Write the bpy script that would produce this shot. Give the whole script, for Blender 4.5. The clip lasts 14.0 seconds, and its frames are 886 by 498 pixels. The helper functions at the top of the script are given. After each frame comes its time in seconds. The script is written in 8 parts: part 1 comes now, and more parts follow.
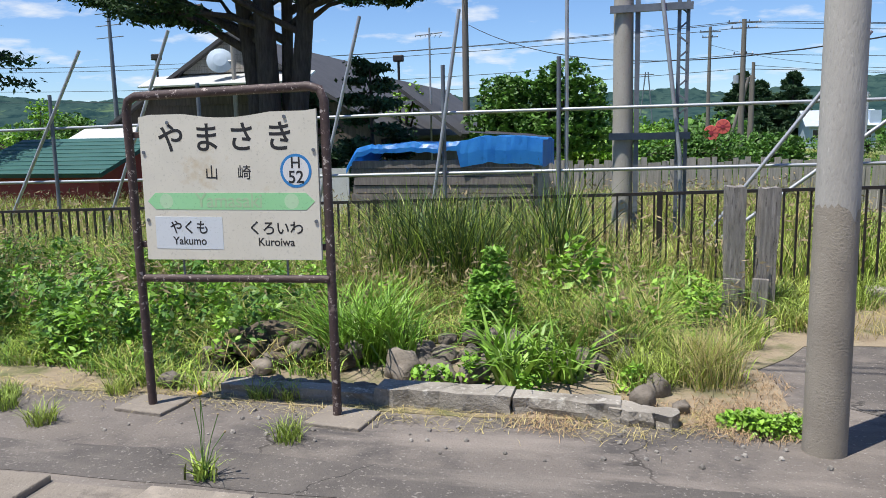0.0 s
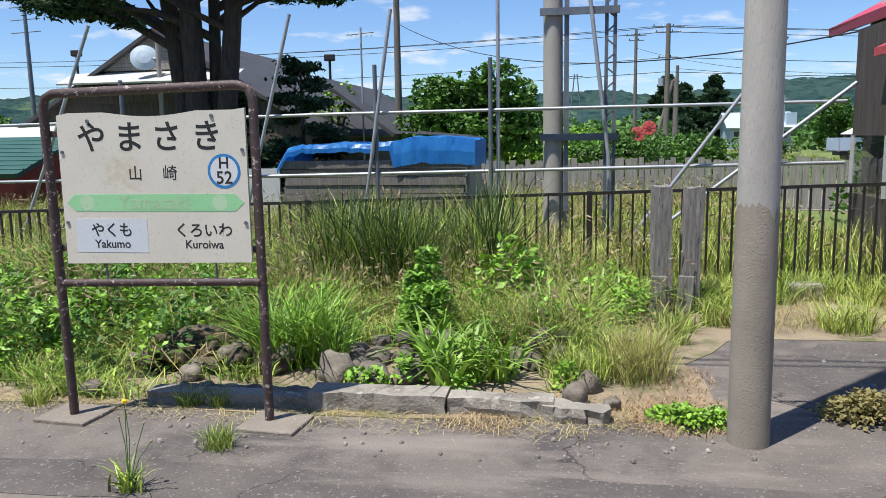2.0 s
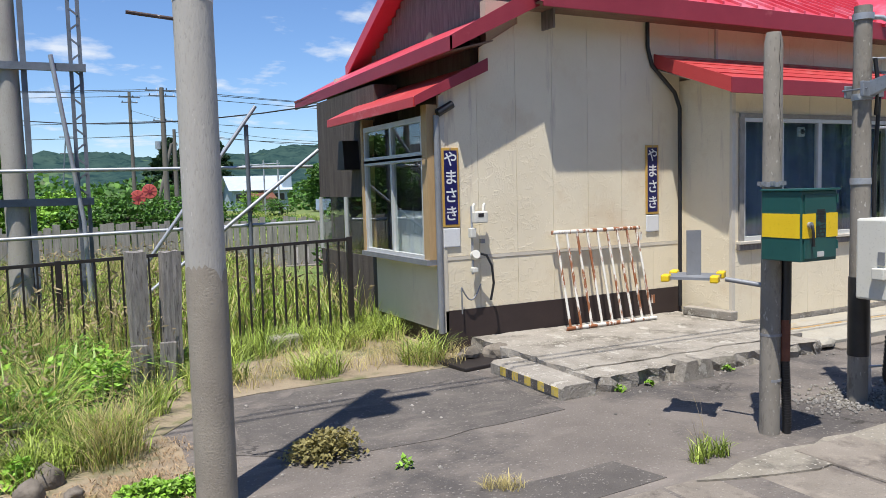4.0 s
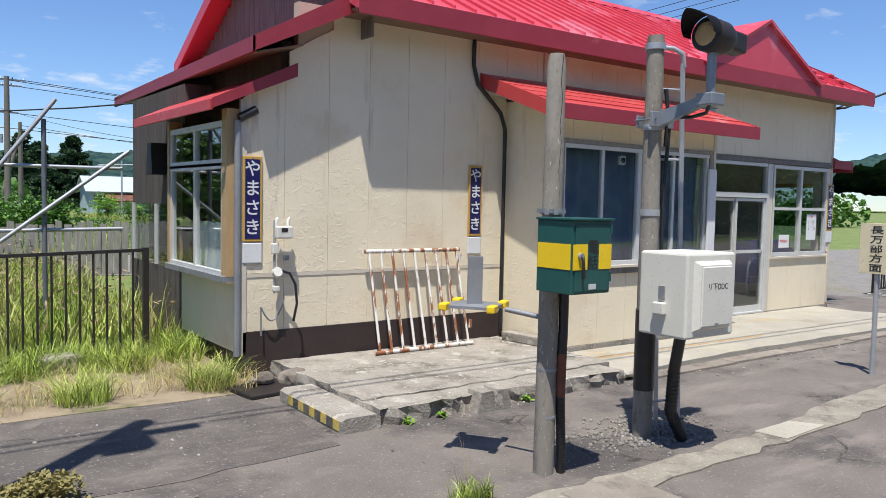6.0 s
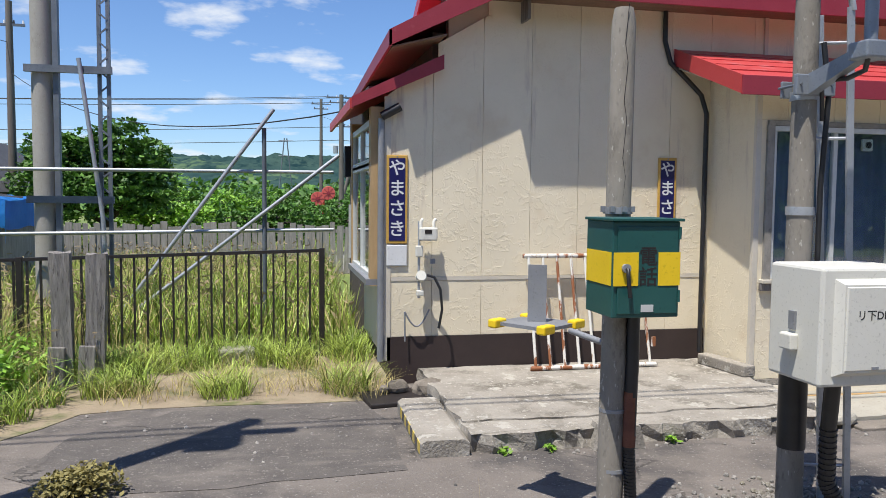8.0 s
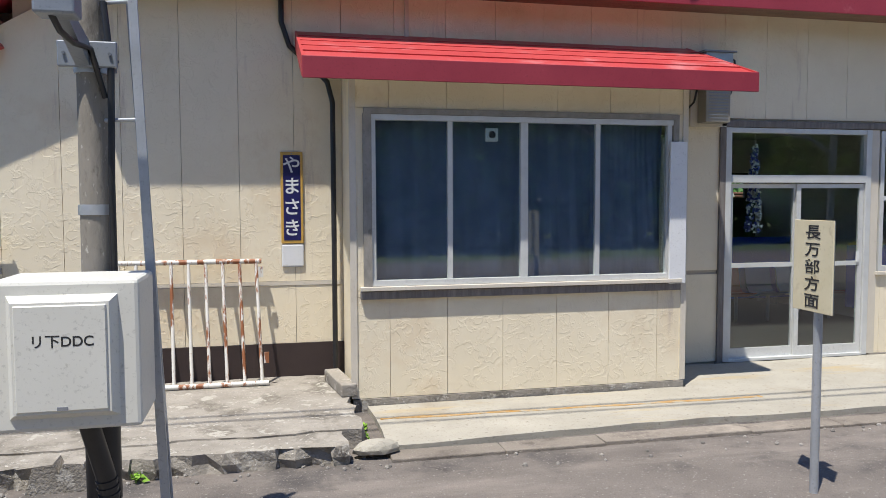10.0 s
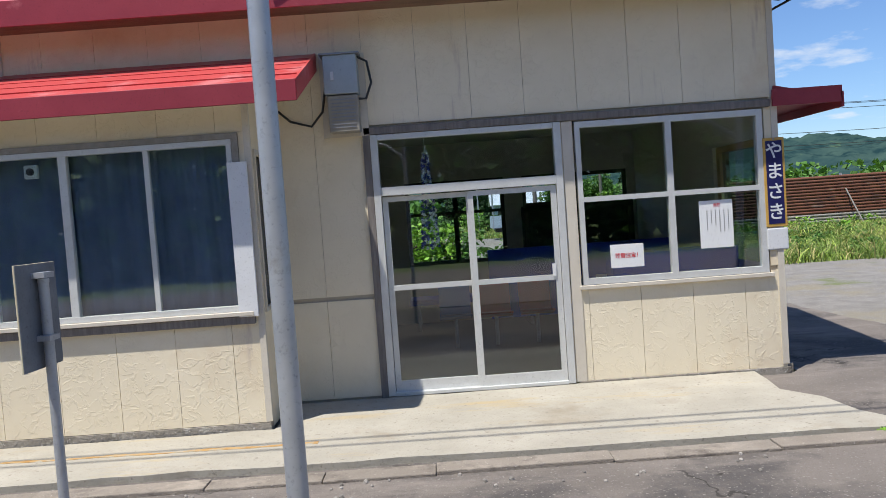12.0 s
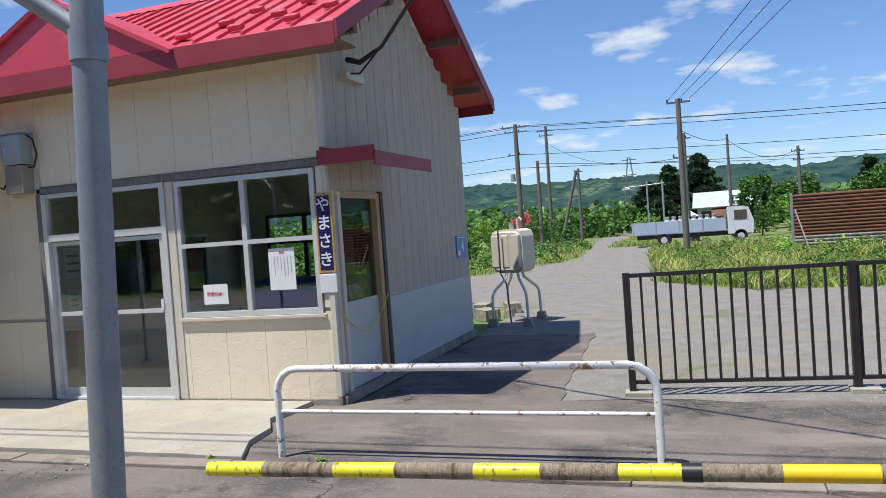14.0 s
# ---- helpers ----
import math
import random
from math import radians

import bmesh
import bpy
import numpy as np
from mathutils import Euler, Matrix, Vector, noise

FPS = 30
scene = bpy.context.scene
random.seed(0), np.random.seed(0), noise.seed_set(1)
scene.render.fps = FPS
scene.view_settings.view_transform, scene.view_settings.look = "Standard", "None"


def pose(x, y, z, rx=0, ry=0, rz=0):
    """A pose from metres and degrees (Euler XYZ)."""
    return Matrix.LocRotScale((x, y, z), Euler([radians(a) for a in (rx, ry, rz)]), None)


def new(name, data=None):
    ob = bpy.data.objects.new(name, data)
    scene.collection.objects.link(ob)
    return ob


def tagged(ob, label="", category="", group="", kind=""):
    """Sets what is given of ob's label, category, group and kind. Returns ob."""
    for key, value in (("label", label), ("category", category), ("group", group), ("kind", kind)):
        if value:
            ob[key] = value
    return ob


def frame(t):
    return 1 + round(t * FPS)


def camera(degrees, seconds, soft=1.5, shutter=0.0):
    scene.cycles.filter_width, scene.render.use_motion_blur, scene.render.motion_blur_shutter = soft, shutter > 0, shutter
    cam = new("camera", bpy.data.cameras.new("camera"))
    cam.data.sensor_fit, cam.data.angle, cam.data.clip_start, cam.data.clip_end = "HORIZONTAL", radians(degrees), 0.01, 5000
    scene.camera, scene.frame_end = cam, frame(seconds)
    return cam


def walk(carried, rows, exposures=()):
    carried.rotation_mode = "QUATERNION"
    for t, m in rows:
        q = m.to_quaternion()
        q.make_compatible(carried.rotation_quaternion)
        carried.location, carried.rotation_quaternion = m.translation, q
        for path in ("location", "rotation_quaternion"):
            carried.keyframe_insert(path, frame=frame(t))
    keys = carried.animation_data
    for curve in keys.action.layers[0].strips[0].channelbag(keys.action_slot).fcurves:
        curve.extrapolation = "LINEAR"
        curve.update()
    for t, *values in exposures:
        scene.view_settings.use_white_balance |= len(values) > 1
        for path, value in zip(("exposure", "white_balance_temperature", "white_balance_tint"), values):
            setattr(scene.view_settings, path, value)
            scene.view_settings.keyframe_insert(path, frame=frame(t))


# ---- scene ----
EXPOSURES = [(0.0, 0.42), (4.2, 0.42), (9.3, 0.39), (14.0, 0.36)]
cam = camera(59.41, 14.0, soft=0.15)
# seconds, eye x y z, yaw to the right, pitch, roll
ROWS = [
    (0, -0.447, 0.693, 1.810, -12.70, -8.23, -1.12),
    (0.5, -0.448, 0.697, 1.810, -13.59, -8.21, -1.01),
    (1, -0.448, 0.702, 1.810, -14.12, -8.22, -1.01),
    (1.5, -0.448, 0.700, 1.810, -13.89, -8.16, -1.14),
    (2, -0.448, 0.712, 1.810, -7.76, -8.30, -0.93),
    (2.5, -0.441, 0.675, 1.815, 2.95, -8.03, -0.98),
    (3, -0.385, 0.688, 1.836, 12.78, -6.76, -1.07),
    (3.5, -0.232, 0.709, 1.833, 21.29, -5.44, -1.39),
    (4, -0.087, 0.708, 1.809, 27.24, -4.48, -1.53),
    (4.2, -0.034, 0.708, 1.808, 28.94, -4.20, -1.44),
    (4.6, 0.113, 0.708, 1.810, 31.89, -3.82, -0.93),
    (5, 0.282, 0.710, 1.815, 34.22, -3.60, -0.24),
    (5.4, 0.479, 0.713, 1.821, 35.74, -3.50, 0.48),
    (5.8, 0.705, 0.715, 1.827, 36.29, -3.49, 1.06),
    (6.1, 0.897, 0.716, 1.829, 35.95, -3.51, 1.29),
    (6.3, 1.037, 0.716, 1.830, 35.32, -3.53, 1.31),
    (6.5, 1.181, 0.717, 1.829, 34.16, -3.56, 1.21),
    (7, 1.571, 0.699, 1.828, 24.78, -3.73, 0.72),
    (7.2, 1.769, 0.699, 1.824, 21.01, -3.75, 0.69),
    (7.5, 2.097, 0.698, 1.824, 16.65, -3.74, 0.62),
    (7.9, 2.617, 0.694, 1.827, 12.88, -3.73, 0.57),
    (8.3, 3.222, 0.689, 1.830, 11.01, -3.72, 0.54),
    (8.7, 3.905, 0.684, 1.832, 10.56, -3.73, 0.48),
    (9, 4.461, 0.682, 1.834, 10.86, -3.77, 0.41),
    (9.3, 5.051, 0.695, 1.823, 11.49, -3.64, 0.02),
    (9.5, 5.472, 0.696, 1.820, 11.85, -3.55, -0.24),
    (10, 6.598, 0.717, 1.812, 12.91, -3.55, -0.19),
    (10.5, 7.812, 0.718, 1.813, 13.17, -3.53, -1.11),
    (11, 9.129, 0.706, 1.813, 11.71, -3.51, -3.22),
    (11.5, 10.559, 0.685, 1.802, 5.83, -3.10, -4.01),
    (12, 12.111, 0.687, 1.804, 0.19, -2.72, -4.10),
    (12.5, 13.777, 0.684, 1.807, -5.34, -2.18, -4.04),
    (13, 15.550, 0.702, 1.805, -10.38, -1.90, -4.27),
    (13.5, 17.428, 0.694, 1.808, -16.41, -1.58, -4.36),
    (14, 19.409, 0.697, 1.810, -19.02, -1.45, -4.10),
]
walk(cam, [(t, pose(x, y, z) @ pose(0, 0, 0, 0, 0, -yaw) @ pose(0, 0, 0, 90 + pitch) @ pose(0, 0, 0, 0, 0, roll)) for t, x, y, z, yaw, pitch, roll in ROWS], EXPOSURES)

# ---- light ----
SUN_WAY = Vector((0.262, 0.268, -1.0)).normalized()
sun = new("sun", bpy.data.lights.new("sun", "SUN"))
sun.data.energy, sun.data.angle, sun.data.color = 4.9, radians(0.55), (1.0, 0.955, 0.88)
sun.matrix_basis = SUN_WAY.to_track_quat("-Z", "Y").to_matrix().to_4x4()
world = bpy.data.worlds.new("sky")
scene.world = world
world.use_nodes = True
wt = world.node_tree
wt.nodes.clear()
sky = wt.nodes.new("ShaderNodeTexSky")
sky.sky_type, sky.sun_disc = "NISHITA", False
sky.sun_elevation = math.asin(-SUN_WAY.z)
sky.sun_rotation = math.atan2(-SUN_WAY.x, -SUN_WAY.y)
sky.air_density, sky.dust_density, sky.ozone_density = 1.0, 0.0, 3.0
wb = wt.nodes.new("ShaderNodeBackground")
wb.inputs["Strength"].default_value = 0.119
wo = wt.nodes.new("ShaderNodeOutputWorld")
wc = wt.nodes.new("ShaderNodeTexCoord")
wsep = wt.nodes.new("ShaderNodeSeparateXYZ")
wt.links.new(wc.outputs["Generated"], wsep.inputs[0])


def wmath(op, a, b=None):
    n = wt.nodes.new("ShaderNodeMath")
    n.operation = op
    for k, v in enumerate((a, b)):
        if v is None:
            continue
        if isinstance(v, (int, float)):
            n.inputs[k].default_value = v
        else:
            wt.links.new(v, n.inputs[k])
    return n.outputs[0]


# cumulus seen as a flat layer: direction divided by its height
wden = wmath("ADD", wmath("MAXIMUM", wsep.outputs["Z"], 0.0), 0.16)
wcomb = wt.nodes.new("ShaderNodeCombineXYZ")
wt.links.new(wmath("DIVIDE", wsep.outputs["X"], wden), wcomb.inputs[0])
wt.links.new(wmath("DIVIDE", wsep.outputs["Y"], wden), wcomb.inputs[1])
wn = wt.nodes.new("ShaderNodeTexNoise")
wn.inputs["Scale"].default_value, wn.inputs["Detail"].default_value, wn.inputs["Roughness"].default_value = 2.6, 7.0, 0.55
wt.links.new(wcomb.outputs[0], wn.inputs["Vector"])
wr = wt.nodes.new("ShaderNodeValToRGB")
wr.color_ramp.elements[0].position, wr.color_ramp.elements[1].position = 0.55, 0.68
wt.links.new(wn.outputs["Fac"], wr.inputs[0])
wmix = wt.nodes.new("ShaderNodeMix")
wmix.data_type = "RGBA"
wt.links.new(wmath("MULTIPLY", wr.outputs[0], 0.8), wmix.inputs["Factor"])
wtint = wt.nodes.new("ShaderNodeMix")
wtint.data_type, wtint.blend_type = "RGBA", "MULTIPLY"
wtint.inputs["Factor"].default_value = 1.0
wt.links.new(sky.outputs[0], wtint.inputs[6])
wtint.inputs[7].default_value = (0.61, 0.73, 0.93, 1)
wt.links.new(wtint.outputs[2], wmix.inputs[6])
wmix.inputs[7].default_value = (5.6, 5.9, 6.3, 1)
wt.links.new(wmix.outputs[2], wb.inputs[0])
wt.links.new(wb.outputs[0], wo.inputs[0])

# ---- materials ----


def surface(name, a, b, scale=4.0, rough=0.7, bump=0.15, fine=60.0, metal=0.0, stain=None, stain_scale=1.2, stain_at=0.62, spread=0.12, stretch=(1, 1, 1), island=0.0, objrand=0.0, spec=0.5, trans=0.0, speck=None, speck_scale=160.0, speck_at=0.62, streak=None, crack=0.0):
    """A procedural surface: two colours over a coarse noise, a fine grain as relief, and stains."""
    m = bpy.data.materials.new(name)
    m.use_nodes = True
    t = m.node_tree
    p = t.nodes["Principled BSDF"]
    g = t.nodes.new("ShaderNodeNewGeometry")
    mp = t.nodes.new("ShaderNodeMapping")
    mp.inputs["Scale"].default_value = stretch
    t.links.new(g.outputs["Position"], mp.inputs[0])

    def noisy(sc, detail=5.0, ro=0.6):
        n = t.nodes.new("ShaderNodeTexNoise")
        n.inputs["Scale"].default_value, n.inputs["Detail"].default_value, n.inputs["Roughness"].default_value = sc, detail, ro
        t.links.new(mp.outputs[0], n.inputs["Vector"])
        return n.outputs["Fac"]

    def ramp(src, lo, hi):
        r = t.nodes.new("ShaderNodeMapRange")
        r.inputs["From Min"].default_value, r.inputs["From Max"].default_value = lo, hi
        t.links.new(src, r.inputs[0])
        return r.outputs[0]

    def mix(f, x, y):
        n = t.nodes.new("ShaderNodeMix")
        n.data_type = "RGBA"
        for k, v in ((0, f), (6, x), (7, y)):
            if isinstance(v, tuple):
                n.inputs[k].default_value = (*v, 1)
            elif isinstance(v, float):
                n.inputs[k].default_value = v
            else:
                t.links.new(v, n.inputs[k])
        return n.outputs[2]

    col = mix(ramp(noisy(scale), 0.3, 0.7), a, b)
    grain = noisy(fine, 3.0)
    dark = tuple(c * 0.72 for c in a)
    col = mix(ramp(grain, 0.42, 0.2), col, dark)
    if stain:
        col = mix(ramp(noisy(stain_scale, 8.0, 0.7), stain_at, stain_at + spread), col, stain)
    if streak:
        # long second stains: colour, scale, threshold, width, stretch
        sm = t.nodes.new("ShaderNodeMapping")
        sm.inputs["Scale"].default_value = streak[4]
        t.links.new(g.outputs["Position"], sm.inputs[0])
        sn = t.nodes.new("ShaderNodeTexNoise")
        sn.inputs["Scale"].default_value, sn.inputs["Detail"].default_value, sn.inputs["Roughness"].default_value = streak[1], 8.0, 0.68
        t.links.new(sm.outputs[0], sn.inputs["Vector"])
        col = mix(ramp(sn.outputs["Fac"], streak[2], streak[2] + streak[3]), col, streak[0])
    if crack:
        # thin wandering cracks that come and go
        wob = t.nodes.new("ShaderNodeTexNoise")
        wob.inputs["Scale"].default_value, wob.inputs["Detail"].default_value = 2.2, 6.0
        t.links.new(g.outputs["Position"], wob.inputs["Vector"])
        add = t.nodes.new("ShaderNodeVectorMath")
        add.operation = "MULTIPLY_ADD"
        add.inputs[1].default_value = (0.9, 0.9, 0.9)
        t.links.new(wob.outputs["Color"], add.inputs[0])
        t.links.new(g.outputs["Position"], add.inputs[2])
        vo = t.nodes.new("ShaderNodeTexVoronoi")
        vo.feature = "DISTANCE_TO_EDGE"
        vo.inputs["Scale"].default_value = crack
        t.links.new(add.outputs[0], vo.inputs["Vector"])
        line = ramp(vo.outputs["Distance"], 0.007, 0.003)
        fade = ramp(noisy(0.7, 3.0), 0.48, 0.6)
        both = t.nodes.new("ShaderNodeMath")
        both.operation = "MULTIPLY"
        t.links.new(line, both.inputs[0])
        t.links.new(fade, both.inputs[1])
        col = mix(both.outputs[0], col, tuple(c * 0.3 for c in a))
    if speck:
        col = mix(ramp(noisy(speck_scale, 2.0), speck_at, speck_at + 0.05), col, speck)
    if island or objrand:
        if island:
            src = g.outputs["Random Per Island"]
        else:
            src = t.nodes.new("ShaderNodeObjectInfo").outputs["Random"]
        amt = island or objrand
        h = t.nodes.new("ShaderNodeHueSaturation")
        r = t.nodes.new("ShaderNodeMapRange")
        r.inputs["To Min"].default_value, r.inputs["To Max"].default_value = 1 - amt, 1 + amt
        t.links.new(src, r.inputs[0])
        t.links.new(r.outputs[0], h.inputs["Value"])
        t.links.new(col, h.inputs["Color"])
        col = h.outputs[0]
    t.links.new(col, p.inputs["Base Color"])
    p.inputs["Roughness"].default_value, p.inputs["Metallic"].default_value = rough, metal
    p.inputs["Specular IOR Level"].default_value = spec
    if bump:
        bn = t.nodes.new("ShaderNodeBump")
        bn.inputs["Strength"].default_value, bn.inputs["Distance"].default_value = bump, 0.01
        t.links.new(grain, bn.inputs["Height"])
        t.links.new(bn.outputs[0], p.inputs["Normal"])
    if trans:
        tr = t.nodes.new("ShaderNodeBsdfTranslucent")
        ms = t.nodes.new("ShaderNodeMixShader")
        ms.inputs[0].default_value = trans
        t.links.new(col, tr.inputs[0])
        t.links.new(p.outputs[0], ms.inputs[1])
        t.links.new(tr.outputs[0], ms.inputs[2])
        t.links.new(ms.outputs[0], t.nodes["Material Output"].inputs[0])
    return m


def stucco_material():
    m = surface("stucco", (0.73, 0.645, 0.48), (0.79, 0.705, 0.535), 1.5, 0.75, 0.05, 140, stain=(0.66, 0.53, 0.36), stain_scale=0.9, stain_at=0.55, spread=0.22, streak=((0.56, 0.47, 0.37), 1.6, 0.60, 0.1, (2.6, 2.6, 0.3)))
    t = m.node_tree
    p = t.nodes["Principled BSDF"]
    g = t.nodes.new("ShaderNodeNewGeometry")
    def field(scale, detail, distort, lo, hi):
        n = t.nodes.new("ShaderNodeTexNoise")
        n.inputs["Scale"].default_value, n.inputs["Detail"].default_value, n.inputs["Distortion"].default_value = scale, detail, distort
        t.links.new(g.outputs["Position"], n.inputs["Vector"])
        r = t.nodes.new("ShaderNodeValToRGB")
        e = r.color_ramp.elements
        e[0].position, e[1].position = lo, hi
        t.links.new(n.outputs["Fac"], r.inputs[0])
        return r

    # trowel strokes: steep on one side, soft on the other, broken off here and there
    r = field(11.0, 5.0, 0.5, 0.485, 0.58)
    r.color_ramp.elements[0].color, r.color_ramp.elements[1].color = (0, 0, 0, 1), (0, 0, 0, 1)
    k = r.color_ramp.elements.new(0.50)
    k.color = (1, 1, 1, 1)
    gate = field(5.0, 2.0, 0.0, 0.34, 0.50)
    both = t.nodes.new("ShaderNodeMath")
    both.operation = "MULTIPLY"
    t.links.new(r.outputs[0], both.inputs[0])
    t.links.new(gate.outputs[0], both.inputs[1])
    b = t.nodes.new("ShaderNodeBump")
    b.inputs["Strength"].default_value, b.inputs["Distance"].default_value = 0.42, 0.005
    t.links.new(both.outputs[0], b.inputs["Height"])
    t.links.new(b.outputs[0], p.inputs["Normal"])
    return m


def glass_material(name, tint=(0.9, 0.95, 0.95), rough=0.0):
    m = bpy.data.materials.new(name)
    m.use_nodes = True
    t = m.node_tree
    p = t.nodes["Principled BSDF"]
    t.nodes.remove(p)
    gl = t.nodes.new("ShaderNodeBsdfGlossy")
    gl.inputs["Roughness"].default_value = rough
    tr = t.nodes.new("ShaderNodeBsdfTransparent")
    tr.inputs[0].default_value = (*tint, 1)
    lw = t.nodes.new("ShaderNodeLayerWeight")
    lw.inputs["Blend"].default_value = 0.5
    pw = t.nodes.new("ShaderNodeMath")
    pw.operation = "POWER"
    pw.inputs[1].default_value = 4.0
    t.links.new(lw.outputs["Facing"], pw.inputs[0])
    fr = t.nodes.new("ShaderNodeMapRange")
    fr.inputs["To Min"].default_value, fr.inputs["To Max"].default_value = 0.085, 0.85
    t.links.new(pw.outputs[0], fr.inputs[0])
    mx = t.nodes.new("ShaderNodeMixShader")
    t.links.new(fr.outputs[0], mx.inputs[0])
    t.links.new(tr.outputs[0], mx.inputs[1])
    t.links.new(gl.outputs[0], mx.inputs[2])
    t.links.new(mx.outputs[0], t.nodes["Material Output"].inputs[0])
    return m


STUCCO = stucco_material()
STUCCO_CORE = surface("wall_core", (0.42, 0.37, 0.29), (0.47, 0.41, 0.33), 2, 0.9)
RED = surface("red_paint", (0.46, 0.045, 0.045), (0.52, 0.065, 0.065), 1.3, 0.45, 0.06, 90, stain=(0.56, 0.17, 0.17), stain_scale=1.7, stain_at=0.56)
ROOF_RED = surface("roof_red_paint", (0.52, 0.045, 0.075), (0.60, 0.07, 0.10), 1.1, 0.42, 0.06, 90, stain=(0.66, 0.20, 0.26), stain_scale=0.9, stain_at=0.55)
MAROON = surface("maroon_paint", (0.255, 0.022, 0.038), (0.31, 0.033, 0.05), 2.5, 0.5, 0.06, stain=(0.42, 0.10, 0.11), stain_scale=3)
SOFFIT = surface("soffit_board", (0.16, 0.10, 0.07), (0.24, 0.15, 0.10), 3, 0.8, 0.2, stretch=(1, 6, 1))
BROWN = surface("brown_base", (0.030, 0.019, 0.018), (0.042, 0.027, 0.025), 3, 0.6, 0.08)
TRIM = surface("cream_trim", (0.55, 0.50, 0.42), (0.62, 0.57, 0.48), 4, 0.6, 0.08)
ZINC = surface("zinc_sheet", (0.22, 0.23, 0.25), (0.30, 0.31, 0.33), 5, 0.5, 0.1, metal=0.3, stain=(0.14, 0.13, 0.13), stain_scale=4)
TRIM_GREY = surface("weathered_trim", (0.21, 0.195, 0.175), (0.31, 0.29, 0.26), 4, 0.85, 0.3, 40, stretch=(3, 3, 2), stain=(0.13, 0.115, 0.10), stain_scale=5)
ALU = surface("aluminium", (0.56, 0.57, 0.56), (0.64, 0.65, 0.64), 6, 0.42, 0.03, metal=0.2)
WOOD_GREY = surface("weathered_wood", (0.13, 0.115, 0.105), (0.25, 0.225, 0.21), 3, 0.9, 0.5, 40, stretch=(9, 9, 0.9), stain=(0.07, 0.06, 0.055), stain_scale=5)
POST_WOOD = surface("silvered_timber", (0.17, 0.155, 0.145), (0.36, 0.335, 0.315), 5, 0.9, 1.0, 34, stretch=(7, 7, 0.8), stain=(0.06, 0.052, 0.048), stain_scale=6, stain_at=0.57, spread=0.06)
WOOD_FENCE = surface("fence_board", (0.19, 0.18, 0.165), (0.33, 0.31, 0.285), 3, 0.9, 0.4, 40, stretch=(8, 8, 0.8), objrand=0.25, island=0.25)
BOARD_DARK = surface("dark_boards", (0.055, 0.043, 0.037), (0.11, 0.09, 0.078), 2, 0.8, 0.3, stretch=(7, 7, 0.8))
WOOD_TAN = surface("tan_wood", (0.40, 0.27, 0.13), (0.50, 0.34, 0.18), 4, 0.6, 0.15, stretch=(6, 6, 1))
CONCRETE_POLE = surface("concrete_pole", (0.31, 0.295, 0.265), (0.40, 0.38, 0.345), 3, 0.85, 0.35, 70, stain=(0.24, 0.22, 0.19), stain_scale=2.2, stretch=(1, 1, 0.4), speck=(0.5, 0.48, 0.44), speck_scale=120, speck_at=0.68)
CONCRETE = surface("concrete", (0.31, 0.288, 0.238), (0.405, 0.378, 0.318), 1.6, 0.9, 0.5, 45, stain=(0.27, 0.23, 0.17), stain_scale=0.9, stain_at=0.56, spread=0.18, streak=((0.40, 0.32, 0.19), 1.5, 0.57, 0.12, (0.3, 1.6, 1)), speck=(0.24, 0.215, 0.175), speck_scale=22, speck_at=0.66)
CONCRETE_OLD = surface("old_concrete", (0.24, 0.217, 0.185), (0.34, 0.312, 0.27), 3.5, 0.95, 1.0, 42, stain=(0.135, 0.12, 0.097), stain_scale=3, stain_at=0.5, streak=((0.40, 0.375, 0.33), 6.0, 0.56, 0.06, (1, 1, 1)), speck=(0.52, 0.49, 0.44), speck_scale=34, speck_at=0.66)
RUST_RUN = surface("rust_run", (0.38, 0.20, 0.05), (0.45, 0.31, 0.15), 9, 0.95, 0.4, 60, stain=(0.38, 0.34, 0.26), stain_scale=7, stain_at=0.5)
EDGE_STRIP = surface("worn_edge_concrete", (0.20, 0.18, 0.145), (0.31, 0.28, 0.23), 3, 0.95, 1.0, 45, stain=(0.12, 0.107, 0.09), stain_scale=2.2, stain_at=0.52, speck=(0.42, 0.39, 0.34), speck_scale=36, speck_at=0.63)
PAVER = surface("brown_paver", (0.20, 0.172, 0.142), (0.265, 0.232, 0.195), 2.5, 0.95, 0.9, 60, stain=(0.125, 0.105, 0.09), stain_scale=2.0, stain_at=0.53, objrand=0.12, streak=((0.30, 0.26, 0.215), 3.0, 0.56, 0.1, (0.8, 1, 1)), speck=(0.36, 0.33, 0.285), speck_scale=55, speck_at=0.66)
POST_FAR = surface("grey_brown_pole", (0.13, 0.115, 0.10), (0.19, 0.17, 0.15), 2, 0.9, 0.4, 40, stretch=(3, 3, 0.5), stain=(0.09, 0.08, 0.07), stain_scale=2)
POST_OLD = surface("old_post", (0.19, 0.172, 0.145), (0.29, 0.265, 0.228), 4, 0.92, 0.45, 40, stain=(0.10, 0.088, 0.075), stain_scale=5, stain_at=0.56, stretch=(1, 1, 0.4), speck=(0.38, 0.36, 0.32), speck_scale=50, speck_at=0.66)
ASPHALT = surface("asphalt", (0.128, 0.111, 0.098), (0.185, 0.161, 0.142), 1.3, 0.95, 1.0, 55, stain=(0.078, 0.070, 0.066), stain_scale=0.7, stain_at=0.48, spread=0.12, streak=((0.225, 0.195, 0.17), 1.0, 0.53, 0.13, (0.35, 1.3, 1)), crack=0.4, speck=(0.25, 0.23, 0.205), speck_scale=45, speck_at=0.63)
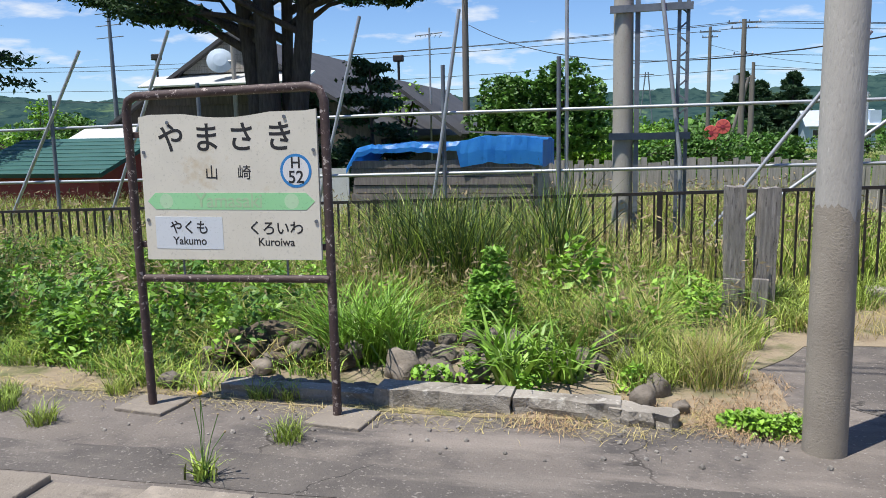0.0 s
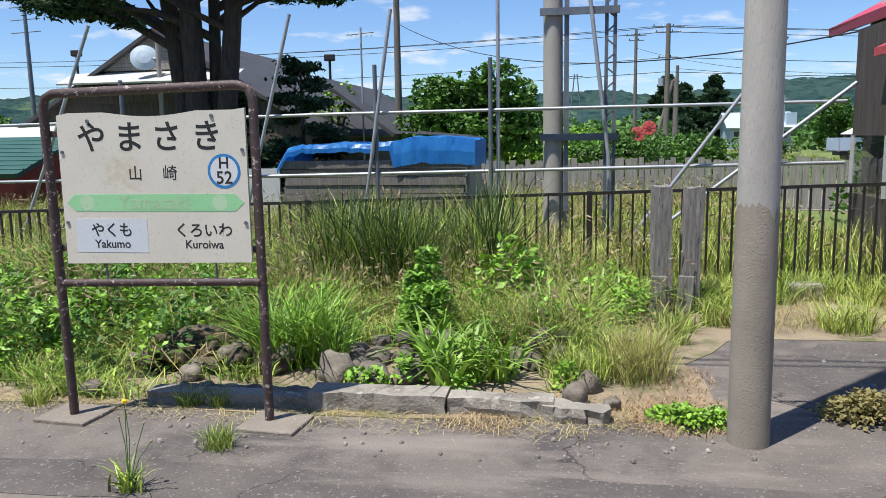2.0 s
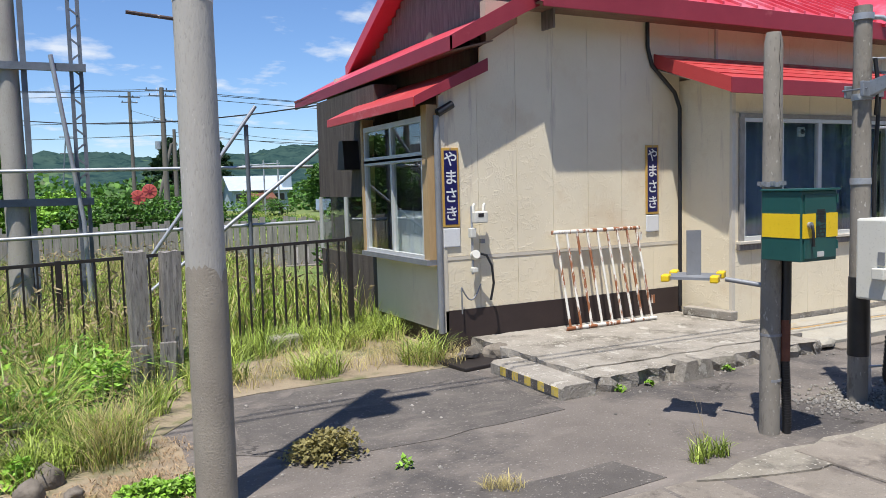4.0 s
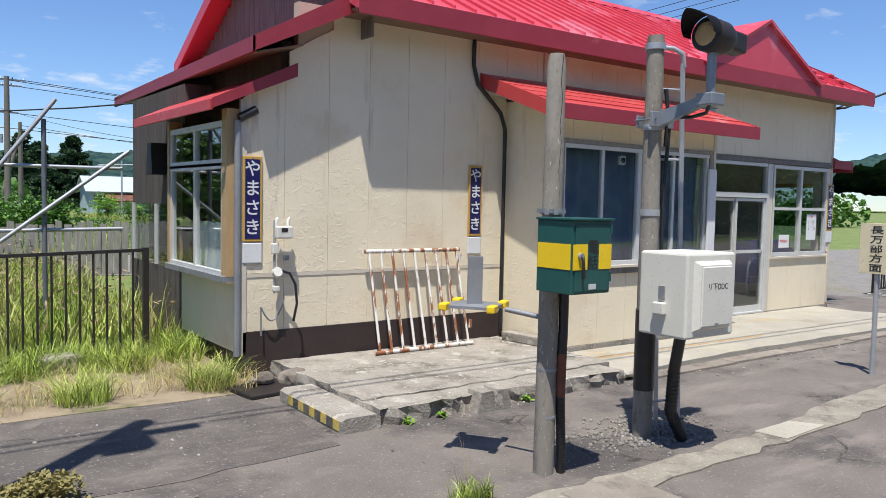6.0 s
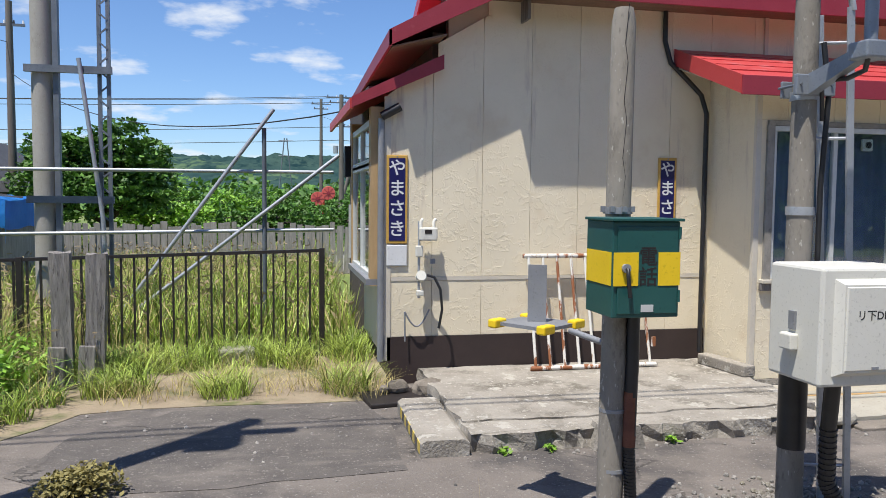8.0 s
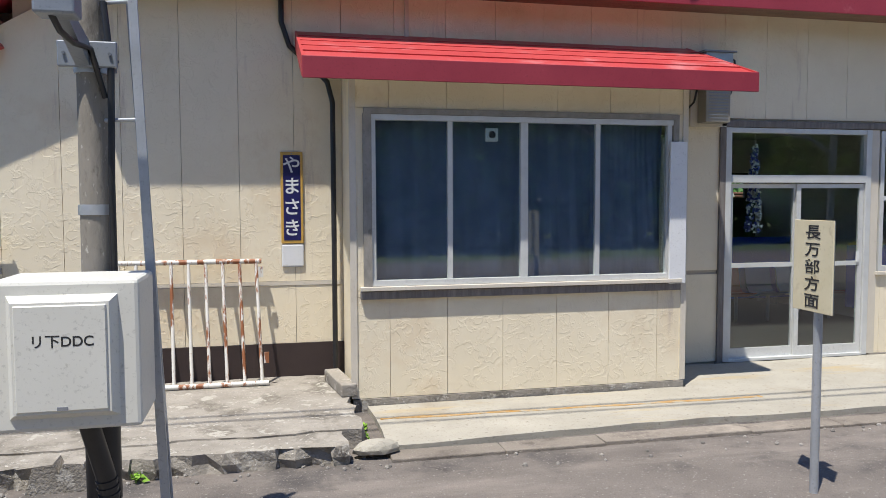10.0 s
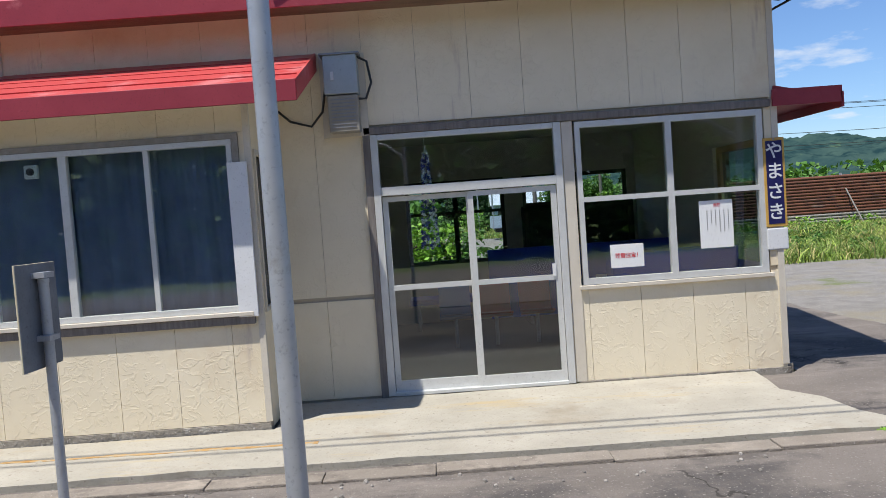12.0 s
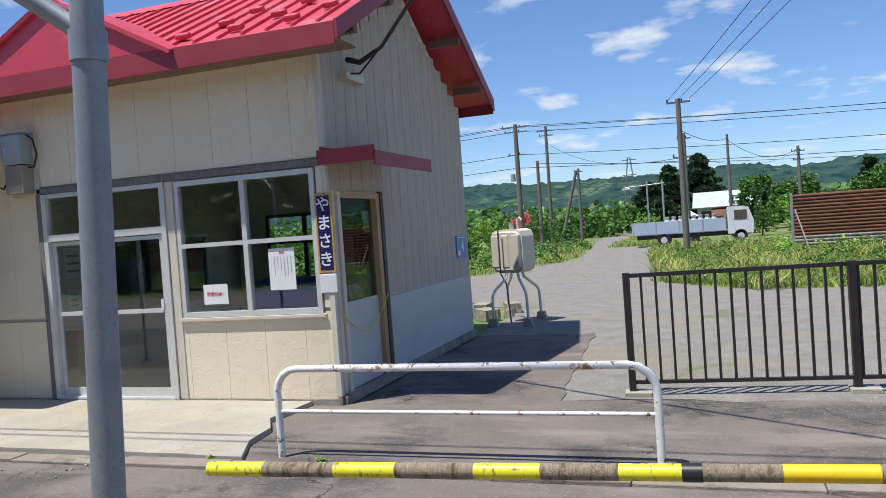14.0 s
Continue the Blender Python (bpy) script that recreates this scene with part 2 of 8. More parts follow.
ASPHALT_DARK = surface("asphalt_dark", (0.075, 0.067, 0.062), (0.125, 0.111, 0.10), 2.4, 0.93, 1.0, 55, stain=(0.16, 0.14, 0.123), stain_scale=0.9, stain_at=0.50, spread=0.2, streak=((0.18, 0.157, 0.138), 1.2, 0.54, 0.12, (0.4, 1.2, 1)), crack=0.5, speck=(0.22, 0.20, 0.18), speck_scale=45, speck_at=0.62)
GRAVEL = surface("gravel", (0.16, 0.15, 0.137), (0.235, 0.222, 0.205), 3, 0.95, 1.0, 48, stain=(0.215, 0.19, 0.135), stain_scale=0.5, stain_at=0.52, streak=((0.13, 0.15, 0.06), 0.6, 0.60, 0.08, (1, 0.7, 1)), speck=(0.34, 0.32, 0.295), speck_scale=40, speck_at=0.6)
EARTH = surface("earth", (0.22, 0.17, 0.115), (0.33, 0.27, 0.185), 3, 0.95, 0.8, 45, stain=(0.12, 0.13, 0.05), stain_scale=1.2, stain_at=0.5)
HOLLOW = surface("crumbling_earth", (0.075, 0.058, 0.040), (0.17, 0.135, 0.095), 6, 0.95, 1.0, 30, stain=(0.045, 0.036, 0.026), stain_scale=4, stain_at=0.5)
# bank soil with the shade between the grass blades put into its colour
GAP_SOIL = surface("gap_shade_soil", (0.030, 0.026, 0.016), (0.060, 0.052, 0.030), 3, 0.95, 0.9, 30, stain=(0.035, 0.05, 0.018), stain_scale=2.0, stain_at=0.5)
MEADOW = surface("meadow", (0.085, 0.15, 0.03), (0.20, 0.225, 0.07), 0.9, 0.95, 0.8, 12, stain=(0.05, 0.10, 0.022), stain_scale=0.35, streak=((0.27, 0.26, 0.13), 0.8, 0.58, 0.1, (1, 1, 1)))
ROCK = surface("rock", (0.115, 0.098, 0.080), (0.225, 0.195, 0.160), 6, 0.95, 1.0, 34, stain=(0.10, 0.095, 0.075), stain_scale=4, objrand=0.25)
ROOF_PALE = surface("pale_metal_roof", (0.40, 0.46, 0.52), (0.50, 0.56, 0.62), 2, 0.5, 0.05, stain=(0.25, 0.22, 0.20), stain_scale=1.2)
STEEL = surface("galvanised_steel", (0.36, 0.38, 0.41), (0.47, 0.49, 0.52), 5, 0.45, 0.05, metal=0.45, stain=(0.30, 0.29, 0.28), stain_scale=4)
STEEL_MID = surface("grey_blue_steel", (0.20, 0.225, 0.26), (0.28, 0.305, 0.34), 5, 0.5, 0.06, metal=0.3)
STEEL_DARK = surface("dark_steel", (0.12, 0.14, 0.17), (0.19, 0.21, 0.24), 5, 0.5, 0.08, metal=0.3)
BLACK = surface("black_paint", (0.016, 0.013, 0.013), (0.028, 0.022, 0.021), 8, 0.5, 0.05)
BLACK_RUB = surface("black_plastic", (0.014, 0.014, 0.016), (0.022, 0.022, 0.024), 8, 0.42, 0.02)
RUSTY = surface("rusty_brown_paint", (0.050, 0.031, 0.030), (0.085, 0.055, 0.050), 10, 0.6, 0.5, 60, stain=(0.44, 0.38, 0.35), stain_scale=26, stain_at=0.585, spread=0.04, streak=((0.22, 0.16, 0.14), 9.0, 0.6, 0.06, (1, 1, 1)))
WHITE_RUST = surface("white_paint_rusting", (0.66, 0.64, 0.58), (0.74, 0.72, 0.66), 5, 0.5, 0.15, stain=(0.27, 0.10, 0.04), stain_scale=7, stain_at=0.485, spread=0.05, stretch=(1.5, 1.5, 0.3))
GUARD = surface("white_rail_paint", (0.70, 0.70, 0.69), (0.78, 0.78, 0.77), 5, 0.5, 0.12, stain=(0.20, 0.10, 0.05), stain_scale=13, stain_at=0.585, spread=0.02, streak=((0.33, 0.16, 0.08), 3.0, 0.60, 0.03, (1, 1, 1)))
WHITE = surface("white_enamel", (0.66, 0.67, 0.68), (0.72, 0.73, 0.74), 3, 0.35, 0.02)
CABINET_WHITE = surface("cabinet_white", (0.62, 0.61, 0.55), (0.67, 0.66, 0.60), 2, 0.4, 0.03)
SIGN_WHITE = surface("aged_white_board", (0.63, 0.605, 0.52), (0.70, 0.67, 0.58), 3, 0.4, 0.03, stain=(0.56, 0.47, 0.32), stain_scale=2.2, stain_at=0.62)
SIGN_PANEL = surface("bluish_white_panel", (0.60, 0.65, 0.69), (0.65, 0.69, 0.73), 3, 0.4, 0.02)
SIGN_BLUE = surface("navy_enamel", (0.012, 0.012, 0.085), (0.018, 0.018, 0.11), 4, 0.3, 0.02)
SIGN_GOLD = surface("ochre_enamel", (0.50, 0.29, 0.06), (0.58, 0.36, 0.09), 6, 0.4, 0.05, stain=(0.12, 0.06, 0.03), stain_scale=9, stain_at=0.64)
INK = surface("black_ink", (0.02, 0.02, 0.022), (0.03, 0.03, 0.032), 9, 0.5, 0.0)
INK_BLUE = surface("blue_ink", (0.03, 0.20, 0.50), (0.04, 0.24, 0.56), 9, 0.4, 0.0)
INK_RED = surface("red_ink", (0.60, 0.05, 0.06), (0.66, 0.07, 0.08), 9, 0.5, 0.0)
INK_FADED = surface("faded_ink", (0.36, 0.56, 0.33), (0.42, 0.56, 0.36), 9, 0.5, 0.0)
INK_PINK = surface("faded_dot_ink", (0.44, 0.66, 0.42), (0.48, 0.69, 0.45), 9, 0.5, 0.0)
MINT = surface("mint_band", (0.29, 0.63, 0.32), (0.33, 0.67, 0.36), 4, 0.4, 0.02)
PAPER = surface("paper", (0.72, 0.73, 0.73), (0.77, 0.78, 0.78), 4, 0.8, 0.02)
GREEN_BOX = surface("dark_green_paint", (0.012, 0.075, 0.07), (0.018, 0.09, 0.082), 4, 0.4, 0.03)
YELLOW = surface("yellow_paint", (0.78, 0.52, 0.01), (0.84, 0.58, 0.02), 4, 0.45, 0.03, stain=(0.35, 0.27, 0.10), stain_scale=6, stain_at=0.68)
LIME_TAPE = surface("yellow_tape", (0.70, 0.63, 0.02), (0.76, 0.70, 0.04), 4, 0.4, 0.05, stain=(0.22, 0.20, 0.05), stain_scale=16, stain_at=0.55, spread=0.06, stretch=(2.5, 1, 1))
ROPE_WRAP = surface("straw_wrap", (0.24, 0.19, 0.13), (0.40, 0.335, 0.25), 40, 0.9, 0.9, 120, stain=(0.13, 0.085, 0.045), stain_scale=12, stain_at=0.5, stretch=(3, 1, 1))
TARP = surface("blue_tarpaulin", (0.03, 0.26, 0.72), (0.06, 0.36, 0.82), 2.5, 0.35, 0.5, 7)
GLASS = glass_material("window_glass")
GLASS_DARK = glass_material("dusky_glass", (0.55, 0.62, 0.66))
CURTAIN = surface("navy_curtain", (0.11, 0.14, 0.23), (0.165, 0.205, 0.32), 3, 0.9, 0.2, 90)
INTERIOR = surface("interior_wall", (0.58, 0.52, 0.44), (0.66, 0.60, 0.52), 2, 0.8, 0.05)
FLOOR_IN = surface("interior_floor", (0.10, 0.095, 0.09), (0.14, 0.13, 0.12), 3, 0.6, 0.05)
BLUE_CLOTH = surface("blue_cloth", (0.012, 0.05, 0.42), (0.02, 0.075, 0.52), 4, 0.8, 0.1)
ORANGE_PLASTIC = surface("red_plastic", (0.50, 0.075, 0.03), (0.56, 0.10, 0.04), 4, 0.4, 0.02)
BLUE_PLASTIC = surface("blue_plastic", (0.03, 0.14, 0.36), (0.04, 0.18, 0.42), 4, 0.4, 0.02)
BARK = surface("bark", (0.045, 0.033, 0.026), (0.10, 0.08, 0.065), 5, 0.95, 0.9, 30, stretch=(4, 4, 0.7))
NEEDLES = surface("dark_needles", (0.022, 0.055, 0.020), (0.045, 0.095, 0.034), 1.5, 0.8, 0.0, island=0.35, trans=0.2)
LEAF_DEEP = surface("deep_leaf", (0.05, 0.135, 0.019), (0.11, 0.235, 0.034), 1.0, 0.6, 0.0, island=0.5, trans=0.2)
LEAF_BRIGHT = surface("bright_leaf", (0.15, 0.33, 0.024), (0.26, 0.44, 0.055), 1.5, 0.5, 0.0, island=0.5, trans=0.15)
BLADE = surface("grass_blade", (0.20, 0.30, 0.042), (0.40, 0.47, 0.10), 1.6, 0.5, 0.0, island=0.75, trans=0.15)
VERGE = surface("verge_blade", (0.10, 0.19, 0.03), (0.22, 0.31, 0.06), 0.8, 0.7, 0.0, island=0.55, trans=0.2)
BLADE_DARK = surface("deep_blade", (0.06, 0.155, 0.028), (0.15, 0.28, 0.052), 1.1, 0.6, 0.0, island=0.5, trans=0.15)
BLADE_FRESH = surface("fresh_blade", (0.14, 0.29, 0.03), (0.28, 0.45, 0.065), 1.6, 0.5, 0.0, island=0.5, trans=0.15)
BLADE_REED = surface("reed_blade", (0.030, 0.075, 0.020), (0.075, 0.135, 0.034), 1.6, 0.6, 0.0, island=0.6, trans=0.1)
STRAW = surface("dry_blade", (0.459, 0.39, 0.163), (0.621, 0.52, 0.25), 1.5, 0.8, 0.0, island=0.3, trans=0.3)
SEED = surface("seed_head", (0.27, 0.21, 0.12), (0.36, 0.29, 0.17), 3, 0.9, 0.0, island=0.3, trans=0.2)
# woods on the hills; the blue of distant haze is mixed into the greens
HAZY_HILL = surface("haze_tinted_hill", (0.022, 0.050, 0.052), (0.050, 0.088, 0.074), 0.05, 1.0, 0.0, 0.12, stain=(0.085, 0.135, 0.075), stain_scale=0.012, stain_at=0.58, spread=0.04, spec=0.0, streak=((0.014, 0.036, 0.040), 0.08, 0.5, 0.12, (1, 1, 1)))
ROOF_GREY = surface("grey_roof", (0.045, 0.045, 0.05), (0.075, 0.075, 0.08), 1.5, 0.7, 0.2)
ROOF_GREEN = surface("green_metal_roof", (0.02, 0.085, 0.075), (0.03, 0.11, 0.095), 2, 0.5, 0.05)
BARN_RED = surface("red_barn_wall", (0.28, 0.04, 0.03), (0.34, 0.06, 0.045), 2, 0.7, 0.1)
PALE_BLUE = surface("pale_blue_wall", (0.36, 0.45, 0.55), (0.42, 0.51, 0.60), 2, 0.7, 0.05)
RUST_SHEET = surface("rusty_sheet", (0.115, 0.042, 0.026), (0.20, 0.075, 0.042), 2, 0.85, 0.3, stain=(0.32, 0.27, 0.22), stain_scale=1.6, stain_at=0.60, stretch=(0.6, 1, 3), streak=((0.075, 0.036, 0.026), 2.0, 0.53, 0.1, (0.5, 1, 2)))
GREEN_BOARD = surface("dark_green_board", (0.012, 0.018, 0.014), (0.02, 0.028, 0.022), 3, 0.7, 0.05)
WIRE = surface("black_wire", (0.02, 0.02, 0.022), (0.03, 0.03, 0.032), 5, 0.6, 0.0)
SIDING_BROWN = surface("side_boards", (0.40, 0.35, 0.29), (0.50, 0.44, 0.37), 2, 0.8, 0.15, stretch=(6, 6, 0.7), stain=(0.31, 0.275, 0.235), stain_scale=3)
SIDING_BLUE = surface("pale_lower_siding", (0.46, 0.47, 0.465), (0.52, 0.53, 0.525), 2, 0.7, 0.05)

# ---- shapes ----


def box(x0, x1, y0, y1, z0, z1, bm=None, bev=0.0):
    own = bmesh.new()
    bmesh.ops.create_cube(own, size=1.0)
    bmesh.ops.scale(own, vec=(x1 - x0, y1 - y0, z1 - z0), verts=own.verts)
    bmesh.ops.translate(own, vec=((x0 + x1) / 2, (y0 + y1) / 2, (z0 + z1) / 2), verts=own.verts)
    if bev:
        bmesh.ops.bevel(own, geom=own.edges[:], offset=bev, segments=2, affect="EDGES", profile=0.5)
    return merge(bm, own)


def merge(bm, own):
    if bm is None:
        return own
    tmp = bpy.data.meshes.new("tmp")
    own.to_mesh(tmp)
    own.free()
    bm.from_mesh(tmp)
    bpy.data.meshes.remove(tmp)
    return bm


def turned(own, m):
    bmesh.ops.transform(own, matrix=m, verts=own.verts)
    return own


def tube(points, radii, bm=None, seg=10, caps=True):
    """A round bar along points; radii is one number or one a point."""
    bm = bm or bmesh.new()
    pts = [Vector(p) for p in points]
    if isinstance(radii, (int, float)):
        radii = [radii] * len(pts)
    rings = []
    up = None
    for i, p in enumerate(pts):
        d = (pts[min(i + 1, len(pts) - 1)] - pts[max(i - 1, 0)]).normalized()
        if up is None:
            up = d.orthogonal().normalized()
        up = (up - d * up.dot(d)).normalized()
        side = d.cross(up)
        rings.append([bm.verts.new(p + radii[i] * (math.cos(a) * up + math.sin(a) * side)) for a in (2 * math.pi * k / seg for k in range(seg))])
    for r0, r1 in zip(rings, rings[1:]):
        for k in range(seg):
            f = bm.faces.new((r0[k], r0[(k + 1) % seg], r1[(k + 1) % seg], r1[k]))
            f.smooth = True
    if caps:
        bm.faces.new([bm.verts.new(v.co) for v in rings[0]][::-1])
        bm.faces.new([bm.verts.new(v.co) for v in rings[-1]])
    return bm


def prism(poly, axis, a, b, bm=None):
    """A flat outline pushed from a to b along an axis; the outline's pairs are the other two axes in order."""
    bm = bm or bmesh.new()

    def at(p, v):
        return {"x": (v, p[0], p[1]), "y": (p[0], v, p[1]), "z": (p[0], p[1], v)}[axis]

    lo, hi = [bm.verts.new(at(p, a)) for p in poly], [bm.verts.new(at(p, b)) for p in poly]
    fs = [bm.faces.new(lo), bm.faces.new(hi[::-1])]
    for k in range(len(poly)):
        n = (k + 1) % len(poly)
        fs.append(bm.faces.new((lo[n], lo[k], hi[k], hi[n])))
    bmesh.ops.recalc_face_normals(bm, faces=fs)
    return bm


def slab(quad, thick, bm=None):
    """A sheet on four corners, with thickness downwards along its normal."""
    bm = bm or bmesh.new()
    q = [Vector(p) for p in quad]
    n = (q[1] - q[0]).cross(q[3] - q[0]).normalized()
    if n.z < 0:
        n = -n
    top, low = [bm.verts.new(p) for p in q], [bm.verts.new(p - n * thick) for p in q]
    fs = [bm.faces.new(top), bm.faces.new(low[::-1])]
    for k in range(4):
        j = (k + 1) % 4
        fs.append(bm.faces.new((top[j], top[k], low[k], low[j])))
    bmesh.ops.recalc_face_normals(bm, faces=fs)
    return bm


def mesh_of(name, bm, material):
    me = bpy.data.meshes.new(name)
    bm.to_mesh(me)
    bm.free()
    me.materials.append(material)
    return me


def part(name, bm, material, parent, label=""):
    ob = new(name, mesh_of(name, bm, material))
    ob.parent = parent
    return tagged(ob, label)


# The plan on which the next things stand. The bank behind the platform runs at a slant to the station.
BANK = pose(-0.447, 0.693, 0, 0, 0, -1.51) @ pose(0, -0.672, 0)
FENCE = pose(-0.447, 0.693, 1.81, 0, 0, -1.51) @ Matrix.Diagonal((1.052, 1.052, 1.052, 1)) @ pose(0, -0.672, -1.81)
GREEN = BANK @ pose(0, 5.6, 0) @ Matrix.Diagonal((1.0, 1.11, 1.0, 1)) @ pose(0, -5.6, 0)
SITE = [Matrix()]


def thing(name, bm, material, label, category, group="", kind=""):
    ob = tagged(new(name, mesh_of(name, bm, material)), label, category, group, kind)
    ob.matrix_basis = SITE[0]
    return ob


def empty(name, at, label, category, group="", kind=""):
    ob = new(name)
    ob.empty_display_size = 0.1
    ob.matrix_basis = SITE[0]
    return tagged(ob, label, category, group, kind)


def text_mesh(body, size, m, material, name, parent, label="", width=None, extrude=0.0004, align="CENTER", bold=0.014):
    """Built-in lettering as a mesh, laid by the pose m (x along the line, y up the letters)."""
    cu = bpy.data.curves.new(name, "FONT")
    cu.body, cu.size, cu.align_x, cu.align_y, cu.extrude = body, size, align, "CENTER", extrude
    cu.offset = size * bold
    ob = bpy.data.objects.new(name, cu)
    scene.collection.objects.link(ob)
    dg = bpy.context.evaluated_depsgraph_get()
    me = bpy.data.meshes.new_from_object(ob.evaluated_get(dg))
    bpy.data.objects.remove(ob)
    me.transform(m)
    me.materials.clear()
    me.materials.append(material)
    out = new(name, me)
    out.parent = parent
    return tagged(out, label)


def cut_spans(lo, hi, holes):
    """What is left of lo..hi outside the holes."""
    out, at = [], lo
    for a, b in sorted(holes):
        if b <= lo or a >= hi:
            continue
        if a > at:
            out.append((at, min(a, hi)))
        at = max(at, b)
    if at < hi:
        out.append((at, hi))
    return out


def wall_bm(axis, y0, y1, x0, x1, z0, z1, holes):
    """A wall along x (axis 'x') or y, with openings (x0, x1, z0, z1) through it."""
    bm = bmesh.new()
    xs = sorted({x0, x1, *[v for hole in holes for v in hole[:2]]})
    for a, b in zip(xs, xs[1:]):
        for c, d in cut_spans(z0, z1, [hole[2:] for hole in holes if hole[0] < b and hole[1] > a]):
            if axis == "x":
                box(a, b, y0, y1, c, d, bm)
            else:
                box(y0, y1, a, b, c, d, bm)
    return bm

# ---- ground ----
GROUND_Z, PLAT_Z = -0.07, -0.04
FRONT, BAY, X0, X1, BACK = 8.33, 7.45, 3.85, 15.48, 13.42
END = -0.085  # the gable end and its lean-to stand this far out


def grid_sheet(x0, x1, y0, y1, nx, ny, height):
    bm = bmesh.new()
    vs = [[bm.verts.new((x0 + (x1 - x0) * i / nx, y0 + (y1 - y0) * j / ny, 0)) for j in range(ny + 1)] for i in range(nx + 1)]
    for row in vs:
        for v in row:
            v.co.z = height(v.co.x, v.co.y)
    for i in range(nx):
        for j in range(ny):
            f = bm.faces.new((vs[i][j], vs[i + 1][j], vs[i + 1][j + 1], vs[i][j + 1]))
            f.smooth = True
    return bm


ground_bm = grid_sheet(-2500, 2500, -1500, 3500, 2, 2, lambda x, y: GROUND_Z)
thing("ground", ground_bm, MEADOW, "flat green meadow that runs to the hills", "ground", kind="structure")


def ragged(points, amount, step, seed):
    """An outline with its sides broken into small uneven steps."""
    rnd = random.Random(seed)
    out = []
    for (ax, ay), (bx, by) in zip(points, points[1:] + points[:1]):
        n = max(1, int(math.hypot(bx - ax, by - ay) / step))
        for k in range(n):
            s = k / n
            j = amount if k else 0
            out.append((ax + (bx - ax) * s + rnd.uniform(-j, j), ay + (by - ay) * s + rnd.uniform(-j, j)))
    return out


plat_poly = ragged([(-30, 1.2), (60, 1.2), (60, 8.6), (17.85, 8.6), (17.55, 13.3), (15.6, 13.3), (15.6, 8.4), (2.2, 8.6), (0.4, 8.3), (0.0, 6.6), (-5.0, 6.0), (-8, 5.8), (-30, 5.8)], 0.05, 0.35, 3)
thing("platform", prism(plat_poly, "z", -0.3, PLAT_Z), ASPHALT, "worn grey-brown asphalt station platform", "platform", kind="structure")
yard = ragged([(17.86, 8.62), (60, 8.62), (60, 19), (21.0, 19.4), (19.2, 20.5), (18.2, 22.9), (17.4, 30.6), (16.8, 36), (16.3, 43), (60, 43), (60, 50), (15.2, 48.5), (13.4, 62), (12.5, 90), (9.5, 90), (10.7, 64), (12.3, 50), (13.5, 37), (11.2, 29), (4.2, 27), (4.2, 20), (11.5, 19), (15.4, 17.5), (15.6, 13.35), (17.56, 13.32)], 0.12, 0.6, 5)
thing("gravel_yard", prism(yard, "z", -0.3, -0.05), GRAVEL, "grey gravel yard and lane beside the station", "gravel", kind="structure")
apron = ragged([(7.45, 6.28), (9.5, 6.40), (12.0, 6.36), (15.55, 6.28), (15.32, 6.75), (15.27, 7.2), (15.05, 7.55), (15.13, 8.30), (10.55, 8.30), (10.55, 7.42), (7.45, 7.42)], 0.025, 0.3, 7)
thing("concrete_apron", prism(apron, "z", -0.2, 0.012), CONCRETE, "pale concrete apron with rust streaks before the station", "pavement", kind="structure")
kerb_line = empty("kerb_strip", (0, 0, 0), "narrow worn concrete edging strip along the apron", "kerb", kind="structure")
rnd = random.Random(4)
kx = 7.45
while kx < 24:
    kw = rnd.uniform(0.7, 1.3)
    part("kerb_piece", box(kx, kx + kw - 0.005, 6.06 + rnd.uniform(-0.01, 0.01), 6.262, -0.2, -0.012 + rnd.uniform(-0.008, 0.008), bev=0.008), PAVER, kerb_line)
    kx += kw
patch = ragged([(1.5, 5.7), (3.65, 5.85), (3.7, 7.0), (3.55, 7.6), (1.9, 7.65), (1.2, 7.0), (1.0, 6.2)], 0.05, 0.3, 9)
thing("asphalt_patch", prism(patch, "z", -0.2, PLAT_Z + 0.005), ASPHALT_DARK, "darker asphalt patch on the platform", "asphalt", kind="structure")
strip = ragged([(-30, 4.25), (3, 4.28), (3.3, 4.3), (3.2, 4.7), (1.5, 4.72), (-30, 4.72)], 0.03, 0.3, 10)
thing("asphalt_band", prism(strip, "z", -0.2, PLAT_Z + 0.004), ASPHALT_DARK, "dark asphalt repair band along the platform", "asphalt", kind="structure")
edge = ragged([(3.4, 4.15), (4.2, 3.9), (5.5, 3.98), (6.9, 4.03), (8.4, 4.1), (10.4, 4.3), (10.7, 4.6), (8.6, 4.5), (7.3, 4.34), (6.1, 4.26), (5.0, 4.24), (4.1, 4.26)], 0.04, 0.22, 12)
thing("edge_strip", prism(edge, "z", -0.2, PLAT_Z + 0.014), EDGE_STRIP, "broken strip of worn brown concrete along the platform", "concrete strip", kind="structure")
thing("cover_plate", prism([(6.68, 4.30), (6.72, 4.03), (7.38, 4.07), (7.24, 4.31)], "z", -0.1, PLAT_Z + 0.022), CONCRETE, "pale concrete cover plate let into the platform", "cover plate")
run = [(7.5 + 0.09 * k, 6.99 - 0.0022 * k + 0.01 * math.sin(k * 0.7)) for k in range(40)]
rnd = random.Random(15)
wide = [0.006 + 0.016 * abs(math.sin(k * 0.37)) + rnd.uniform(0, 0.012) for k in range(40)]
thing("rust_streak", prism([(a, b - w) for (a, b), w in zip(run, wide)] + [(a, b + w) for (a, b), w in zip(run[::-1], wide[::-1])], "z", 0.0, 0.0155), RUST_RUN, "ochre rust streak run along the apron", "stain", kind="structure")
pavers = empty("edge_pavers", (0, 0, 0), "old brown concrete edge slabs of the platform", "paving", kind="structure")
rnd = random.Random(6)
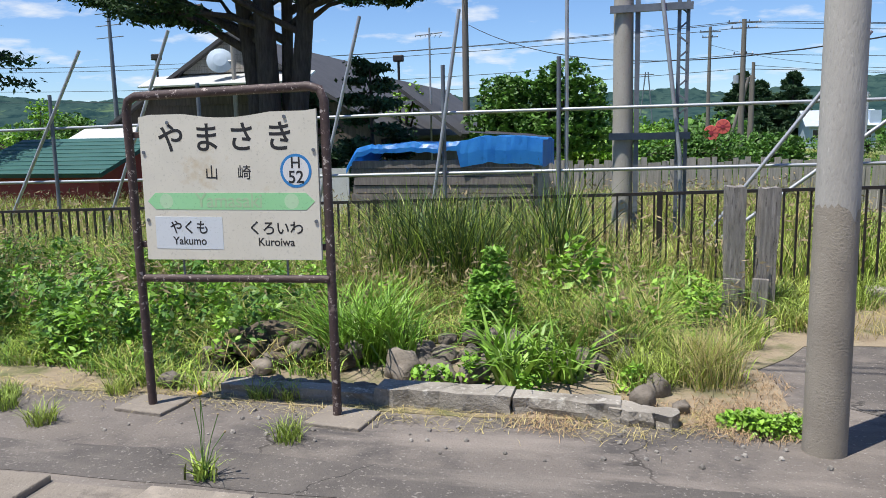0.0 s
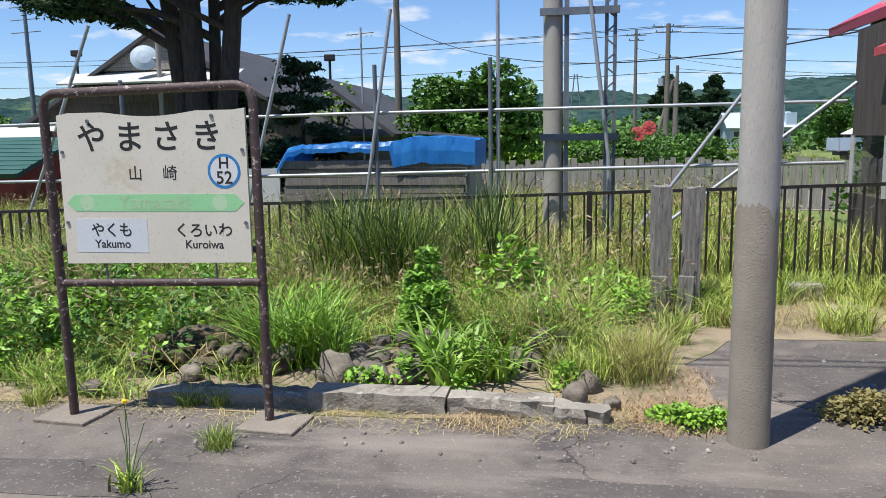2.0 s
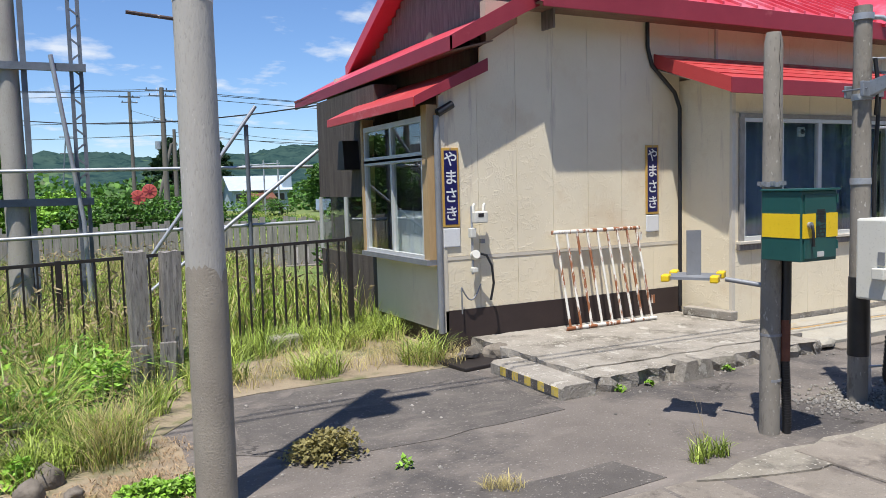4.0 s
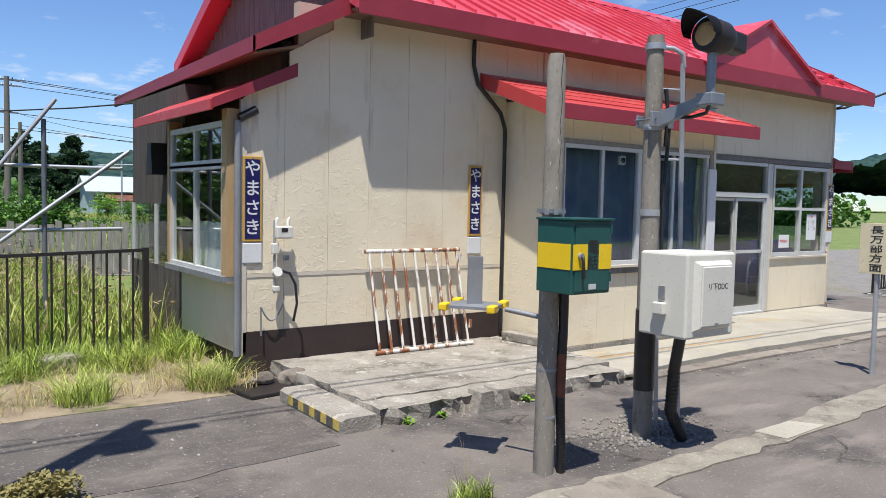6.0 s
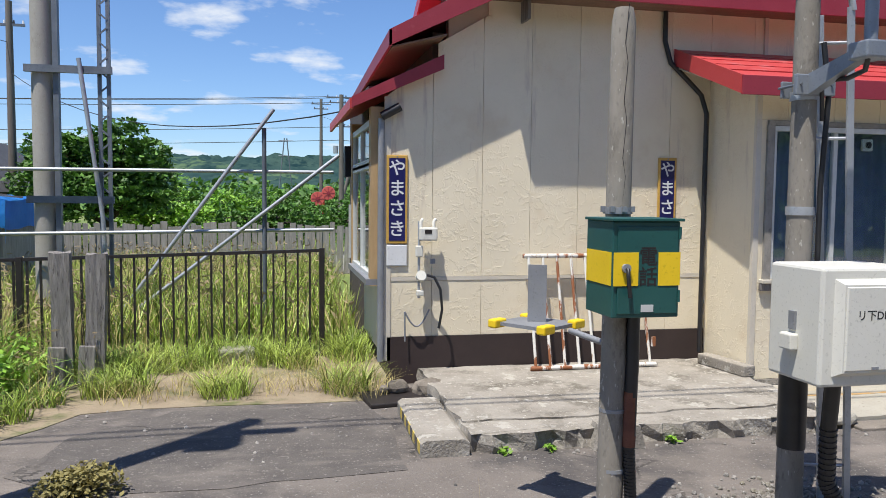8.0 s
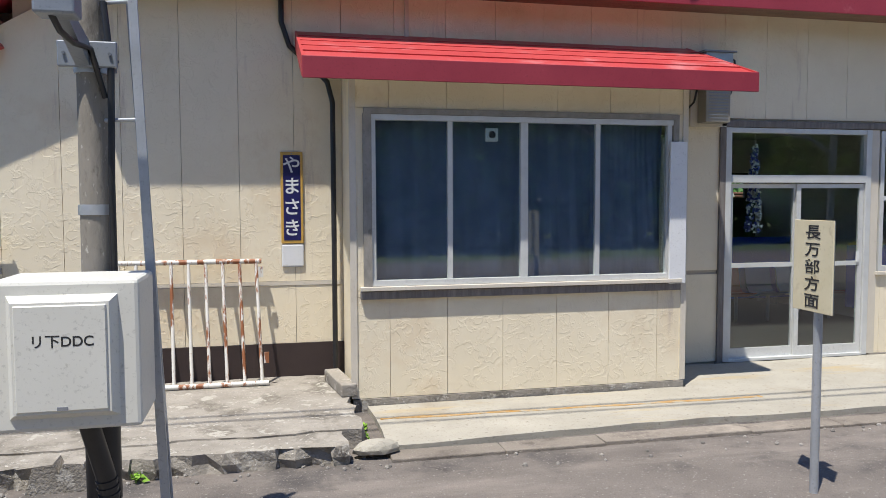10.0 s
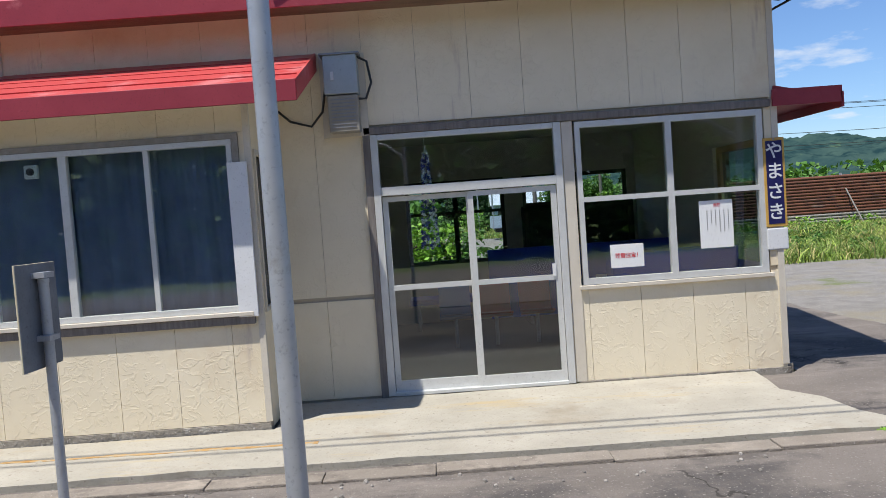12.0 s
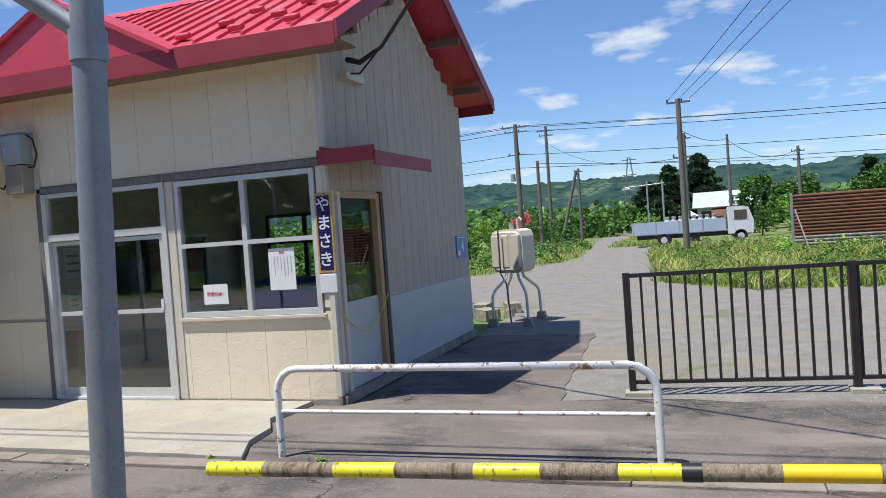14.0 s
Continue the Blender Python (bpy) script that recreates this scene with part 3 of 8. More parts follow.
px_ = -9.0
while px_ < 4.5:
    w = rnd.uniform(0.55, 0.66)
    b = box(px_, px_ + w - 0.02, 3.2, 4.2, -0.2, -0.015, bev=0.012)
    part("paver", turned(b, pose(0, 0, rnd.uniform(-0.015, 0.01), 0, rnd.uniform(-0.3, 0.3), 0)), PAVER, pavers)
    px_ += w

# ---- station building ----
JOINTS = [3.85, 4.305, 4.82, 5.33, 5.85, 6.37, 6.88, 7.34] + [7.34 + 0.517 * k for k in range(1, 16)] + [15.48]


def wall_top(x):
    """The underside of the roof over the front wall."""
    x -= END
    if x < 4.44:
        return 2.83 + (x - 3.93) / 0.51 * 0.36
    if x < 4.95:
        return 3.36 + (x - 4.44) / 0.51 * 0.30
    return 3.92


DOOR, WIN3 = (11.5, 13.36, 0.0, 2.60), (13.48, 15.36, 0.95, 2.60)
front = thing("wall_front", wall_bm("x", FRONT + 0.02, FRONT + 0.14, 4.46, X1 - 0.02, -0.04, 3.9, [DOOR, WIN3, (7.6, 10.3, 1.1, 2.5)]), STUCCO_CORE, "beige stucco front wall of the station", "wall", kind="structure")
HOLES = [DOOR, WIN3, (7.34, 10.51, -1, 3.3), (11.44, 15.42, 2.60, 2.70)]


def panels():
    """Stucco siding panels with open joints."""
    for a, b in zip(JOINTS, JOINTS[1:]):
        cuts = sorted({a, b, *[v for hole in HOLES for v in hole[:2] if a < v < b], *[v for v in (4.44 + END, 4.95 + END) if a < v < b]})
        for c, d in zip(cuts, cuts[1:]):
            for z0, z1 in ((0.44 if d <= 7.35 else 0.03, 1.0), (1.045, 9)):
                for e, f in cut_spans(z0, min(z1, 4), [hole[2:] for hole in HOLES if hole[0] < d - 1e-4 and hole[1] > c + 1e-4]):
                    l, r = c + (0.002 if c in JOINTS else 0), d - (0.002 if d in JOINTS else 0)
                    if f > 3.5 or z1 == 9 and f >= wall_top((l + r) / 2):
                        poly = [(l, e), (r, e), (r, wall_top(r - 1e-4)), (l, wall_top(l + 1e-4))]
                    else:
                        poly = [(l, e), (r, e), (r, f), (l, f)]
                    if f - e > 0.03:
                        part("panel", prism(poly, "y", FRONT, FRONT + 0.02), STUCCO, front)


part("base_board", box(X0, 7.34, FRONT - 0.012, FRONT + 0.02, -0.04, 0.437), BROWN, front, "dark brown painted base board")
part("batten", box(X0 + 0.04, 7.34, FRONT - 0.006, FRONT + 0.02, 1.003, 1.042), TRIM, front)
part("corner_board", box(X0 - 0.03, X0 + 0.035, FRONT - 0.012, FRONT + 0.03, 0.2, 2.82), TRIM, front)
part("corner_board", box(X1 - 0.05, X1 + 0.012, FRONT - 0.012, FRONT + 0.05, 0.06, 3.9), TRIM, front)
part("lintel_board", box(11.44, 15.42, FRONT - 0.03, FRONT + 0.02, 2.605, 2.675, bev=0.004), WOOD_GREY, front, "weathered grey wooden lintel board")
part("plinth", box(13.4, 15.5, FRONT - 0.02, FRONT + 0.1, -0.04, 0.028), CONCRETE_OLD, front)
part("conduit", box(7.96, 8.0, FRONT - 0.03, FRONT, 3.3, 3.92), TRIM, front)

thing("wall_left", wall_bm("y", 4.32, 4.44, FRONT + 0.14, BACK, -0.04, 3.5, []), BOARD_DARK, "dark weathered board side wall of the station", "wall", kind="structure")
thing("wall_back", wall_bm("x", BACK - 0.12, BACK, 4.46, X1 - 0.02, -0.04, 3.7, [(9.0, 11.0, 1.0, 2.2), (11.6, 13.2, 0.95, 2.3), (13.5, 15.2, 1.0, 2.3)]), INTERIOR, "station back wall with wide windows", "wall", kind="structure")
SIDE_DOOR = (8.55, 9.72, 0.0, 2.32)
wall_r = thing("wall_right", wall_bm("y", X1 - 0.14, X1 - 0.02, FRONT + 0.14, BACK - 0.12, -0.04, 3.7, [SIDE_DOOR]), INTERIOR, "board-clad side wall of the station", "wall", kind="structure")
yy = FRONT + 0.05
while yy < BACK - 0.01:
    y2 = min(yy + 0.30, BACK)
    for a, b in cut_spans(1.02, 3.7 + 0.0, [(0, 2.34)] if yy < 9.74 and y2 > 8.53 else []):
        zt = 3.72 + 0.52 * min(y2 - 7.88, 13.92 - yy) - 0.25
        part("siding_board", prism([(yy + 0.004, a), (y2 - 0.004, a), (y2 - 0.004, min(zt, 5.4)), (yy + 0.004, min(zt, 5.4))], "x", X1 - 0.02, X1 - 0.002), SIDING_BROWN, wall_r)
    if yy > 9.7 or y2 < 8.6:
        part("siding_board", box(X1 - 0.02, X1 + 0.004, yy + 0.0, y2, 0.06, 1.0), SIDING_BLUE, wall_r)
    yy = y2
part("gable", prism([(FRONT + 0.1, 3.7), (BACK, 3.7), (10.9, 5.3)], "x", X1 - 0.14, X1 - 0.021), INTERIOR, wall_r)
part("plinth", box(X1 - 0.02, X1 + 0.06, FRONT + 0.02, BACK, -0.05, 0.055), CONCRETE_OLD, wall_r)
thing("wall_inner", box(10.9, 11.0, FRONT + 0.15, BACK - 0.13, 0.02, 3.0), INTERIOR, "plain inner wall of the waiting room", "wall", kind="structure")
thing("floor_inside", box(4.5, X1 - 0.15, FRONT + 0.15, BACK - 0.13, -0.05, 0.02), FLOOR_IN, "grey floor of the waiting room", "floor", kind="structure")
thing("ceiling", box(4.46, X1 - 0.15, FRONT + 0.15, BACK - 0.13, 2.9, 3.0), INTERIOR, "plain board ceiling of the waiting room", "ceiling", kind="structure")

# roof
EAVE_Y, EAVE_Z, RIDGE_Y, RIDGE_Z = 7.87, 3.98, 10.9, 5.56
RL, RR = 4.9, 15.95
roof = empty("station_roof", (0, 0, 0), "red-painted standing-seam metal roof", "roof", kind="structure")
part("slope", slab([(RL, EAVE_Y, EAVE_Z), (RR, EAVE_Y, EAVE_Z), (RR, RIDGE_Y, RIDGE_Z), (RL, RIDGE_Y, RIDGE_Z)], 0.07), ROOF_RED, roof)
part("slope", slab([(RL, RIDGE_Y, RIDGE_Z), (RR, RIDGE_Y, RIDGE_Z), (RR, 13.93, EAVE_Z), (RL, 13.93, EAVE_Z)], 0.07), ROOF_RED, roof)
sx = RL + 0.12
while sx < RR - 0.05:
    part("seam", prism([(EAVE_Y + 0.12, EAVE_Z + 0.065), (EAVE_Y + 0.12, EAVE_Z + 0.10), (RIDGE_Y, RIDGE_Z + 0.035), (RIDGE_Y, RIDGE_Z)], "x", sx - 0.015, sx + 0.015), ROOF_RED, roof)
    sx += 0.305
part("ridge_cap", prism([(10.72, 5.49), (10.9, 5.62), (11.08, 5.49)], "x", RL, RR), ROOF_RED, roof)
part("fascia", box(RL, RR, EAVE_Y - 0.025, EAVE_Y, EAVE_Z - 0.22, EAVE_Z + 0.015, bev=0.004), MAROON, roof)
part("fascia", box(RL, RR, 13.93, 13.955, EAVE_Z - 0.22, EAVE_Z + 0.015), MAROON, roof)
part("soffit", box(RL, RR, EAVE_Y, FRONT + 0.02, EAVE_Z - 0.17, EAVE_Z - 0.15), SOFFIT, roof)
for xr, wdt in ((RR, 0.03), (RL - 0.03, 0.03)):
    for ya, yb in ((EAVE_Y - 0.02, RIDGE_Y), (13.95, RIDGE_Y)):
        part("barge_board", prism([(ya, EAVE_Z + 0.03), (ya, EAVE_Z - 0.17), (yb, RIDGE_Z - 0.17), (yb, RIDGE_Z + 0.04)], "x", xr, xr + wdt), MAROON if xr > 10 else ROOF_RED, roof)
for yr in (8.4, 9.5, 12.2, 13.3):
    zr = EAVE_Z + 0.52 * (min(yr - EAVE_Y, 13.93 - yr)) - 0.2
    part("rafter", box(X1 - 0.02, RR - 0.01, yr - 0.05, yr + 0.05, zr - 0.06, zr + 0.05), SOFFIT, roof)
for sx, sy in ((13.9, 8.2), (14.25, 8.55), (14.6, 8.2), (14.95, 8.55), (15.3, 8.2), (15.6, 8.55), (14.4, 9.0), (15.1, 9.0)):
    part("snow_guard", turned(box(-0.09, 0.09, -0.05, 0.05, 0, 0.07, bev=0.02), pose(sx, sy, EAVE_Z + 0.52 * (sy - EAVE_Y) + 0.02, 27.5)), ROOF_RED, roof)
# dormer with a red sheet gable
DX = 12.36
part("dormer_face", prism([(DX - 1.55, 4.0), (DX + 1.55, 4.0), (DX + 0.08, 4.77), (DX - 0.08, 4.77)], "y", EAVE_Y - 0.02, EAVE_Y + 0.03), ROOF_RED, roof, "red sheet-metal gable panel")
part("dormer_slope", slab([(DX - 1.64, EAVE_Y - 0.08, 3.97), (DX, EAVE_Y - 0.08, 4.82), (DX, 9.4, 4.82), (DX - 1.64, 8.0, 4.02)], 0.05), ROOF_RED, roof)
part("dormer_slope", slab([(DX, EAVE_Y - 0.08, 4.82), (DX + 1.64, EAVE_Y - 0.08, 3.97), (DX + 1.64, 8.0, 4.02), (DX, 9.4, 4.82)], 0.05), ROOF_RED, roof)

# skirt roof at the gable end
SKIRT_Y = 8.03
skirt = empty("skirt_roof", (0, 0, 0), "red skirt roof along the gable end, with maroon fascia", "roof", kind="structure")
part("slope", slab([(5.25, SKIRT_Y, 4.02), (3.93, SKIRT_Y + 0.02, 3.36), (4.06, 14.17, 3.38), (5.25, 14.17, 4.02)], 0.05), ROOF_RED, skirt)
part("fascia", prism([(3.9, 3.40), (3.9, 3.25), (5.04, 3.80), (5.04, 4.02)], "y", SKIRT_Y - 0.03, SKIRT_Y), MAROON, skirt)
fb = bmesh.new()
ring = [[fb.verts.new((x + o, y, z)) for o, z in ((0, 3.2 + dz), (0, 3.35 + dz), (0.025, 3.35 + dz), (0.025, 3.2 + dz))] for x, y, dz in ((3.9, SKIRT_Y - 0.03, 0.05), (4.07, 14.17, 0.05))]
for k in range(4):
    fb.faces.new((ring[0][k], ring[0][(k + 1) % 4], ring[1][(k + 1) % 4], ring[1][k]))
fb.faces.new(ring[0])
fb.faces.new(ring[1][::-1])
bmesh.ops.recalc_face_normals(fb, faces=fb.faces[:])
part("fascia", fb, MAROON, skirt)
part("soffit", slab([(4.46, SKIRT_Y + 0.03, 3.40), (3.93, SKIRT_Y + 0.03, 3.26), (4.06, 14.15, 3.26), (4.46, 14.15, 3.40)], 0.015), SOFFIT, skirt)
skirt.matrix_basis = pose(END, 0, 0)
gable = empty("gable_left", (0, 0, 0), "weathered board gable above the skirt roof", "wall", kind="structure")
yy = 8.1
while yy < 13.6:
    zt = EAVE_Z + 0.52 * (min(yy + 0.09 - EAVE_Y, 13.93 - yy - 0.09)) - 0.12
    if zt > 3.9:
        part("gable_board", box(5.20, 5.225 + 0.006 * (int(yy * 10) % 2), yy, yy + 0.175, 3.6, zt), WOOD_GREY, gable)
    yy += 0.18

# windowed lean-to at the gable end
LEAN_X = 3.93
lean = empty("lean_to", (0, 0, 0), "narrow beige lean-to with a tall sliding window under a red hood", "extension", kind="structure")
part("side_panel", box(LEAN_X, LEAN_X + 0.02, FRONT + 0.02, 10.3, 0.2, 1.0), STUCCO, lean)
part("end_wall", box(LEAN_X, 4.44, 10.28, 10.3, 0.1, 2.7), BOARD_DARK, lean)
part("back_post", box(LEAN_X - 0.16, LEAN_X, FRONT + 0.02, FRONT + 0.16, 0.95, 2.72), WOOD_TAN, lean)
part("drain_pipe", tube([(LEAN_X - 0.06, FRONT - 0.02, 0.2), (LEAN_X - 0.06, FRONT - 0.02, 2.6)], 0.035), ZINC, lean)
part("downpipe_elbow", tube([(LEAN_X - 0.06, FRONT - 0.05, 2.62), (LEAN_X + 0.12, FRONT - 0.06, 2.72)], 0.045), BLACK_RUB, lean)
part("sill", box(LEAN_X - 0.2, LEAN_X + 0.02, FRONT + 0.02, 10.3, 0.96, 1.02), ZINC, lean)
part("base", box(LEAN_X + 0.06, 4.44, FRONT + 0.03, 10.28, -0.06, 0.2), BROWN, lean)
part("hood", slab([(4.46, 8.22, 3.20), (3.60, 8.22, 2.78), (3.56, 11.0, 2.78), (4.46, 11.0, 3.20)], 0.04), RED, lean)
part("hood_fascia", box(3.555, 3.585, 8.22, 11.0, 2.68, 2.78), RED, lean)
part("hood_end", prism([(3.57, 2.69), (3.57, 2.79), (4.47, 3.23), (4.47, 3.09)], "y", 8.195, 8.22), MAROON, lean)
for zz, za in ((1.04, 2.12), (2.2, 2.55)):
    ly0, ly1 = FRONT + 0.2, 10.25
    part("window_frame", box(LEAN_X - 0.15, LEAN_X - 0.08, ly0 - 0.03, ly1, za, za + 0.06), ALU, lean)
    part("window_frame", box(LEAN_X - 0.15, LEAN_X - 0.08, ly0 - 0.03, ly1, zz - 0.05, zz + 0.02), ALU, lean)
    for yq in (ly0 - 0.03, (ly0 + ly1) / 2 - 0.03, ly1 - 0.05):
        part("window_frame", box(LEAN_X - 0.145, LEAN_X - 0.085, yq, yq + 0.05, zz, za), ALU, lean)
    pn = part("pane", box(LEAN_X - 0.12, LEAN_X - 0.115, ly0, ly1, zz, za), GLASS, lean)
    pn.visible_shadow = False
part("jamb", box(LEAN_X - 0.16, LEAN_X, 10.25, 10.32, 0.95, 2.72), WOOD_TAN, lean)
part("curtain", prism([(0, 0), (0, 0.02), (1.1, 0.02), (1.1, 0)], "z", 1.04, 1.55), WHITE, lean).matrix_basis = pose(LEAN_X + 0.02, 8.6, 0, 0, 0, 90)
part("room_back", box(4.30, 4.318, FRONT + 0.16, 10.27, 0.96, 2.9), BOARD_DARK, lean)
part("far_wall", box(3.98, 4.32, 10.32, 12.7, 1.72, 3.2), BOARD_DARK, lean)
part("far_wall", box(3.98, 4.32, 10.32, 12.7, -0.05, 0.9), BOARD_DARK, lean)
for yq in (10.32, 11.5, 12.65):
    part("window_frame", box(3.96, 4.0, yq, yq + 0.05, 0.9, 1.72), ALU, lean)
pn = part("pane", box(3.985, 3.99, 10.36, 12.66, 0.9, 1.72), GLASS, lean)
pn.visible_shadow = False
part("vent_hood", prism([(10.9, 2.1), (11.2, 2.1), (11.1, 2.5), (10.95, 2.5)], "x", 3.75, 3.98), BLACK, lean)
lean.matrix_basis = pose(END, 0, 0)

# bay with the curtained window
bay = empty("bay", (0, 0, 0), "beige stucco bay with a curtained sliding window", "bay", kind="structure")
BX0, BX1 = 7.34, 10.51
part("core", wall_bm("x", BAY + 0.02, BAY + 0.12, BX0 + 0.102, BX1 - 0.102, 0.0, 2.95, [(7.52, 10.36, 1.08, 2.56)]), STUCCO_CORE, bay)
bj = [7.34, 7.66, 8.18, 8.70, 9.22, 9.74, 10.24, 10.51]
for a, b in zip(bj, bj[1:]):
    part("panel", box(a + 0.002, b - 0.002, BAY, BAY + 0.02, 0.075, 0.97), STUCCO, bay)
    part("panel", box(a + 0.002, b - 0.002, BAY, BAY + 0.02, 2.62, 2.95), STUCCO, bay)
for a, b in ((7.34, 7.44), (10.43, 10.51)):
    part("panel", box(a + 0.002, b - 0.002, BAY, BAY + 0.02, 0.974, 2.616), STUCCO, bay)
part("plinth", box(BX0 - 0.01, BX1 + 0.01, BAY - 0.015, BAY + 0.1, -0.04, 0.07), CONCRETE_OLD, bay)
part("corner_board", box(BX0 - 0.025, BX0 + 0.03, BAY - 0.012, BAY + 0.03, 0.08, 2.9), TRIM, bay)
part("corner_board", box(BX1 - 0.03, BX1 + 0.025, BAY - 0.012, BAY + 0.03, 0.08, 2.9), TRIM, bay)
part("side_wall", box(BX0, BX0 + 0.1, BAY + 0.021, FRONT - 0.001, 0.0, 3.1), STUCCO, bay)
part("side_wall", wall_bm("y", BX1 - 0.1, BX1, BAY + 0.021, FRONT - 0.001, 0.0, 3.1, [(7.62, 8.16, 1.05, 2.45)]), STUCCO, bay)
part("outer_trim", box(7.44, 10.43, BAY - 0.03, BAY + 0.01, 2.565, 2.615), TRIM_GREY, bay)
part("outer_trim", box(7.43, 7.505, BAY - 0.03, BAY + 0.01, 0.98, 2.565), TRIM_GREY, bay)
part("outer_trim", box(10.375, 10.43, BAY - 0.03, BAY + 0.01, 0.98, 2.565), TRIM_GREY, bay)
part("shutter_box", box(10.33, 10.50, BAY - 0.06, BAY - 0.032, 1.02, 2.36, bev=0.004), WHITE, bay, "white painted board beside the window")
part("sill", box(7.40, 10.46, BAY - 0.07, BAY + 0.02, 1.03, 1.065, bev=0.004), TRIM, bay)
part("sill_board", box(7.40, 10.46, BAY - 0.045, BAY - 0.001, 0.955, 1.025, bev=0.004), WOOD_GREY, bay)
for a, b, c, d in ((7.505, 10.375, 2.515, 2.562), (7.505, 10.375, 1.068, 1.115)):
    part("window_frame", box(a, b, BAY - 0.02, BAY + 0.06, c, d), ALU, bay)
for k, xm in enumerate((7.52, 8.21, 8.90, 9.62, 10.345)):
    part("window_frame", box(xm - 0.022 - 0.012 * (k == 2), xm + 0.022 + 0.012 * (k == 2), BAY - 0.01 + 0.012 * (k % 2), BAY + 0.05, 1.115, 2.515), ALU, bay)
for a, b in ((7.54, 8.19), (8.23, 8.87), (8.93, 9.60), (9.64, 10.32)):
    pn = part("pane", box(a, b, BAY + 0.018, BAY + 0.023, 1.115, 2.515), GLASS, bay)
    pn.visible_shadow = False
for ya, yb, za, zb in ((7.60, 8.18, 2.43, 2.48), (7.60, 8.18, 1.03, 1.07), (7.60, 7.64, 1.07, 2.43), (8.14, 8.18, 1.07, 2.43)):
    part("side_frame", box(BX1 - 0.02, BX1 + 0.02, ya, yb, za, zb), TRIM, bay)
pn = part("pane", box(BX1 - 0.05, BX1 - 0.045, 7.62, 8.16, 1.05, 2.45), GLASS_DARK, bay)
pn.visible_shadow = False
part("roof_slope", slab([(6.92, 7.10, 2.97), (11.02, 7.10, 2.97), (11.02, FRONT + 0.01, 3.42), (6.92, FRONT + 0.01, 3.42)], 0.04), RED, bay, "red lapped sheet-metal bay roof")
for k in range(1, 5):
    zb = 2.97 + 0.45 * k / 5
    yb = 7.10 + 1.23 * k / 5
    part("roof_lap", slab([(6.915, yb - 0.004, zb + 0.010), (11.025, yb - 0.004, zb + 0.010), (11.025, yb + 0.25, zb + 0.096), (6.915, yb + 0.25, zb + 0.096)] if k < 5 else [], 0.012), RED, bay)
part("roof_fascia", box(6.91, 11.03, 7.075, 7.10, 2.80, 2.975, bev=0.004), MAROON, bay)
for xe in (6.905, 11.012):
    part("roof_end", prism([(7.09, 2.81), (7.09, 2.98), (FRONT, 3.43), (FRONT, 3.26)], "x", xe, xe + 0.022), RED, bay)
part("soffit", slab([(6.93, 7.10, 2.83), (11.01, 7.10, 2.83), (11.01, FRONT, 3.24), (6.93, FRONT, 3.24)], 0.01), TRIM, bay)


def curtain(name, xa, xb, y, z0, z1, waves, parent=None):
    n = 90
    bm = bmesh.new()
    rows = []
    for j in range(7):
        z = z0 + (z1 - z0) * j / 6
        rows.append([bm.verts.new((xa + (xb - xa) * i / n, y + 0.022 * math.sin(waves * 0.6 * 2 * math.pi * i / n + 0.3 * math.sin(i * 0.21 + j * 0.4)) + 0.012 * math.sin(i * 0.23 + 2.2 * math.sin(j * 0.5 + waves)) + 0.004 * math.sin(i * 0.9 + j), z)) for i in range(n + 1)])
    for r0, r1 in zip(rows, rows[1:]):
        for i in range(n):
            f = bm.faces.new((r0[i], r0[i + 1], r1[i + 1], r1[i]))
            f.smooth = True
    return thing(name, bm, CURTAIN, "dark navy pleated curtain hung inside the bay window", "curtain", "curtains in the bay")


curtain("curtain", 7.50, 8.86, BAY + 0.20, 1.04, 2.54, 9)
curtain("curtain", 8.80, 9.66, BAY + 0.22, 1.04, 2.54, 6)
curtain("curtain", 9.62, 10.36, BAY + 0.19, 1.04, 2.54, 5)
thing("curtain_lining", box(7.45, 10.40, BAY + 0.34, BAY + 0.35, 1.0, 2.6), CURTAIN, "dark cloth lining behind the curtains", "curtain")
fan = empty("wall_fan", (0, 0, 0), "small white square vent fan in the bay window", "fan")
part("fan_frame", box(8.545, 8.665, BAY + 0.03, BAY + 0.07, 2.345, 2.465, bev=0.012), WHITE, fan)
part("fan_ring", turned(tube([(0, 0, 0), (0, 0, 0.012)], 0.032, seg=20), pose(8.605, BAY + 0.03, 2.405, 90)), BLACK_RUB, fan)

# sliding doors and windows of the waiting room
door = tagged(new("door_1"), "aluminium double sliding glass door with a transom light", "door", kind="structure")
for a, b, c, d, e, f in ((11.50, 11.57, -0.03, 0.07, 0.02, 2.60), (13.29, 13.36, -0.03, 0.07, 0.02, 2.60), (11.57, 13.29, -0.02, 0.06, 2.545, 2.60), (11.57, 13.29, -0.03, 0.07, 2.00, 2.085), (11.57, 13.29, -0.03, 0.07, 0.015, 0.05)):
    part("door_frame", box(a, b, FRONT + c, FRONT + d, e, f, bev=0.004), ALU, door)
pn = part("transom_pane", box(11.57, 13.29, FRONT + 0.02, FRONT + 0.025, 2.085, 2.545), GLASS, door)
pn.visible_shadow = False
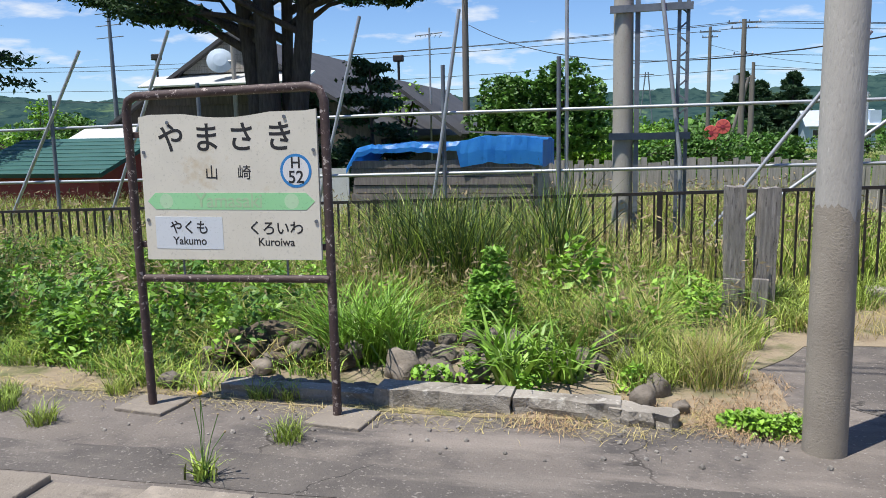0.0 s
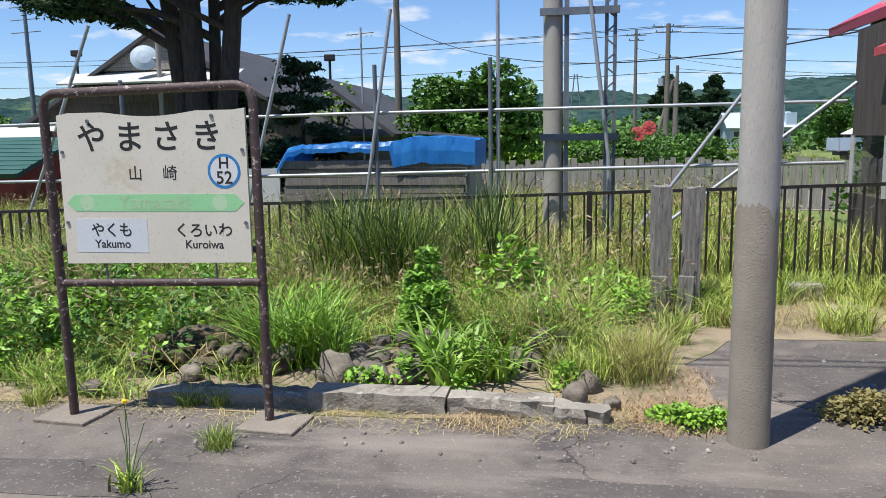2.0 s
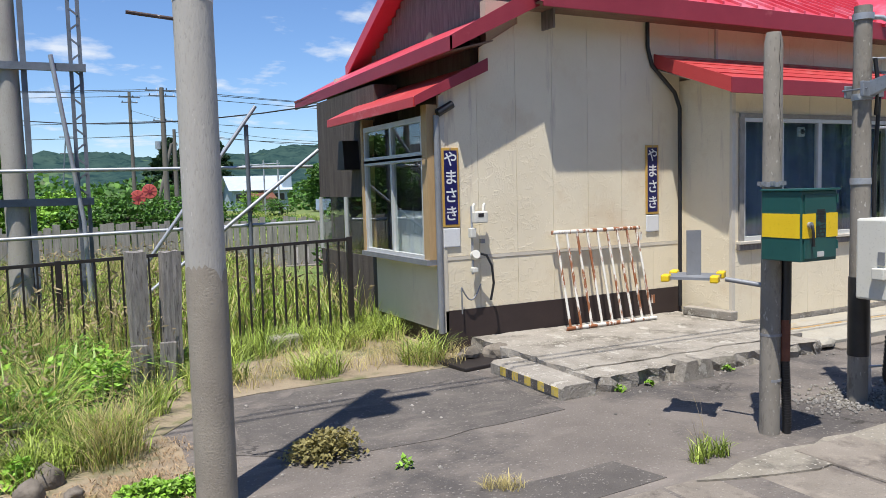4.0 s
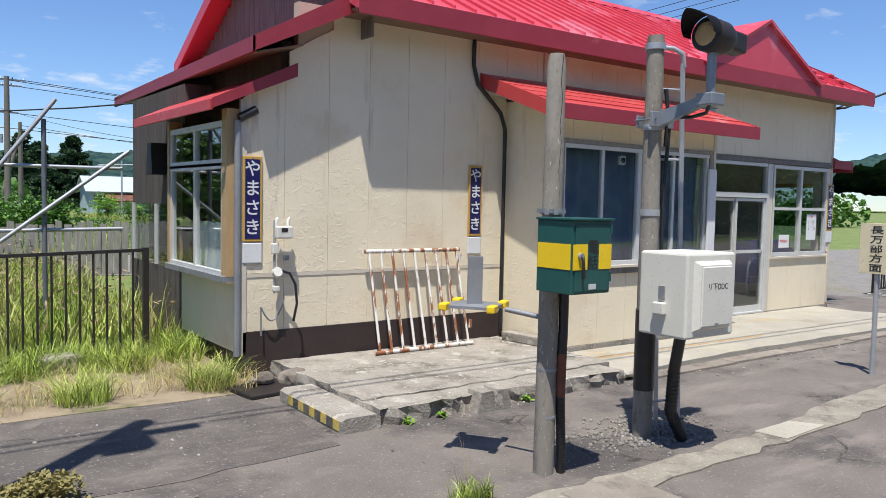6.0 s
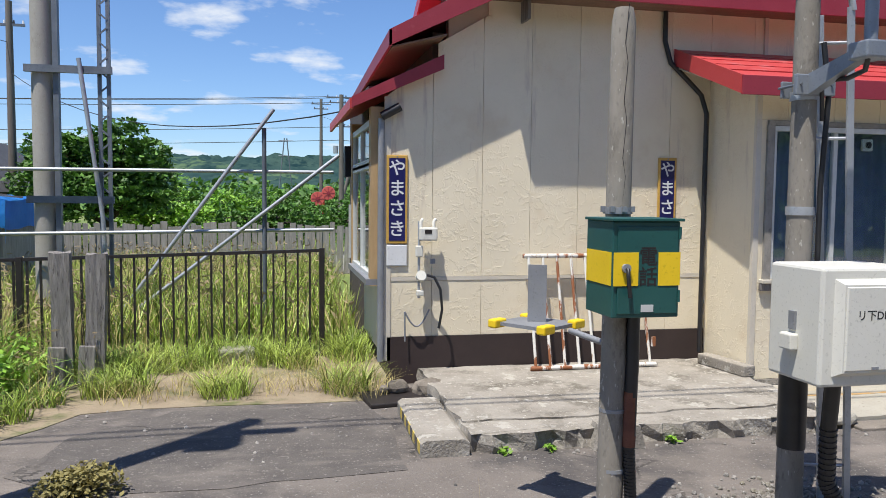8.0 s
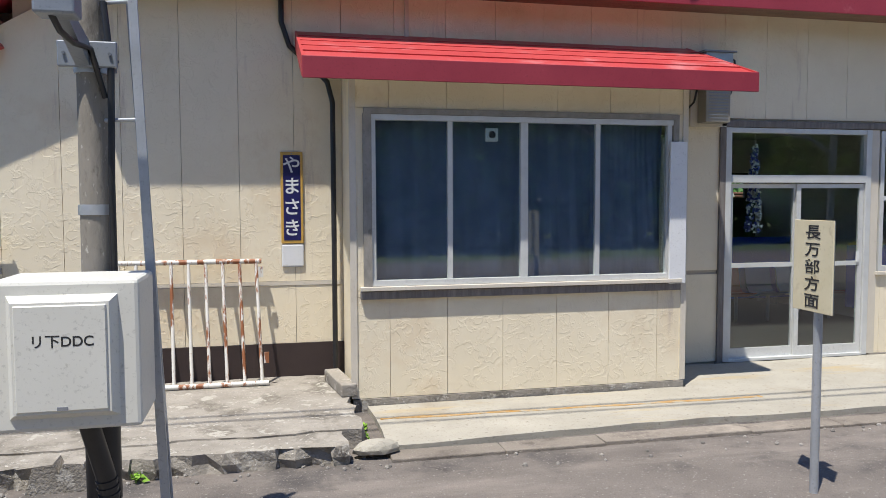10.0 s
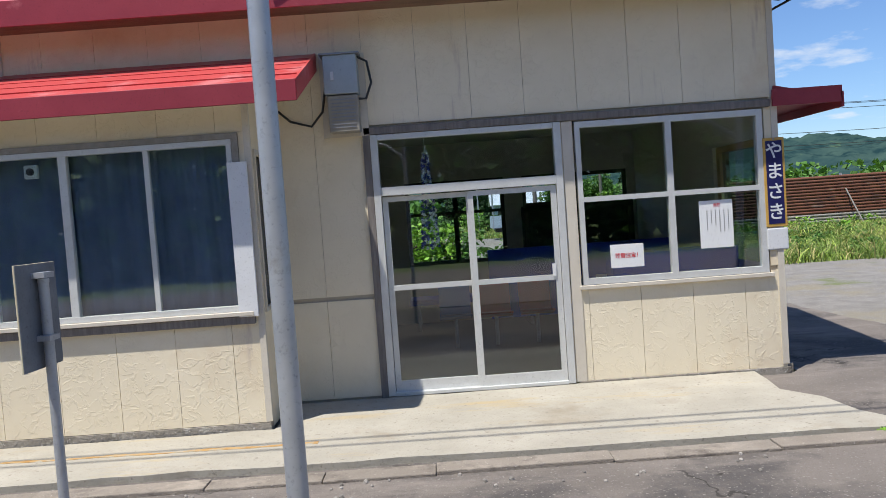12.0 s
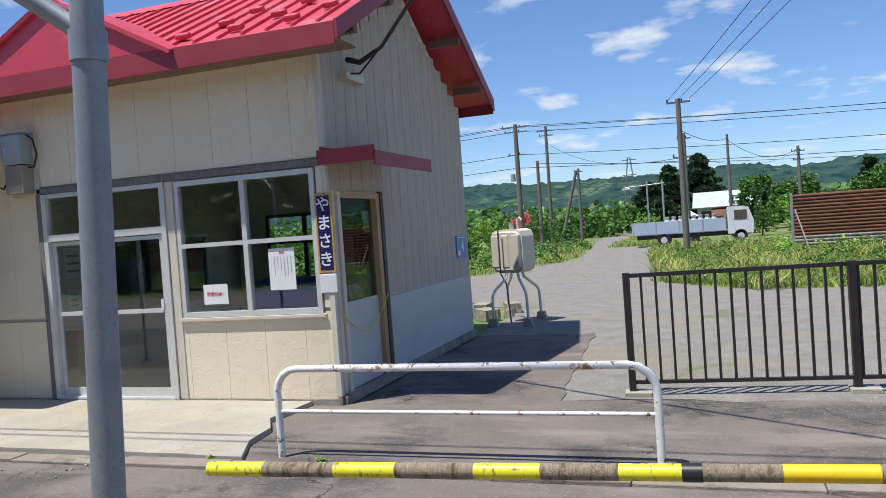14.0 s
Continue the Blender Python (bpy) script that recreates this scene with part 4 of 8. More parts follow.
for a, b, dy in ((11.575, 12.45, 0.03), (12.41, 13.285, -0.005)):
    leaf = part("door_leaf", box(a, b, FRONT + dy, FRONT + dy + 0.03, 0.05, 0.155), ALU, door)
    for l, r, c, d in ((a, a + 0.055, 0.155, 1.99), (b - 0.055, b, 0.155, 1.99), (a + 0.055, b - 0.055, 1.94, 1.99), (a + 0.055, b - 0.055, 1.06, 1.11)):
        part("rail", box(l, r, FRONT + dy, FRONT + dy + 0.03, c, d), ALU, leaf)
    for c, d in ((0.155, 1.06), (1.11, 1.94)):
        pn = part("pane", box(a + 0.055, b - 0.055, FRONT + dy + 0.012, FRONT + dy + 0.017, c, d), GLASS, leaf)
        pn.visible_shadow = False
part("pull_handle", box(13.20, 13.235, FRONT - 0.02, FRONT - 0.006, 1.10, 1.22), WHITE, door)
part("wood_jamb", box(11.43, 11.497, FRONT - 0.03, FRONT + 0.02, 0.0, 2.60), WOOD_GREY, door)
win = tagged(new("window_1"), "four-light aluminium window of the waiting room", "window", kind="structure")
for a, b, c, d in ((13.50, 15.34, 2.53, 2.59), (13.50, 15.34, 0.985, 1.045), (13.50, 13.55, 1.045, 2.53), (15.28, 15.34, 1.045, 2.53), (14.385, 14.445, 1.045, 2.53), (13.55, 14.385, 1.80, 1.85), (14.445, 15.28, 1.80, 1.85)):
    part("window_frame", box(a, b, FRONT - 0.015, FRONT + 0.06, c, d), ALU, win)
part("window_sill", box(13.46, 15.38, FRONT - 0.04, FRONT + 0.02, 0.94, 0.98, bev=0.005), TRIM, win)
part("post", box(13.372, 13.475, FRONT - 0.012, FRONT + 0.06, 0.03, 2.60), TRIM, win)
for a, b in ((13.55, 14.385), (14.445, 15.28)):
    for c, d in ((1.045, 1.80), (1.85, 2.53)):
        pn = part("pane", box(a, b, FRONT + 0.02, FRONT + 0.025, c, d), GLASS, win)
        pn.visible_shadow = False
side_door = tagged(new("door_2"), "glazed side door with a tan wooden frame and pale lower panel", "door", kind="structure")
part("jamb", box(X1 - 0.10, X1 + 0.012, 9.62, 9.72, 0.05, 2.32), WOOD_TAN, side_door)
part("jamb", box(X1 - 0.10, X1 + 0.012, 8.55, 8.63, 0.05, 2.32), TRIM, side_door)
part("head", box(X1 - 0.10, X1 + 0.012, 8.63, 9.62, 2.25, 2.32), WOOD_TAN, side_door)
part("dark_post", box(X1 - 0.02, X1 + 0.03, 9.72, 9.80, 0.05, 2.34), BOARD_DARK, side_door)
part("lower_panel", box(X1 - 0.08, X1 - 0.05, 8.63, 9.62, 0.05, 1.05), SIDING_BLUE, side_door)
pn = part("pane", box(X1 - 0.068, X1 - 0.063, 8.63, 9.62, 1.05, 2.25), GLASS_DARK, side_door)
pn.visible_shadow = False
chain = [(X1 + 0.03, 8.45 + 1.3 * k / 12, 0.95 + 0.1 * k / 12 - 0.32 * math.sin(math.pi * k / 12)) for k in range(13)]
part("chain", tube(chain, 0.007, seg=6), LIME_TAPE, side_door, "sagging yellow plastic chain")
canopy = empty("door_canopy", (0, 0, 0), "small maroon sheet-metal canopy over the side door", "canopy", kind="structure")
part("top", slab([(X1 - 0.02, 8.28, 2.80), (X1 + 0.62, 8.28, 2.66), (X1 + 0.62, 10.0, 2.66), (X1 - 0.02, 10.0, 2.80)], 0.03), MAROON, canopy)
part("edge", box(X1 - 0.05, X1 + 0.63, 8.26, 8.285, 2.60, 2.76), MAROON, canopy)
part("edge", box(X1 + 0.62, X1 + 0.645, 8.26, 10.0, 2.55, 2.70), MAROON, canopy)
panels()

# ---- rough stone and concrete pieces ----


def rocky(sx, sy, sz, seed, sub=2, rough=0.22):
    bm = bmesh.new()
    bmesh.ops.create_icosphere(bm, subdivisions=sub, radius=0.5)
    off = Vector((seed * 3.7, seed * 1.3, seed * 2.1))
    for v in bm.verts:
        n = noise.noise(v.co * 2.2 + off) + 0.5 * noise.noise(v.co * 5.0 + off)
        v.co *= 1 + rough * n
        v.co = Vector((v.co.x * sx, v.co.y * sy, max(v.co.z, -0.3) * sz))
    for f in bm.faces:
        f.smooth = sub > 2
    return bm


def broken_slab(x0, x1, y0, y1, z0, z1, seed, jag=0.03, n=14):
    """A slab with a broken outline and an uneven top."""
    rnd = random.Random(seed)
    outline = ragged([(x0, y0), (x1, y0), (x1, y1), (x0, y1)], jag, (x1 - x0) / n, seed)
    bm = bmesh.new()
    c = bm.verts.new(((x0 + x1) / 2, (y0 + y1) / 2, z1))
    top = [bm.verts.new((x, y, z1 + rnd.uniform(-0.0015, 0.001))) for x, y in outline]
    mid = [bm.verts.new((x + rnd.uniform(-jag, jag) * 0.7, y + rnd.uniform(-jag, jag) * 0.7, (z0 + z1) / 2)) for x, y in outline]
    low = [bm.verts.new((x, y, z0)) for x, y in outline]
    m = len(outline)
    for k in range(m):
        j = (k + 1) % m
        bm.faces.new((c, top[k], top[j]))
        bm.faces.new((top[k], mid[k], mid[j], top[j]))
        bm.faces.new((mid[k], low[k], low[j], mid[j]))
    bmesh.ops.recalc_face_normals(bm, faces=bm.faces[:])
    return bm


step = empty("concrete_platform", (0, 0, 0), "broken old concrete slab along the station wall", "slab", kind="structure")
part("slab", broken_slab(4.17, 7.28, 6.42, FRONT - 0.02, -0.05, 0.115, 21, 0.035, 24), CONCRETE_OLD, step)
part("lower_slab", broken_slab(4.16, 7.15, 6.11, 6.52, -0.05, 0.1, 22, 0.045, 34), CONCRETE_OLD, step)
YELLOW_WORN = surface("worn_yellow", (0.55, 0.40, 0.06), (0.62, 0.47, 0.10), 4, 0.8, 0.3, stain=(0.30, 0.27, 0.22), stain_scale=14, stain_at=0.5)
bump = empty("kerb_block", (0, 0, 0), "concrete wheel-stop kerb with worn yellow and black stripes", "kerb block")
bm = prism([(0, -0.04), (0.36, -0.04), (0.36, 0.06), (0.32, 0.085), (0.04, 0.085), (0, 0.06)], "y", 0.0, 1.22)
BMAT = pose(3.78, 6.07, 0, 0, 0, -1)
part("block", turned(bm, BMAT), CONCRETE_OLD, bump)
for k in range(5):
    part("stripe", turned(box(-0.004, 0.02, 0.05 + k * 0.22, 0.15 + k * 0.22, -0.02, 0.062), BMAT), YELLOW_WORN, bump)
    if k < 4:
        part("stripe", turned(box(-0.0035, 0.02, 0.155 + k * 0.22, 0.265 + k * 0.22, -0.02, 0.06), BMAT), ASPHALT_DARK, bump)
thing("drain_block", turned(prism([(-0.2, -0.04), (0.2, -0.04), (0.15, 0.14), (0.03, 0.15), (0.0, 0.08), (-0.03, 0.15), (-0.15, 0.14)], "y", -0.1, 0.1), pose(5.29, 6.08, 0)), CONCRETE_OLD, "grey concrete block with a notch beside the slab", "concrete block")
thing("mat_cover", turned(box(-0.3, 0.3, -0.25, 0.25, -0.04, 0.0, bev=0.01), pose(3.85, 7.72, 0.0, 0, 0, 8)), BLACK, "black ribbed plate on the ground", "cover plate")
for sx, sy, s, sd in ((3.88, 7.86, 0.18, 1), (3.75, 7.80, 0.08, 2), (4.2, 7.78, 0.3, 3)):
    r = thing("stone", turned(rocky(s * 1.2, s, s * 0.8, sd), pose(sx, sy, 0.05 if sd < 3 else 0.03)), ROCK, "pale grey loose stone by the wall", "stone", "stones by the wall")
thing("concrete_beam", turned(box(-0.35, 0.35, -0.07, 0.07, 0, 0.11, bev=0.012), pose(7.24, 7.72, 0.115, 0, 0, -82)), CONCRETE_OLD, "short concrete post lying on the slab", "concrete post")
thing("rubble_piece", turned(rocky(0.34, 0.2, 0.13, 8), pose(7.36, 6.22, 0.03)), CONCRETE, "broken pale concrete lump at the slab corner", "rubble")
thing("stone_block", turned(box(-0.2, 0.2, -0.13, 0.13, 0, 0.2, bev=0.03), pose(2.34, 9.55, -0.05, 0, 0, 5)), CONCRETE, "pale concrete block in the grass by the fence", "concrete block")

SITE[0] = BANK
# ---- running-in board ----
SW, SH, SZ = 1.272, 0.965, 1.02


def on_board(u, v, d=-0.0226):
    """A pose on the board's face: u along it, v down it."""
    return pose(-3.239 + u * SW, 5.285 + d, SZ + SH * (1 - v), 90)


board = empty("station_sign", (0, 0, 0), "white station name board in a rusty brown pipe frame", "sign")
frame_pts = [(-3.30, 5.28, -0.04), (-3.337, 5.28, 2.02), (-3.319, 5.28, 2.085), (-3.263, 5.28, 2.115), (-2.02, 5.29, 2.14), (-1.95, 5.29, 2.12), (-1.92, 5.29, 2.05), (-1.93, 5.33, -0.04)]
part("pipe_frame", tube(frame_pts, 0.030, seg=12), RUSTY, board, "flaking brown pipe frame")
part("crossbar", tube([(-3.319, 5.285, 0.885), (-1.93, 5.30, 0.91)], 0.026, seg=12), RUSTY, board)
bp = [(0, 0), (SW, 0.02), (SW, SH + 0.015)] + [(SW * (1 - k / 16), SH + 0.005 - (0.03 * math.sin(math.pi * min(1, max(0, (k - 4) / 8))) if 4 < k < 12 else 0)) for k in range(1, 16)] + [(0, SH - 0.01)]
part("panel", turned(prism(bp, "y", -0.022, 0.0), pose(-3.239, 5.285, SZ)), SIGN_WHITE, board, "aged white enamel panel")
for x0, x1 in ((-3.36, -3.20), (-2.0, -1.90)):
    for z in (1.12, 1.86):
        part("clamp", box(x0, x1, 5.286, 5.312, z - 0.02, z + 0.02, bev=0.004), RUSTY, board)
for u in (0.2, 0.8):
    part("stay", tube([(-3.239 + u * SW, 5.292, 0.9), (-3.239 + u * SW, 5.292, SZ + 0.02)], 0.007, seg=8), STEEL_DARK, board)
for u, v in ((0.02, 0.25), (0.98, 0.25), (0.02, 0.72), (0.98, 0.72), (0.17, 0.05), (0.83, 0.03)):
    part("bolt", turned(tube([(0, 0, 0), (0, 0, 0.008)], 0.012, seg=8), on_board(u, v, -0.022)), STEEL_DARK, board)
for ch, u in zip("やまさき", (0.185, 0.39, 0.59, 0.80)):
    text_mesh(ch, 0.205, on_board(u, 0.17), INK, "letter", board)
for ch, u in zip("山崎", (0.41, 0.595)):
    text_mesh(ch, 0.10, on_board(u, 0.40), INK, "letter", board, bold=0.006)
arrow = [(0.0, 0.055), (0.06, 0.11), (SW - 0.12, 0.11), (SW - 0.06, 0.055), (SW - 0.12, 0.0), (0.06, 0.0)]
part("band", turned(prism(arrow, "y", -0.0235, -0.0218), pose(-3.239 + 0.03, 5.285, SZ + SH * 0.355)), MINT, board, "mint green arrow band")
text_mesh("Yamasaki", 0.13, on_board(0.5, 0.587, -0.0240), INK_FADED, "faded_letters", board, "faded place name on the green band")
for u in (0.135, 0.85):
    part("dot", turned(tube([(0, 0, 0), (0, 0, 0.002)], 0.05, seg=20), on_board(u, 0.587, -0.0218)), INK_PINK, board)
part("route_disc", turned(tube([(0, 0, 0), (0, 0, 0.002)], 0.108, seg=36), on_board(0.88, 0.385, -0.0212)), INK_BLUE, board, "blue ring route number")
part("route_disc_face", turned(tube([(0, 0, 0), (0, 0, 0.002)], 0.090, seg=36), on_board(0.88, 0.385, -0.0218)), WHITE, board)
text_mesh("H", 0.10, on_board(0.88, 0.335, -0.0243), INK, "letter", board)
text_mesh("52", 0.11, on_board(0.88, 0.43, -0.0243), INK, "letter", board)
part("patch_panel", turned(box(0.06 * SW, 0.455 * SW, -0.0235, -0.0218, SH * 0.08, SH * 0.305), pose(-3.239, 5.285, SZ)), SIGN_PANEL, board, "bluish white patch panel")
text_mesh("やくも", 0.098, on_board(0.26, 0.775, -0.0240), INK, "letters", board)
text_mesh("Yakumo", 0.075, on_board(0.26, 0.865, -0.0240), INK, "letters", board)
text_mesh("くろいわ", 0.098, on_board(0.755, 0.775), INK, "letters", board)
text_mesh("Kuroiwa", 0.075, on_board(0.755, 0.865), INK, "letters", board)
for x, y in ((-3.31, 5.30), (-1.88, 5.30)):
    thing("footing", turned(box(-0.2, 0.2, -0.17, 0.17, -0.06, -0.015, bev=0.008), pose(x, y, 0, 0, 0, -6)), PAVER, "flat concrete footing under a sign post", "footing", "sign footings")

SITE[0] = Matrix()
# ---- tall concrete pole ----
PX, PY = 0.747, 5.36
pole = empty("concrete_pole", (0, 0, 0), "tall round concrete pole with a stained foot", "pole")
foot_bm = tube([(PX, PY, -0.2), (PX, PY, 1.34), (PX, PY, 1.40)], [0.121, 0.1178, 0.1172], seg=44, caps=False)
for v in foot_bm.verts:
    if v.co.z > 1.37:
        v.co.z += 0.12 * noise.noise(Vector((v.co.x * 9, v.co.y * 9, 3))) + 0.05 * noise.noise(Vector((v.co.x * 40, v.co.y * 40, 1)))
    elif v.co.z > 1.0:
        v.co.z -= 0.15
part("foot", foot_bm, surface("pole_foot", (0.25, 0.22, 0.18), (0.33, 0.295, 0.24), 3, 0.9, 0.4, 80, speck=(0.42, 0.4, 0.35), speck_scale=90, speck_at=0.68), pole, "brown stained foot of the pole")
part("shaft", tube([(PX, PY, 0.9), (PX, PY, 3.95), (PX, PY, 6.9)], [0.1165, 0.108, 0.098], seg=28), surface("pole_shaft", (0.37, 0.355, 0.325), (0.47, 0.45, 0.415), 5, 0.9, 0.4, 80, stain=(0.26, 0.24, 0.21), stain_scale=6, stretch=(1, 1, 0.3), speck=(0.5, 0.48, 0.45), speck_scale=60, speck_at=0.68), pole)
part("number_plate", tube([(PX, PY, 2.90), (PX, PY, 3.28)], [0.1135, 0.1125], seg=28), WHITE, pole, "white wrap-round number plate")
for dx in (-0.045, 0.0, 0.045):
    part("plate_mark", box(PX + dx - 0.012, PX + dx + 0.012, PY - 0.1185, PY - 0.108, 2.95, 3.03), INK, pole)
part("step_rod", tube([(PX - 0.1, PY, 2.80), (PX - 0.36, PY - 0.02, 2.815)], 0.011), RUSTY, pole)
part("top_arm", box(PX - 0.05, PX + 0.55, PY - 0.16, PY - 0.04, 6.1, 6.22), STEEL_DARK, pole)
part("transformer_box", box(PX - 0.16, PX + 0.16, PY - 0.4, PY - 0.1, 5.7, 6.1), STEEL_DARK, pole)

# ---- trackside cabinets ----
GX, GY = 4.66, 4.37
post1 = empty("telephone_post", (0, 0, 0), "cracked concrete post carrying a green and yellow telephone box", "post")
part("shaft", tube([(GX - 0.01, GY, -0.15), (GX, GY, 1.2), (GX + 0.01, GY, 2.76), (GX + 0.01, GY, 2.84)], [0.073, 0.07, 0.064, 0.05], seg=18), POST_OLD, post1)
part("crack", tube([(GX + 0.01 * math.sin(k * 2.1), GY - 0.0655, 1.85 + 0.1 * k) for k in range(11)], 0.0018, seg=5), BLACK, post1)
for k in range(8):
    a = k * math.pi / 4
    part("clamp_bolt", turned(box(-0.012, 0.012, -0.012, 0.012, 0, 0.03), pose(GX + 0.08 * math.cos(a), GY + 0.08 * math.sin(a), 1.765)), ZINC, post1)
part("clamp", tube([(GX, GY, 1.755), (GX, GY, 1.79)], 0.079, seg=18), ZINC, post1)
phone = part("telephone_box", box(4.45, 4.805, 3.96, 4.28, 1.255, 1.727, bev=0.006), GREEN_BOX, post1, "dark green steel box with a yellow band")
part("lid", box(4.438, 4.818, 3.94, 4.285, 1.727, 1.741, bev=0.003), GREEN_BOX, phone)
part("door", box(4.475, 4.792, 3.953, 3.9595, 1.275, 1.70, bev=0.002), GREEN_BOX, phone)
part("band", box(4.4465, 4.4495, 3.97, 4.27, 1.413, 1.576), YELLOW, phone)
part("band", box(4.452, 4.582, 3.950, 3.9525, 1.413, 1.576), YELLOW, phone)
part("band", box(4.687, 4.803, 3.950, 3.9525, 1.413, 1.576), YELLOW, phone)
text_mesh("電", 0.10, pose(4.635, 3.9525, 1.55, 90), BLACK, "letter", phone)
text_mesh("話", 0.10, pose(4.635, 3.9525, 1.45, 90), BLACK, "letter", phone)
part("handle", tube([(4.515, 3.95, 1.497), (4.515, 3.925, 1.497), (4.517, 3.92, 1.45), (4.53, 3.925, 1.36)], 0.010), BLACK_RUB, phone)
part("handle_boss", turned(tube([(0, 0, 0), (0, 0, 0.018)], 0.022, seg=14), pose(4.515, 3.951, 1.50, 90)), ZINC, phone)
part("name_plate", box(4.60, 4.665, 3.949, 3.9525, 1.285, 1.32), ALU, phone)
for z in (1.33, 1.64):
    part("hinge", tube([(4.80, 3.952, z), (4.80, 3.952, z + 0.06)], 0.007, seg=8), GREEN_BOX, phone)
part("pipe", tube([(GX + 0.075, GY - 0.07, 1.28), (GX + 0.075, GY - 0.07, 0.95), (GX + 0.07, GY - 0.07, 0.78), (GX + 0.065, GY - 0.07, 0.5)], 0.035), BLACK_RUB, post1)
part("rusty_pipe", tube([(GX + 0.067, GY - 0.07, 0.80), (GX + 0.065, GY - 0.07, 0.5)], 0.0355), RUST_SHEET, post1)
hose = bmesh.new()
tube([(GX + 0.065, GY - 0.07, 0.5), (GX + 0.085, GY - 0.07, 0.2), (GX + 0.09, GY - 0.07, -0.05)], 0.03, hose)
for k in range(26):
    s = k / 26
    tube([(GX + 0.065 + 0.03 * s, GY - 0.07, 0.5 - 0.5 * s), (GX + 0.065 + 0.03 * s, GY - 0.07, 0.49 - 0.5 * s)], 0.035, hose, 10)
part("corrugated_hose", hose, BLACK_RUB, post1)
for z in (0.35, 0.68):
    part("band_clip", tube([(GX, GY, z), (GX, GY, z + 0.02)], 0.076, seg=18), ZINC, post1)
arm = part("bracket_arm", tube([(GX, GY - 0.05, 1.035), (4.52, 4.66, 1.075)], 0.018), ZINC, post1)
TRAY = pose(4.378, 4.838, 1.082, 0, 0, 35)
part("tray", turned(box(-0.165, 0.165, -0.185, 0.185, 0.0, 0.02), TRAY), ZINC, arm, "small steel tray with yellow padded corners")
for dx, dy in ((-0.155, -0.175), (0.155, -0.175), (-0.155, 0.175), (0.155, 0.175)):
    part("pad", turned(box(-0.055, 0.055, -0.03, 0.03, -0.015, 0.037, bev=0.01), TRAY @ pose(dx, dy, 0, 0, 0, 0)), YELLOW, arm)
part("upright_plate", turned(box(-0.055, 0.055, -0.006, 0.006, 0.02, 0.36), TRAY @ pose(0.0, 0.0, 0, 0, 0, -60)), ZINC, arm)

post1.matrix_basis = pose(-0.098, 0.207, 0)

WX, WY = 5.805, 4.75
post2 = empty("signal_post", (0, 0, 0), "concrete signal post with a lamp arm, ladder and white cabinet", "post")
part("shaft", tube([(WX, WY, -0.15), (WX, WY, 1.4), (WX, WY, 3.16)], [0.078, 0.074, 0.066], seg=18), POST_OLD, post2)
part("sleeve", tube([(WX, WY, 0.35), (WX, WY, 1.0)], 0.082, seg=18), BLACK_RUB, post2)
for z in (2.42, 3.05, 1.75):
    part("clamp", tube([(WX, WY, z), (WX, WY, z + 0.05)], 0.08, seg=18), STEEL, post2)
part("bracket", box(WX - 0.13, WX + 0.13, WY - 0.10, WY - 0.07, 2.44, 2.56, bev=0.006), STEEL_MID, post2)
part("bracket", box(WX - 0.10, WX + 0.10, WY + 0.07, WY + 0.09, 2.44, 2.54, bev=0.006), STEEL_MID, post2)
for dx in (-0.1, 0.1):
    part("bracket_bolt", tube([(WX + dx, WY - 0.11, 2.50), (WX + dx, WY + 0.1, 2.50)], 0.008, seg=8), STEEL_DARK, post2)
ARM = pose(WX - 0.02, WY - 0.08, 0, 0, 0, 0)
part("arm", turned(prism([(0.0, 2.44), (0.0, 2.56), (-0.40, 2.645), (-0.50, 2.645), (-0.50, 2.58), (-0.40, 2.575)], "x", -0.03, 0.03), ARM), STEEL_MID, post2)
part("stub_box", box(WX - 0.10, WX + 0.06, WY - 0.60, WY - 0.46, 2.57, 2.66, bev=0.01), STEEL_MID, post2)
part("stub", tube([(WX - 0.02, WY - 0.53, 2.66), (WX - 0.02, WY - 0.53, 2.96)], 0.034), STEEL_MID, post2)
LAMP = pose(WX + 0.02, WY - 0.53, 3.07, 0, -86, 0)
head = part("signal_lamp", turned(tube([(0, 0, -0.12), (0, 0, -0.05), (0, 0, 0.12), (0, 0, 0.13)], [0.10, 0.125, 0.125, 0.115], seg=24), LAMP), BLACK, post2, "black round signal lamp with a hood")
hood = bmesh.new()
rows = []
for a in range(-10, 11):
    th = math.radians(a * 10)
    rows.append((hood.verts.new((0.13 * math.cos(th), 0.13 * math.sin(th), 0.0)), hood.verts.new((0.13 * math.cos(th), 0.13 * math.sin(th), 0.25 - 0.016 * abs(a)))))
for (a, b), (c, d) in zip(rows, rows[1:]):
    hood.faces.new((a, b, d, c))
bmesh.ops.solidify(hood, geom=hood.faces[:], thickness=0.006)
part("hood", turned(hood, LAMP @ pose(0, 0, 0.12)), BLACK, head)
part("cap", turned(box(-0.075, 0.075, -0.07, 0.07, -0.30, -0.11, bev=0.02), LAMP), BLACK, head)
part("knob", turned(tube([(0, 0, -0.36), (0, 0, -0.29)], [0.02, 0.045], seg=14), LAMP), BLACK, head)
part("lens", turned(tube([(0, 0, 0.125), (0, 0, 0.140)], [0.1, 0.06], seg=20), LAMP), WOOD_TAN, head)
part("cable_loop", tube([(WX - 0.05, WY - 0.56, 2.60), (WX - 0.02, WY - 0.50, 2.52), (WX + 0.0, WY - 0.35, 2.50), (WX + 0.02, WY - 0.12, 2.52), (WX + 0.07, WY - 0.07, 2.3)], 0.014, seg=8), BLACK_RUB, post2)
LY = 4.64
LADDER_RAILS = ((6.12, 6.005, 4.64), (6.11, 5.965, 4.85))
